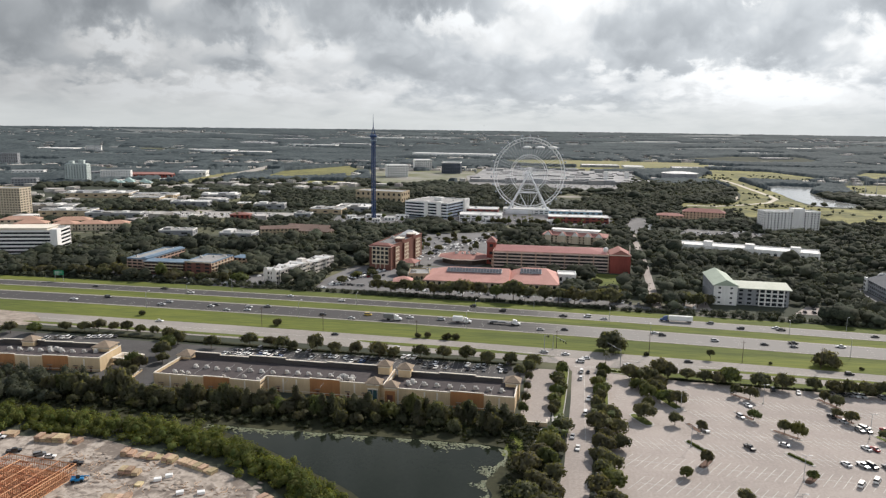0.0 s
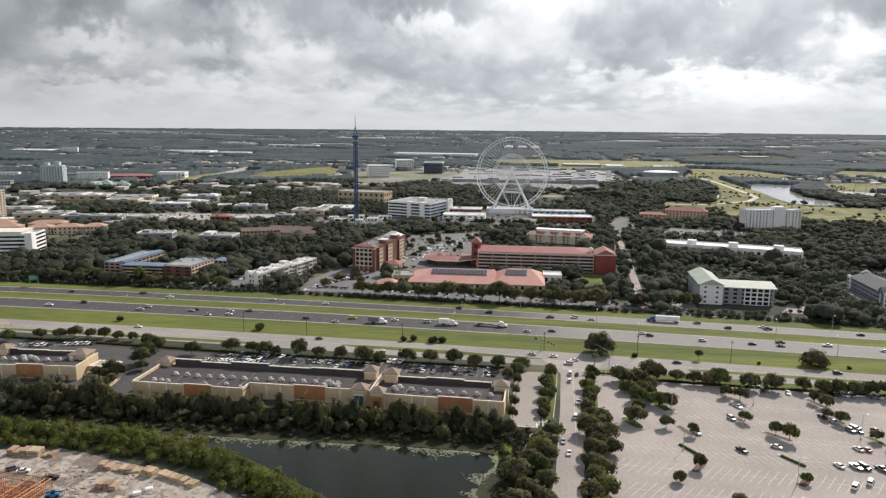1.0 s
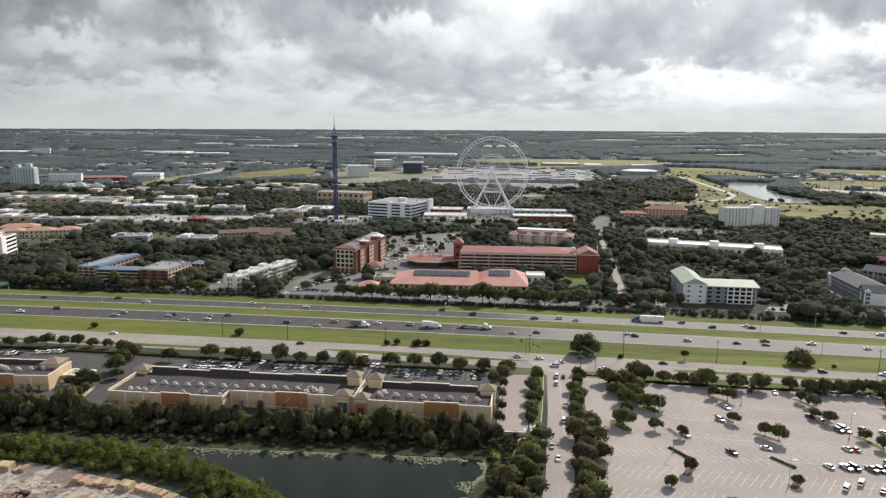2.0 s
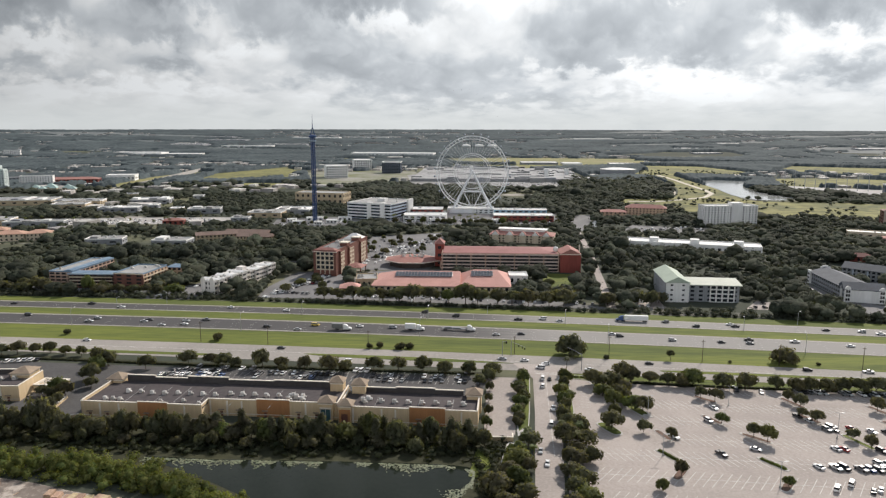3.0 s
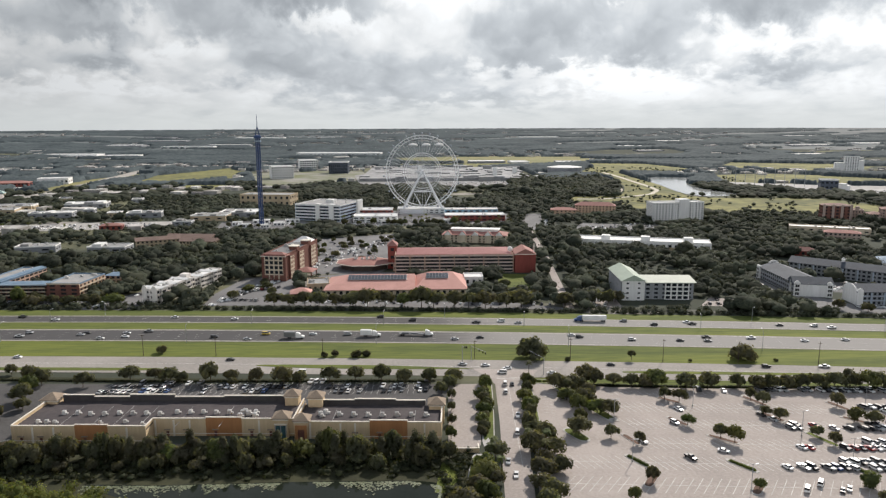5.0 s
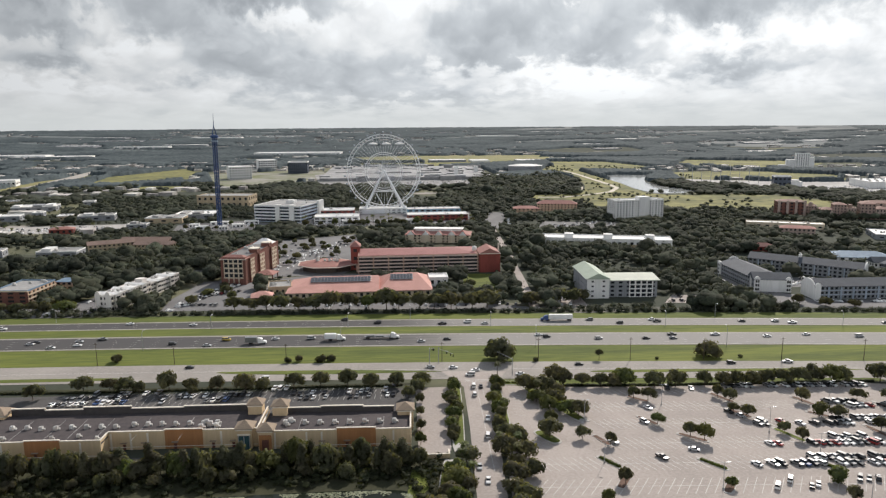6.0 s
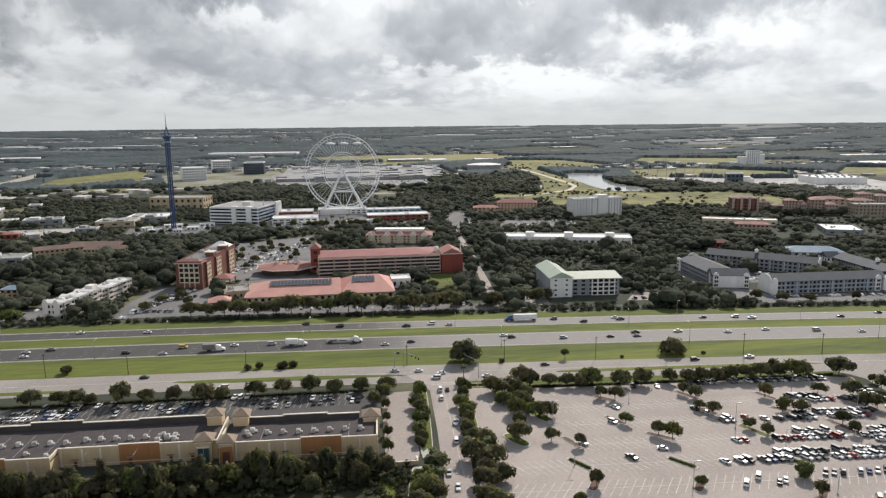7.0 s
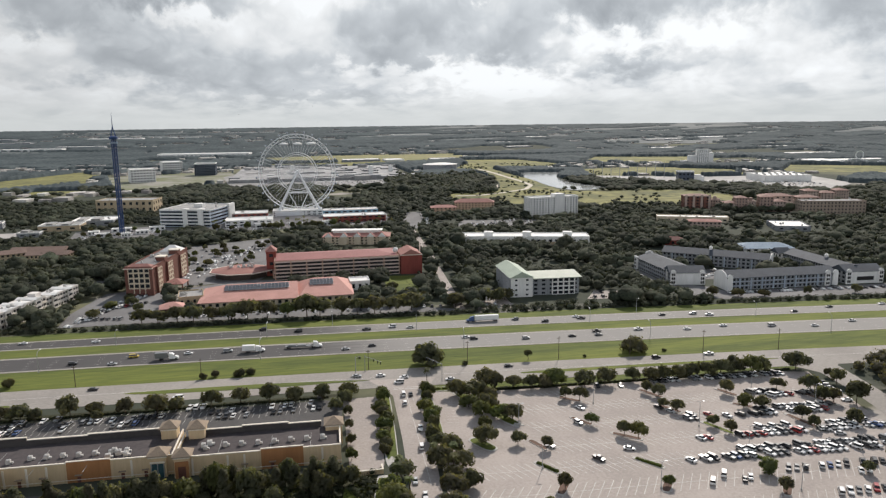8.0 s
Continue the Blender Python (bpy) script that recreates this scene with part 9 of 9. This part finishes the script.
gantry_sign(-372, curve_y(-372, 464))


# ---- building site ----
def lumber_stack(x, y, rz, w, d, h, label="stack of raw timber on the sandy site"):
    e = thing("lumber_stack", x, y, 0.08, rz, label, "timber stack", "timber stacks")
    n = max(1, int(h / 0.75))
    rng = random.Random(int(x * 7 + y))
    for j in range(n):
        for i in range(max(1, int(w / 2.6))):
            if j == n - 1 and rng.random() < 0.3:
                continue
            q = rng.uniform(-0.12, 0.12)
            part("timber_pack", boxes((i * 2.6 + q, q, j * 0.75 + 0.05, i * 2.6 + 2.35 + q, d + q, j * 0.75 + 0.72), bevel=0.04), LUMBER, e)
    return e


def timber_frame(x, y, rz, w, d, h):
    """Stud walls of a house under construction."""
    e = thing("house_frame", x, y, 0.08, rz, "open raw timber stud frame of a new house", "house frame", "house frames")

    def stud_wall(xa, ya, xb, yb):
        bm = bmesh.new()
        L = math.hypot(xb - xa, yb - ya)
        ux, uy = (xb - xa) / L, (yb - ya) / L
        n = max(2, int(L / 0.8))
        for z in (0.0, h * 0.5, h - 0.12, h):
            tube(bm, (xa, ya, z + 0.06), (xb, yb, z + 0.06), 0.17, 0.17, 4)
        for i in range(n + 1):
            px, py = xa + ux * L * i / n, ya + uy * L * i / n
            tube(bm, (px, py, 0), (px, py, h), 0.12, 0.12, 4)
        part("stud_wall", bm, TIMBER, e)

    rng = random.Random(int(abs(x) + w))
    for xa, ya, xb, yb in ((0, 0, w, 0), (w, 0, w, d), (w, d, 0, d), (0, d, 0, 0)):
        stud_wall(xa, ya, xb, yb)
    # rooms: party walls across, then short partitions of uneven length
    for i in range(1, int(w / 7.5) + 1):
        q = min(w - 2, i * 7.5 + rng.uniform(-0.6, 0.6))
        stud_wall(q, 0, q, d * rng.uniform(0.75, 1.0))
        for j in range(int(d / 4.2)):
            if rng.random() < 0.75:
                u, z = q - 7.3 + rng.uniform(0, 1.0), 2 + j * 4.2 + rng.uniform(-0.8, 0.8)
                stud_wall(max(0.2, u), z, q - rng.uniform(0.2, 3.4), z)
            if rng.random() < 0.25:
                stud_wall(q - 3.6, 2 + j * 4.2, q - 3.6, 2 + j * 4.2 + rng.uniform(2, 4))
    part("floor_deck", boxes((0, 0, 0.0, w, d, 0.12)), TIMBER, e)


def building_site():
    timber_frame(-186, 164, -7, 30, 31, 4.4)
    timber_frame(-219, 168, -7, 29, 27, 4.4)
    for x, y, rz, w, d, h in ((-187, 213.5, 2, 13.4, 4.5, 2.4), (-173, 214, -4, 5.4, 4, 1.6), (-205, 215, 6, 9, 4, 2.2), (-145.5, 207, 3, 5.4, 4, 2.4), (-139.5, 206.8, -4, 5.4, 4, 1.6), (-134, 206, 8, 5.4, 4, 1.6), (-127.5, 205, -10, 5.4, 4, 2.3), (-121, 205, -21, 18.4, 3.6, 1.7), (-138, 193.5, 2, 8, 3.6, 2.3), (-134, 176, 6, 10.6, 4, 1.6), (-127.5, 186.5, 5, 5.2, 3, 0.8), (-82, 186, -30, 5.2, 4, 0.9)):
        lumber_stack(x, y, rz, w, d, h)
    for x, y, rz in ((-121.5, 192.0, 25), (-118.8, 195.2, 25), (-109, 184.6, 30), (-101.8, 185.8, 28)):
        e = thing("pallet_load", x, y, 0.08, rz, "white wrapped pallet load on the sand", "pallet load", "white pallet loads")
        part("wrap", boxes((-1.3, -0.9, 0.15, 1.3, 0.9, 1.2), bevel=0.08), PAINTS["white"], e)
        part("pallet", boxes((-1.35, -0.95, 0, 1.35, 0.95, 0.14)), TIMBER, e)
    for x, y, a, k, c in ((-188, 204, 30, "pickup", "black"), (-176.5, 203, 40, "suv", "grey"), (-171.5, 202, 20, "sedan", "white"), (-158, 198.2, 25, "pickup", "black"), (-203, 214, 15, "pickup", "white"), (-205, 210, 25, "pickup", "silver")):
        car(x, y, a, k, c, "parked on the building site", "cars on the building site", 0.1)
    # telehandler
    e = thing("telehandler", -149, 187, 0.08, 25, "blue telehandler with a boom on the building site", "site machine")
    part("body", boxes((-2.4, -1.0, 0.6, 1.8, 1.0, 1.6), bevel=0.12), mat("machine_blue", (0.03, 0.22, 0.48), rough=0.45), e)
    part("cab", boxes((-0.6, -1.0, 1.6, 0.7, 0.05, 2.7), bevel=0.1), CAR_GLASS, e)
    bm = bmesh.new()
    tube(bm, (-2.3, 0.55, 2.0), (3.6, 0.55, 1.5), 0.25, 0.2, 8)
    part("boom", bm, mat("machine_blue", (0.03, 0.22, 0.48)), e)
    part("forks", boxes((3.5, -0.3, 0.7, 4.6, -0.1, 0.8), (3.5, 1.1, 0.7, 4.6, 1.3, 0.8), (3.4, -0.4, 0.7, 3.6, 1.4, 1.6)), STEEL_GREY, e)
    for wx in (-1.6, 1.2):
        for sy in (-1, 1):
            bm = bmesh.new()
            tube(bm, (wx, sy * 0.75, 0.6), (wx, sy * 1.2, 0.6), 0.6, 0.6, 14)
            part("wheel", bm, TYRE, e)
    # heaps and ruts of sand
    rng = np.random.default_rng(50)
    spots = []
    for _ in range(170):
        x, y = rng.uniform(-158, -82), rng.uniform(172, 210)
        if y > 210 - (x + 158) * 0.16:
            continue
        if math.sin(x * 0.21 + 1.3) + math.cos(y * 0.33) < 0.25:
            continue
        h, r = rng.uniform(0.12, 0.55), rng.uniform(0.4, 1.7)
        spots.append((x, y, 0.05, r, r * rng.uniform(0.5, 1), h))
    o = new("sand_heaps", mesh_of("sand_heaps", [clumps(rng, spots, ICO2, 0.22)], SAND))
    tagged(o, "low heaps of sand and rubble on the site", "sand heaps", "", "stuff")


building_site()


def site_scraps():
    """Offcuts and boards lying about, too many to tell apart."""
    rng = random.Random(71)
    bm = bmesh.new()
    for _ in range(260):
        k = rng.choice(((-140, 192), (-127, 187), (-150, 190), (-150, 200), (-128, 203), (-110, 190), (-95, 188), (-160, 203), (-130, 180)))
        x, y, a, L = k[0] + rng.gauss(0, 4), k[1] + rng.gauss(0, 2.6), rng.uniform(0, 3.14), rng.uniform(0.5, 2.2)
        dx, dy = math.cos(a) * L / 2, math.sin(a) * L / 2
        tube(bm, (x - dx, y - dy, 0.16), (x + dx, y + dy, 0.2), 0.11, 0.11, 4)
    o = link_mesh("timber_scraps", bm, LUMBER)
    tagged(o, "timber offcuts lying about on the sand", "timber", "", "stuff")


site_scraps()


def far_cars():
    """Countless tiny parked cars in the far lots: body and cabin each, joined."""
    rng = random.Random(64)
    lots = (((-255, 890), (-175, 915), 40, 60, 8), ((-610, 870), (-350, 915), 42, 260, 12), ((-112, 615), (-45, 780), 60, 90, -8), ((-120, 905), (100, 925), 50, 90, 0), ((-120, 1460), (230, 1560), 110, 360, 0), ((740, 1230), (980, 1260), 140, 420, -20), ((148, 870), (170, 1000), 24, 60, -10), ((205, 855), (280, 880), 36, 60, -8), ((-238, 495), (-205, 560), 12, 22, -16), ((114, 486), (132, 520), 10, 18, 5), ((305, 520), (345, 545), 14, 24, -18), ((-85, 502), (60, 490), 10, 30, -4), ((-156, 505), (-122, 580), 24, 70, -12), ((306, 472), (432, 459), 1, 34, -6))
    parts = {"white": ([], []), "dark": ([], []), "silver": ([], [])}
    for (xa, ya), (xb, yb), wide, n, rz in lots:
        for _ in range(n):
            t = rng.random()
            x, y = xa + t * (xb - xa), ya + t * (yb - ya) + round(rng.uniform(-0.5, 0.5) * wide / 7.5) * 7.5
            x = round(x / 2.8) * 2.8
            v, f = parts[rng.choice(("white", "white", "dark", "dark", "silver"))]
            a = radians(rz + rng.choice((0, 180)) + rng.uniform(-3, 3) + 90)
            c, s = math.cos(a), math.sin(a)
            for l0, l1, w, z0, z1, q in ((-2.2, 2.2, 0.88, 0.35, 0.95, 0.97), (-1.7, 0.9, 0.8, 0.95, 1.45, 0.72)):
                o = len(v)
                for z, k in ((z0, 1.0), (z1, q)):
                    for l, m in ((l0, -w), (l1, -w), (l1, w), (l0, w)):
                        v.append((x + c * l * k - s * m * k, y + s * l * k + c * m * k, z))
                f += [(o, o + 3, o + 2, o + 1), (o + 4, o + 5, o + 6, o + 7)] + [(o + i, o + (i + 1) % 4, o + 4 + (i + 1) % 4, o + 4 + i) for i in range(4)]
    for colour, label in (("white", "countless white cars parked in far lots"), ("dark", "countless dark cars parked in far lots"), ("silver", "countless silver cars parked in far lots")):
        v, f = parts[colour]
        tagged(raw("far_parked_cars", v, f, PAINTS["black" if colour == "dark" else colour]), label, "cars", "", "stuff")


far_cars()
